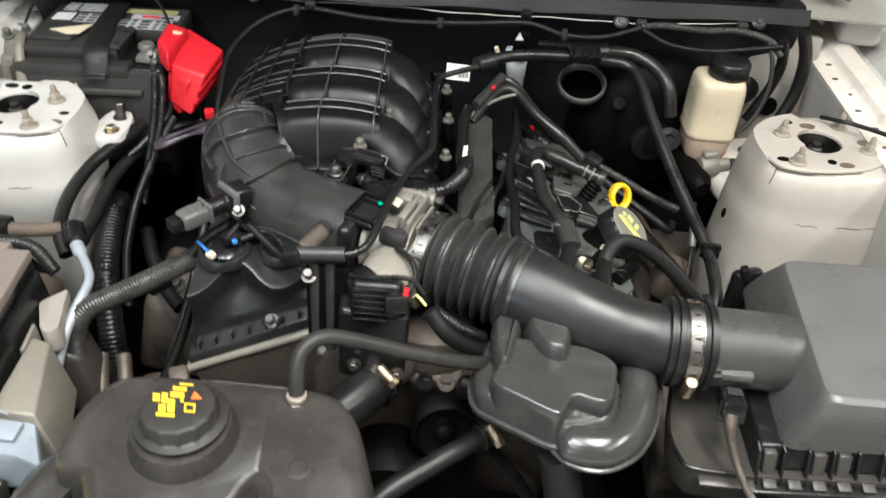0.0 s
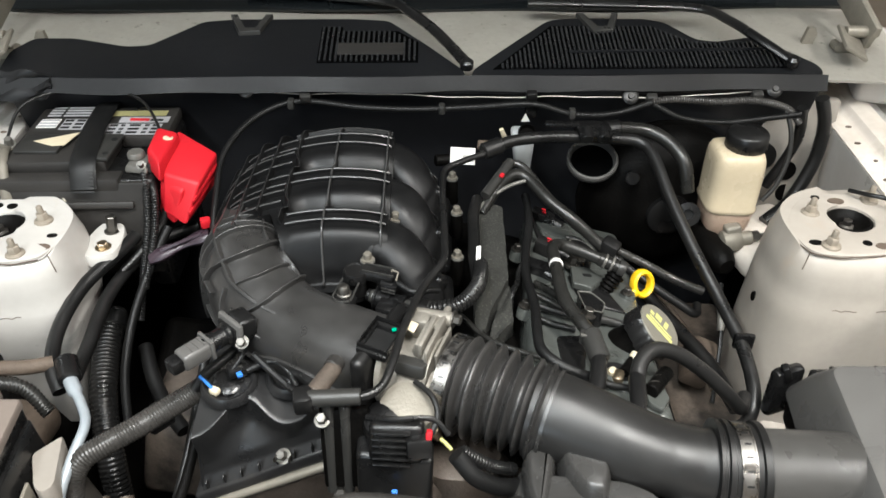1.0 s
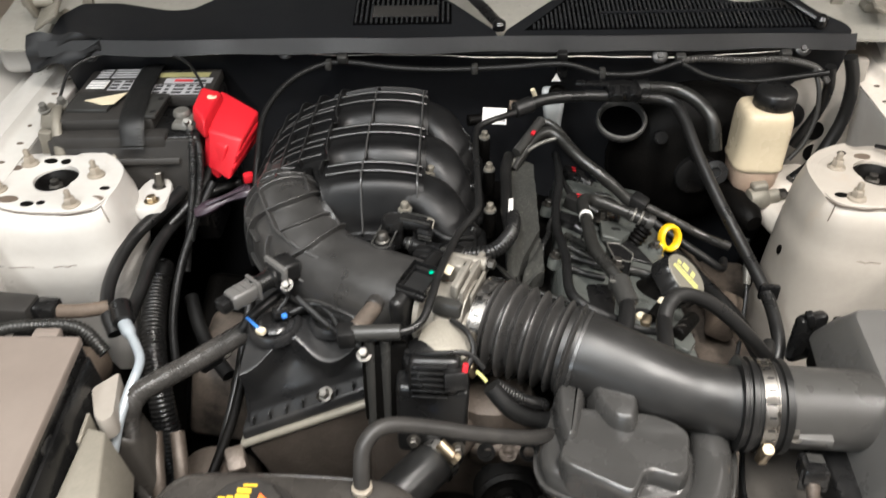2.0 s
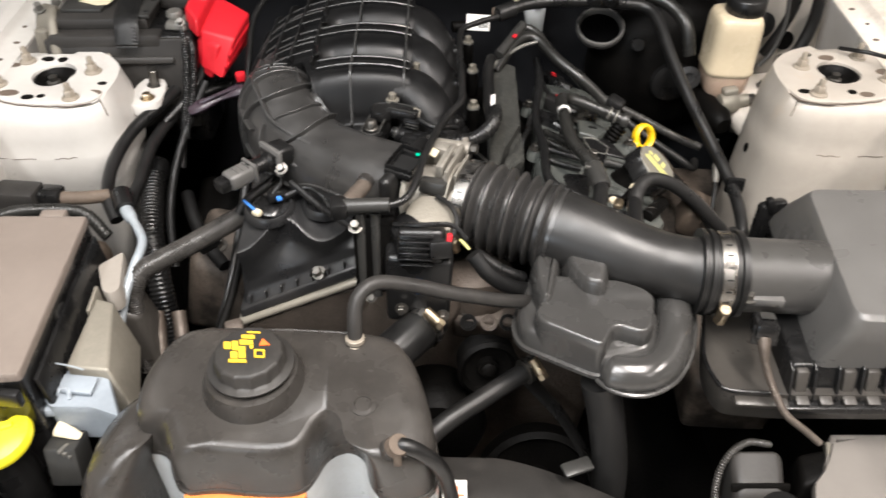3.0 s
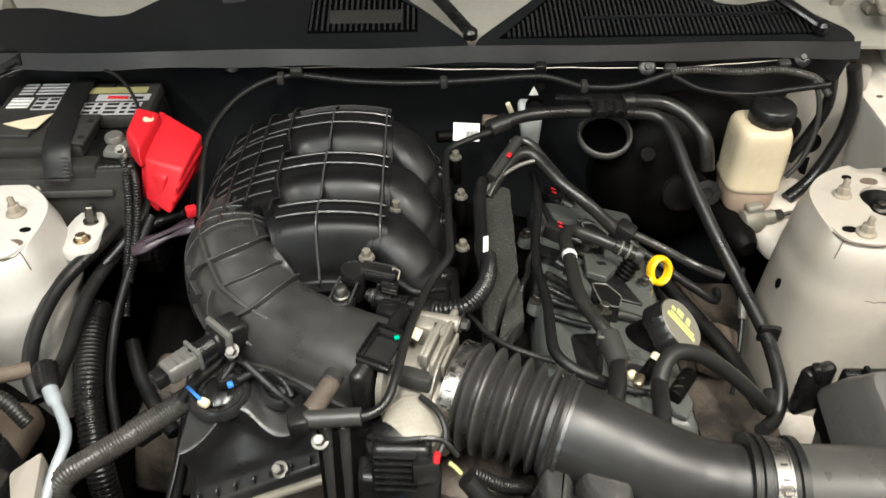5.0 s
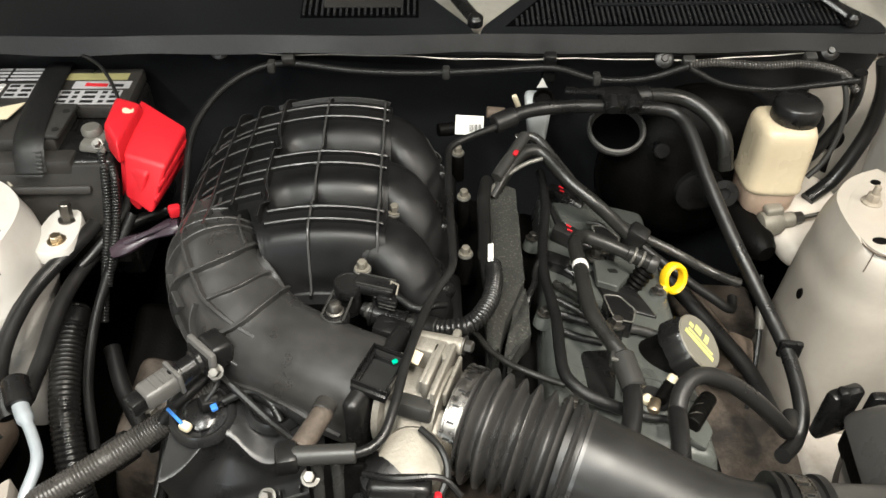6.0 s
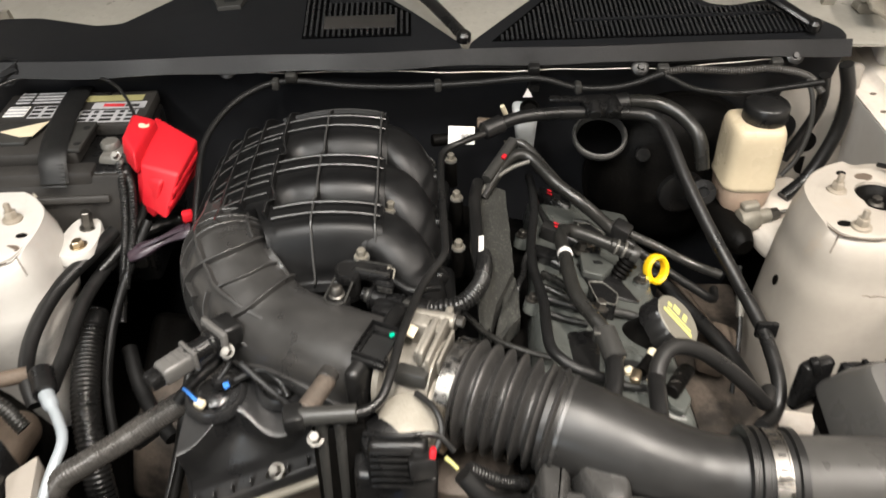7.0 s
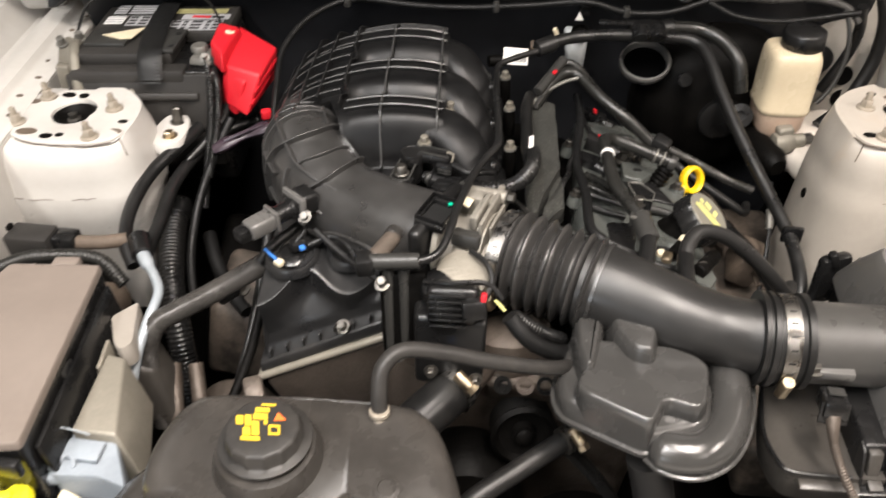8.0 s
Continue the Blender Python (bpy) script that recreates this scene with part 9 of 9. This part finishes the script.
def purge_valve():
    p = thing("purge_valve", (-0.06, 0.78, 0.86), "black purge valve with wired plug and pale bolt beside the runners", "valve")
    # round cap and its flat arm, one above the other moulding
    part("solenoid", lathe(B(), (-0.082, 0.797, 0.880), (0.03, -0.03, 1), [(0.0120, 0), (0.0120, 0.024), (0.0140, 0.026), (0.0140, 0.036), (0.0130, 0.0385), (0.0115, 0.0385), (0.0108, 0.0375), (0.001, 0.0375)], 32), PLASTIC, p)
    arm = part("arm", box(B(), (-0.056, 0.795, 0.912), (0.040, 0.018, 0.012), (0, 5, -13), 0.003), PLASTIC, p)
    for dy in (-0.0065, 0.0065):
        part("ridge", box(B(), (-0.054 + dy * 0.2, 0.795 + dy, 0.9186), (0.036, 0.0014, 0.0024), (0, 5, -13), 0.0004), GREYPLASTIC, arm)
    plug = part("plug", box(B(), (-0.043, 0.785, 0.904), (0.020, 0.015, 0.011), (0, 6, -15), 0.002), PLASTIC, p)
    for dz in (-0.003, 0.001):
        part("groove_lip", box(B(), (-0.044, 0.7765, 0.904 + dz), (0.016, 0.0014, 0.0018), (0, 6, -15), 0.0004), GREYPLASTIC, plug)
    for a, b in (((-0.040, 0.797, 0.917), (-0.033, 0.793, 0.916)), ((-0.033, 0.793, 0.916), (-0.035, 0.783, 0.912)), ((-0.040, 0.797, 0.917), (-0.041, 0.786, 0.913))):
        part("latch_bar", rod(B(), a, b, 0.0010), ALU_PALE, plug)
    part("wire", sweep(B(), [(-0.037, 0.790, 0.907), (-0.033, 0.783, 0.907)], 0.0016, n=8), PALEDUST, p, "pale bare wire")
    part("wire_sleeve", sweep(B(), [(-0.034, 0.786, 0.907), (-0.027, 0.780, 0.906), (-0.018, 0.773, 0.905), (-0.008, 0.774, 0.903), (0.002, 0.781, 0.900), (0.012, 0.788, 0.894)], 0.0036, n=10), TAPE, p)
    # frame that carries it, and its bolt
    base = part("base_plate", lathe(B(), (-0.092, 0.767, 0.893), (0, -0.1, 1), [(0.0135, 0), (0.0135, 0.010), (0.0120, 0.012), (0.001, 0.012)], 24), PLASTIC, p)
    for a, b in (((-0.094, 0.795, 0.910), (-0.1045, 0.765, 0.905)), ((-0.0755, 0.787, 0.910), (-0.0840, 0.757, 0.905))):
        part("frame_bar", rod(B(), a, b, 0.0013), GREYPLASTIC, p)
    part("frame_end", sweep(B(), [(-0.1045, 0.765, 0.905), (-0.100, 0.758, 0.905), (-0.091, 0.755, 0.905), (-0.0840, 0.757, 0.905)], 0.0013, n=8), GREYPLASTIC, p)
    part("bolt_cap", lathe(B(), (-0.092, 0.769, 0.905), (0, 0, 1), [(0.0085, 0), (0.0085, 0.002), (0.0068, 0.003), (0.0066, 0.010), (0.0045, 0.0125), (0.001, 0.013)], 20), BOLT, p, "pale domed bolt")
    # outlet: stepped barrel with collars, then the sleeve of the hose
    ax = V((0.066, -0.028, -0.003)).normalized()
    part("outlet", turned(B(), (-0.068, 0.791, 0.886), ax, [(0.002, 0), (0.0075, 0), (0.0075, 0.010), (0.0140, 0.0105), (0.0140, 0.013), (0.0125, 0.014), (0.0125, 0.026), (0.0138, 0.027), (0.0138, 0.029), (0.0105, 0.030), (0.0105, 0.042), (0.0118, 0.043), (0.0118, 0.046), (0.0100, 0.047), (0.0100, 0.050)], 28), PLASTIC, p)
    part("nipple_ring", turned(B(), V((-0.068, 0.791, 0.886)) + ax * 0.004, ax, [(0.0076, 0), (0.0084, 0.001), (0.0084, 0.004), (0.0076, 0.005)], 20), GREYPLASTIC, p)
    part("hose_clip", box(B(), (-0.022, 0.766, 0.894), (0.007, 0.006, 0.005), (0, 0, -23), 0.0015), GREYPLASTIC, p)
    part("sleeve", rod(B(), (-0.021, 0.771, 0.885), (0.004, 0.7605, 0.889), 0.0108), RUBBER, p)
    part("lower_block", box(B(), (-0.040, 0.760, 0.885), (0.034, 0.022, 0.024), (0, 4, -18), 0.004), PLASTIC, p)


purge_valve()
loom("purge_loom", [(0.001, 0.7605, 0.889), (0.010, 0.757, 0.893), (0.019, 0.7555, 0.896), (0.031, 0.757, 0.897), (0.044, 0.770, 0.896), (0.0555, 0.795, 0.892), (0.0615, 0.825, 0.885), (0.0635, 0.850, 0.877), (0.0640, 0.868, 0.871)], 0.0094, "black corrugated purge hose curving beside the manifold", 0.0045, 0.002, LOOM, 16)
hose("purge_hose", [(0.060, 0.826, 0.873), (0.059, 0.85, 0.869), (0.0575, 0.885, 0.867), (0.059, 0.93, 0.867), (0.061, 0.985, 0.867), (0.068, 1.03, 0.862)], 0.0078, RUBBER, "black rubber hose along the foam strip")
hose("knock_wire", [(0.030, 0.805, 0.850), (0.044, 0.787, 0.850), (0.057, 0.766, 0.850), (0.078, 0.747, 0.850), (0.103, 0.733, 0.850), (0.124, 0.722, 0.852)], 0.0032, HOSE, "thin grey wire sleeve beside the bellows", "wire")
hose("injector_loom", [(0.144, 1.10, 0.822), (0.145, 1.064, 0.822), (0.140, 1.009, 0.826), (0.129, 0.944, 0.832), (0.124, 0.888, 0.838), (0.126, 0.848, 0.842), (0.127, 0.811, 0.847), (0.124, 0.767, 0.853), (0.124, 0.731, 0.857), (0.137, 0.711, 0.856), (0.154, 0.703, 0.851), (0.18, 0.702, 0.838)], 0.0060, TAPE, "black taped injector loom along the cam cover", "wiring loom")
hose("injector_loom", [(0.130, 0.920, 0.836), (0.122, 0.912, 0.836), (0.116, 0.900, 0.832), (0.113, 0.882, 0.830), (0.104, 0.860, 0.826), (0.10, 0.83, 0.80)], 0.0036, RUBBER, "thin black wire beside the foam strip", "wire")


def camshaft_sensor():
    s = thing("pressure_sensor", (-0.23, 0.70, 0.87), "dark grey pressure sensor with plug on the manifold neck", "sensor")
    ax = V((-0.060, -0.062, -0.002)).normalized()
    o = V((-0.196, 0.742, 0.890))
    part("body", box(B(), o + ax * 0.006, (0.022, 0.030, 0.028), (0, 6, 44), 0.005, 3), PLASTIC, s)
    fl = part("flange", box(B(), o + ax * 0.020, (0.007, 0.040, 0.034), (0, 6, 46), 0.004), AIRBOX, s, "grey square mounting flange")
    part("flange_lip", box(B(), o + ax * 0.0245, (0.003, 0.030, 0.024), (0, 6, 46), 0.001), PLASTIC, fl)
    part("barrel", turned(B(), o + ax * 0.024, ax, [(0.001, 0), (0.0130, 0), (0.0130, 0.004), (0.0105, 0.006), (0.0105, 0.020), (0.0118, 0.021), (0.0118, 0.024), (0.0100, 0.025), (0.0100, 0.030)], 26), PLASTIC, s)
    plug = part("plug", box(B(), o + ax * 0.066, (0.034, 0.023, 0.020), (0, 0, 46), 0.005, 3), AIRBOX, s, "grey three-pole plug")
    for k in range(3):
        part("plug_ridge", box(B(), o + ax * (0.056 + 0.007 * k) + V((0, 0, 0.0102)), (0.002, 0.016, 0.002), (0, 0, 46), 0.0006), AIRBOX, plug)
    part("plug_collar", box(B(), o + ax * 0.050, (0.005, 0.027, 0.024), (0, 0, 46), 0.003), AIRBOX, plug)
    part("plug_end", box(B(), o + ax * 0.088, (0.016, 0.018, 0.016), (0, 0, 46), 0.004), PLASTIC, s)
    hex_bolt("screw", (-0.197, 0.716, 0.884), (0, -0.7, 0.7), 0.0050, s, mat=BOLT)
    c = thing("coil_wires", (-0.22, 0.70, 0.80), "taped coil wires with blue and cream strands", "wiring")
    part("cream_plug", box(B(), (-0.228, 0.690, 0.838), (0.012, 0.009, 0.008), (0, 0, -30), 0.003), CREAM, c, "cream plug tip")
    part("blue_strand", sweep(B(), [(-0.246, 0.704, 0.846), (-0.238, 0.697, 0.844), (-0.230, 0.690, 0.842)], 0.0018, n=8), BLUE, c, "pale blue strand")
    part("taped_run", sweep(B(), [(-0.205, 0.760, 0.850), (-0.220, 0.735, 0.848), (-0.240, 0.715, 0.842), (-0.255, 0.705, 0.826)], 0.006, n=10), TAPE, c)
    part("foil_run", sweep(B(), [(-0.196, 0.712, 0.846), (-0.180, 0.716, 0.852), (-0.165, 0.716, 0.856), (-0.150, 0.706, 0.850), (-0.14, 0.69, 0.842)], 0.0042, n=10), LOOM, c)
    part("wire", sweep(B(), [(-0.21, 0.708, 0.852), (-0.20, 0.720, 0.862), (-0.205, 0.738, 0.862)], 0.0025, n=8), INK, c)
    r = thing("neck_rod", (-0.17, 0.68, 0.83), "thin black support rod under the manifold neck", "rod")
    part("rod", sweep(B(), [(-0.190, 0.722, 0.860), (-0.150, 0.690, 0.845), (-0.115, 0.664, 0.838), (-0.085, 0.640, 0.83)], 0.004, n=8), PLASTIC, r)


camshaft_sensor()


# ---- nose: radiator covers ----
def radiator_covers():
    c = thing("radiator_cover", (0.08, 0.40, 0.64), "curved black plastic radiator shroud", "radiator shroud")
    def hump(u, v):
        x = -0.03 + 0.24 * u
        y = 0.355 + (0.118 - 0.075 * max(0, u - 0.35) ** 1.4 * 1.5) * v
        return (x, y, 0.665 + 0.012 * math.sin(math.pi * v) - 0.012 * v - 0.01 * u)
    part("shroud", sheet(B(), hump, 24, 10, 0.012), DUSTY, c)
    part("tab", box(B(), (0.142, 0.446, 0.672), (0.035, 0.018, 0.006), (0, 0, 20), 0.003), GREYPLASTIC, c)
    l = thing("warning_label", (0.006, 0.405, 0.69), "small white label with red print", "label")
    plate = part("plate", box(B(), (0.006, 0.400, 0.690), (0.026, 0.036, 0.002), (0, 0, 0), 0.0005), WHITE, l)
    printed("red_mark", plate, PRINT_ORANGE, [((0.002, 0.404, 0.6912), (0.008, 0, 0), (0, 0.006, 0)), ((-0.004, 0.398, 0.6912), (0.020, 0, 0), (0, 0.002, 0))], 0.0006)
    s = thing("radiator_support", (0, 0.33, 0.55), "black plastic radiator support across the nose", "radiator support")
    part("beam", box(B(), (0, 0.325, 0.63), (1.16, 0.07, 0.05), bev=0.010, seg=3), DUSTY, s)
    part("radiator_core", box(B(), (0, 0.385, 0.48), (0.80, 0.04, 0.30), bev=0.004), DARK, s)
    k = thing("nose_cover", (0.50, 0.42, 0.69), "plain taupe-grey plastic nose cover panel", "cover panel")
    bm = loft(B(), [(0.425, 0.468), (0.62, 0.468), (0.64, 0.30), (0.36, 0.30), (0.375, 0.40), (0.405, 0.43)], [(0.688, 1), (0.696, 1), (0.699, 0.985)], 1)
    part("panel", bm, COVERGREY, k, sharp=30)
    part("edge_lip", box(B(), (0.520, 0.468, 0.690), (0.195, 0.006, 0.012), (0, 0, 0), 0.002), COVERGREY, k)
    part("edge_lip", box(B(), (0.416, 0.450, 0.690), (0.006, 0.046, 0.012), (0, 0, -28), 0.002), COVERGREY, k)
    bm = loft(B(), [(-0.62, 0.355), (-0.42, 0.36), (-0.37, 0.345), (-0.35, 0.25), (-0.62, 0.25)], [(0.735, 1), (0.743, 1), (0.746, 0.98)], 1)
    k2 = thing("nose_cover", (-0.48, 0.31, 0.72), "plain taupe-grey plastic nose cover panel", "cover panel")
    part("panel", bm, LID, k2, sharp=30)
    part("edge_lip", box(B(), (-0.50, 0.358, 0.737), (0.16, 0.006, 0.012), (0, 0, 1), 0.002), LID, k2)
    b = thing("filter_canister", (0.32, 0.41, 0.60), "dusty canister with a corrugated loom round it", "canister")
    part("body", hull(B(), [(0.296, 0.385, 0.60), (0.352, 0.385, 0.60), (0.356, 0.44, 0.60), (0.296, 0.44, 0.60)], [(0.298, 0.392, 0.690), (0.352, 0.392, 0.690), (0.356, 0.440, 0.715), (0.300, 0.440, 0.715)], 0.010), DUSTY, b)
    part("band", box(B(), (0.326, 0.405, 0.695), (0.062, 0.004, 0.010), (-25, 0, 0), 0.002), DARK, b)
    part("cap", rod(B(), (0.338, 0.385, 0.70), (0.352, 0.372, 0.66), 0.018), RUBBER, b)
    f = thing("headlamp_housing", (0.40, 0.43, 0.66), "dark headlamp housing edge beside the nose cover", "headlamp")
    part("housing", hull(B(), [(0.370, 0.405, 0.60), (0.420, 0.405, 0.60), (0.425, 0.46, 0.60), (0.380, 0.46, 0.60)], [(0.378, 0.415, 0.680), (0.412, 0.420, 0.690), (0.420, 0.458, 0.690), (0.385, 0.455, 0.682)], 0.006), DARK, f)
    part("rim", box(B(), (0.412, 0.440, 0.690), (0.006, 0.045, 0.012), (0, 0, -14), 0.002), OLIVEALU, f)


radiator_covers()
loom("canister_loom", [(0.350, 0.455, 0.700), (0.318, 0.448, 0.712), (0.292, 0.430, 0.700), (0.284, 0.405, 0.67), (0.300, 0.380, 0.64), (0.33, 0.37, 0.62)], 0.0042, "thin corrugated loom round the canister", 0.003, mat=DUSTYLOOM)
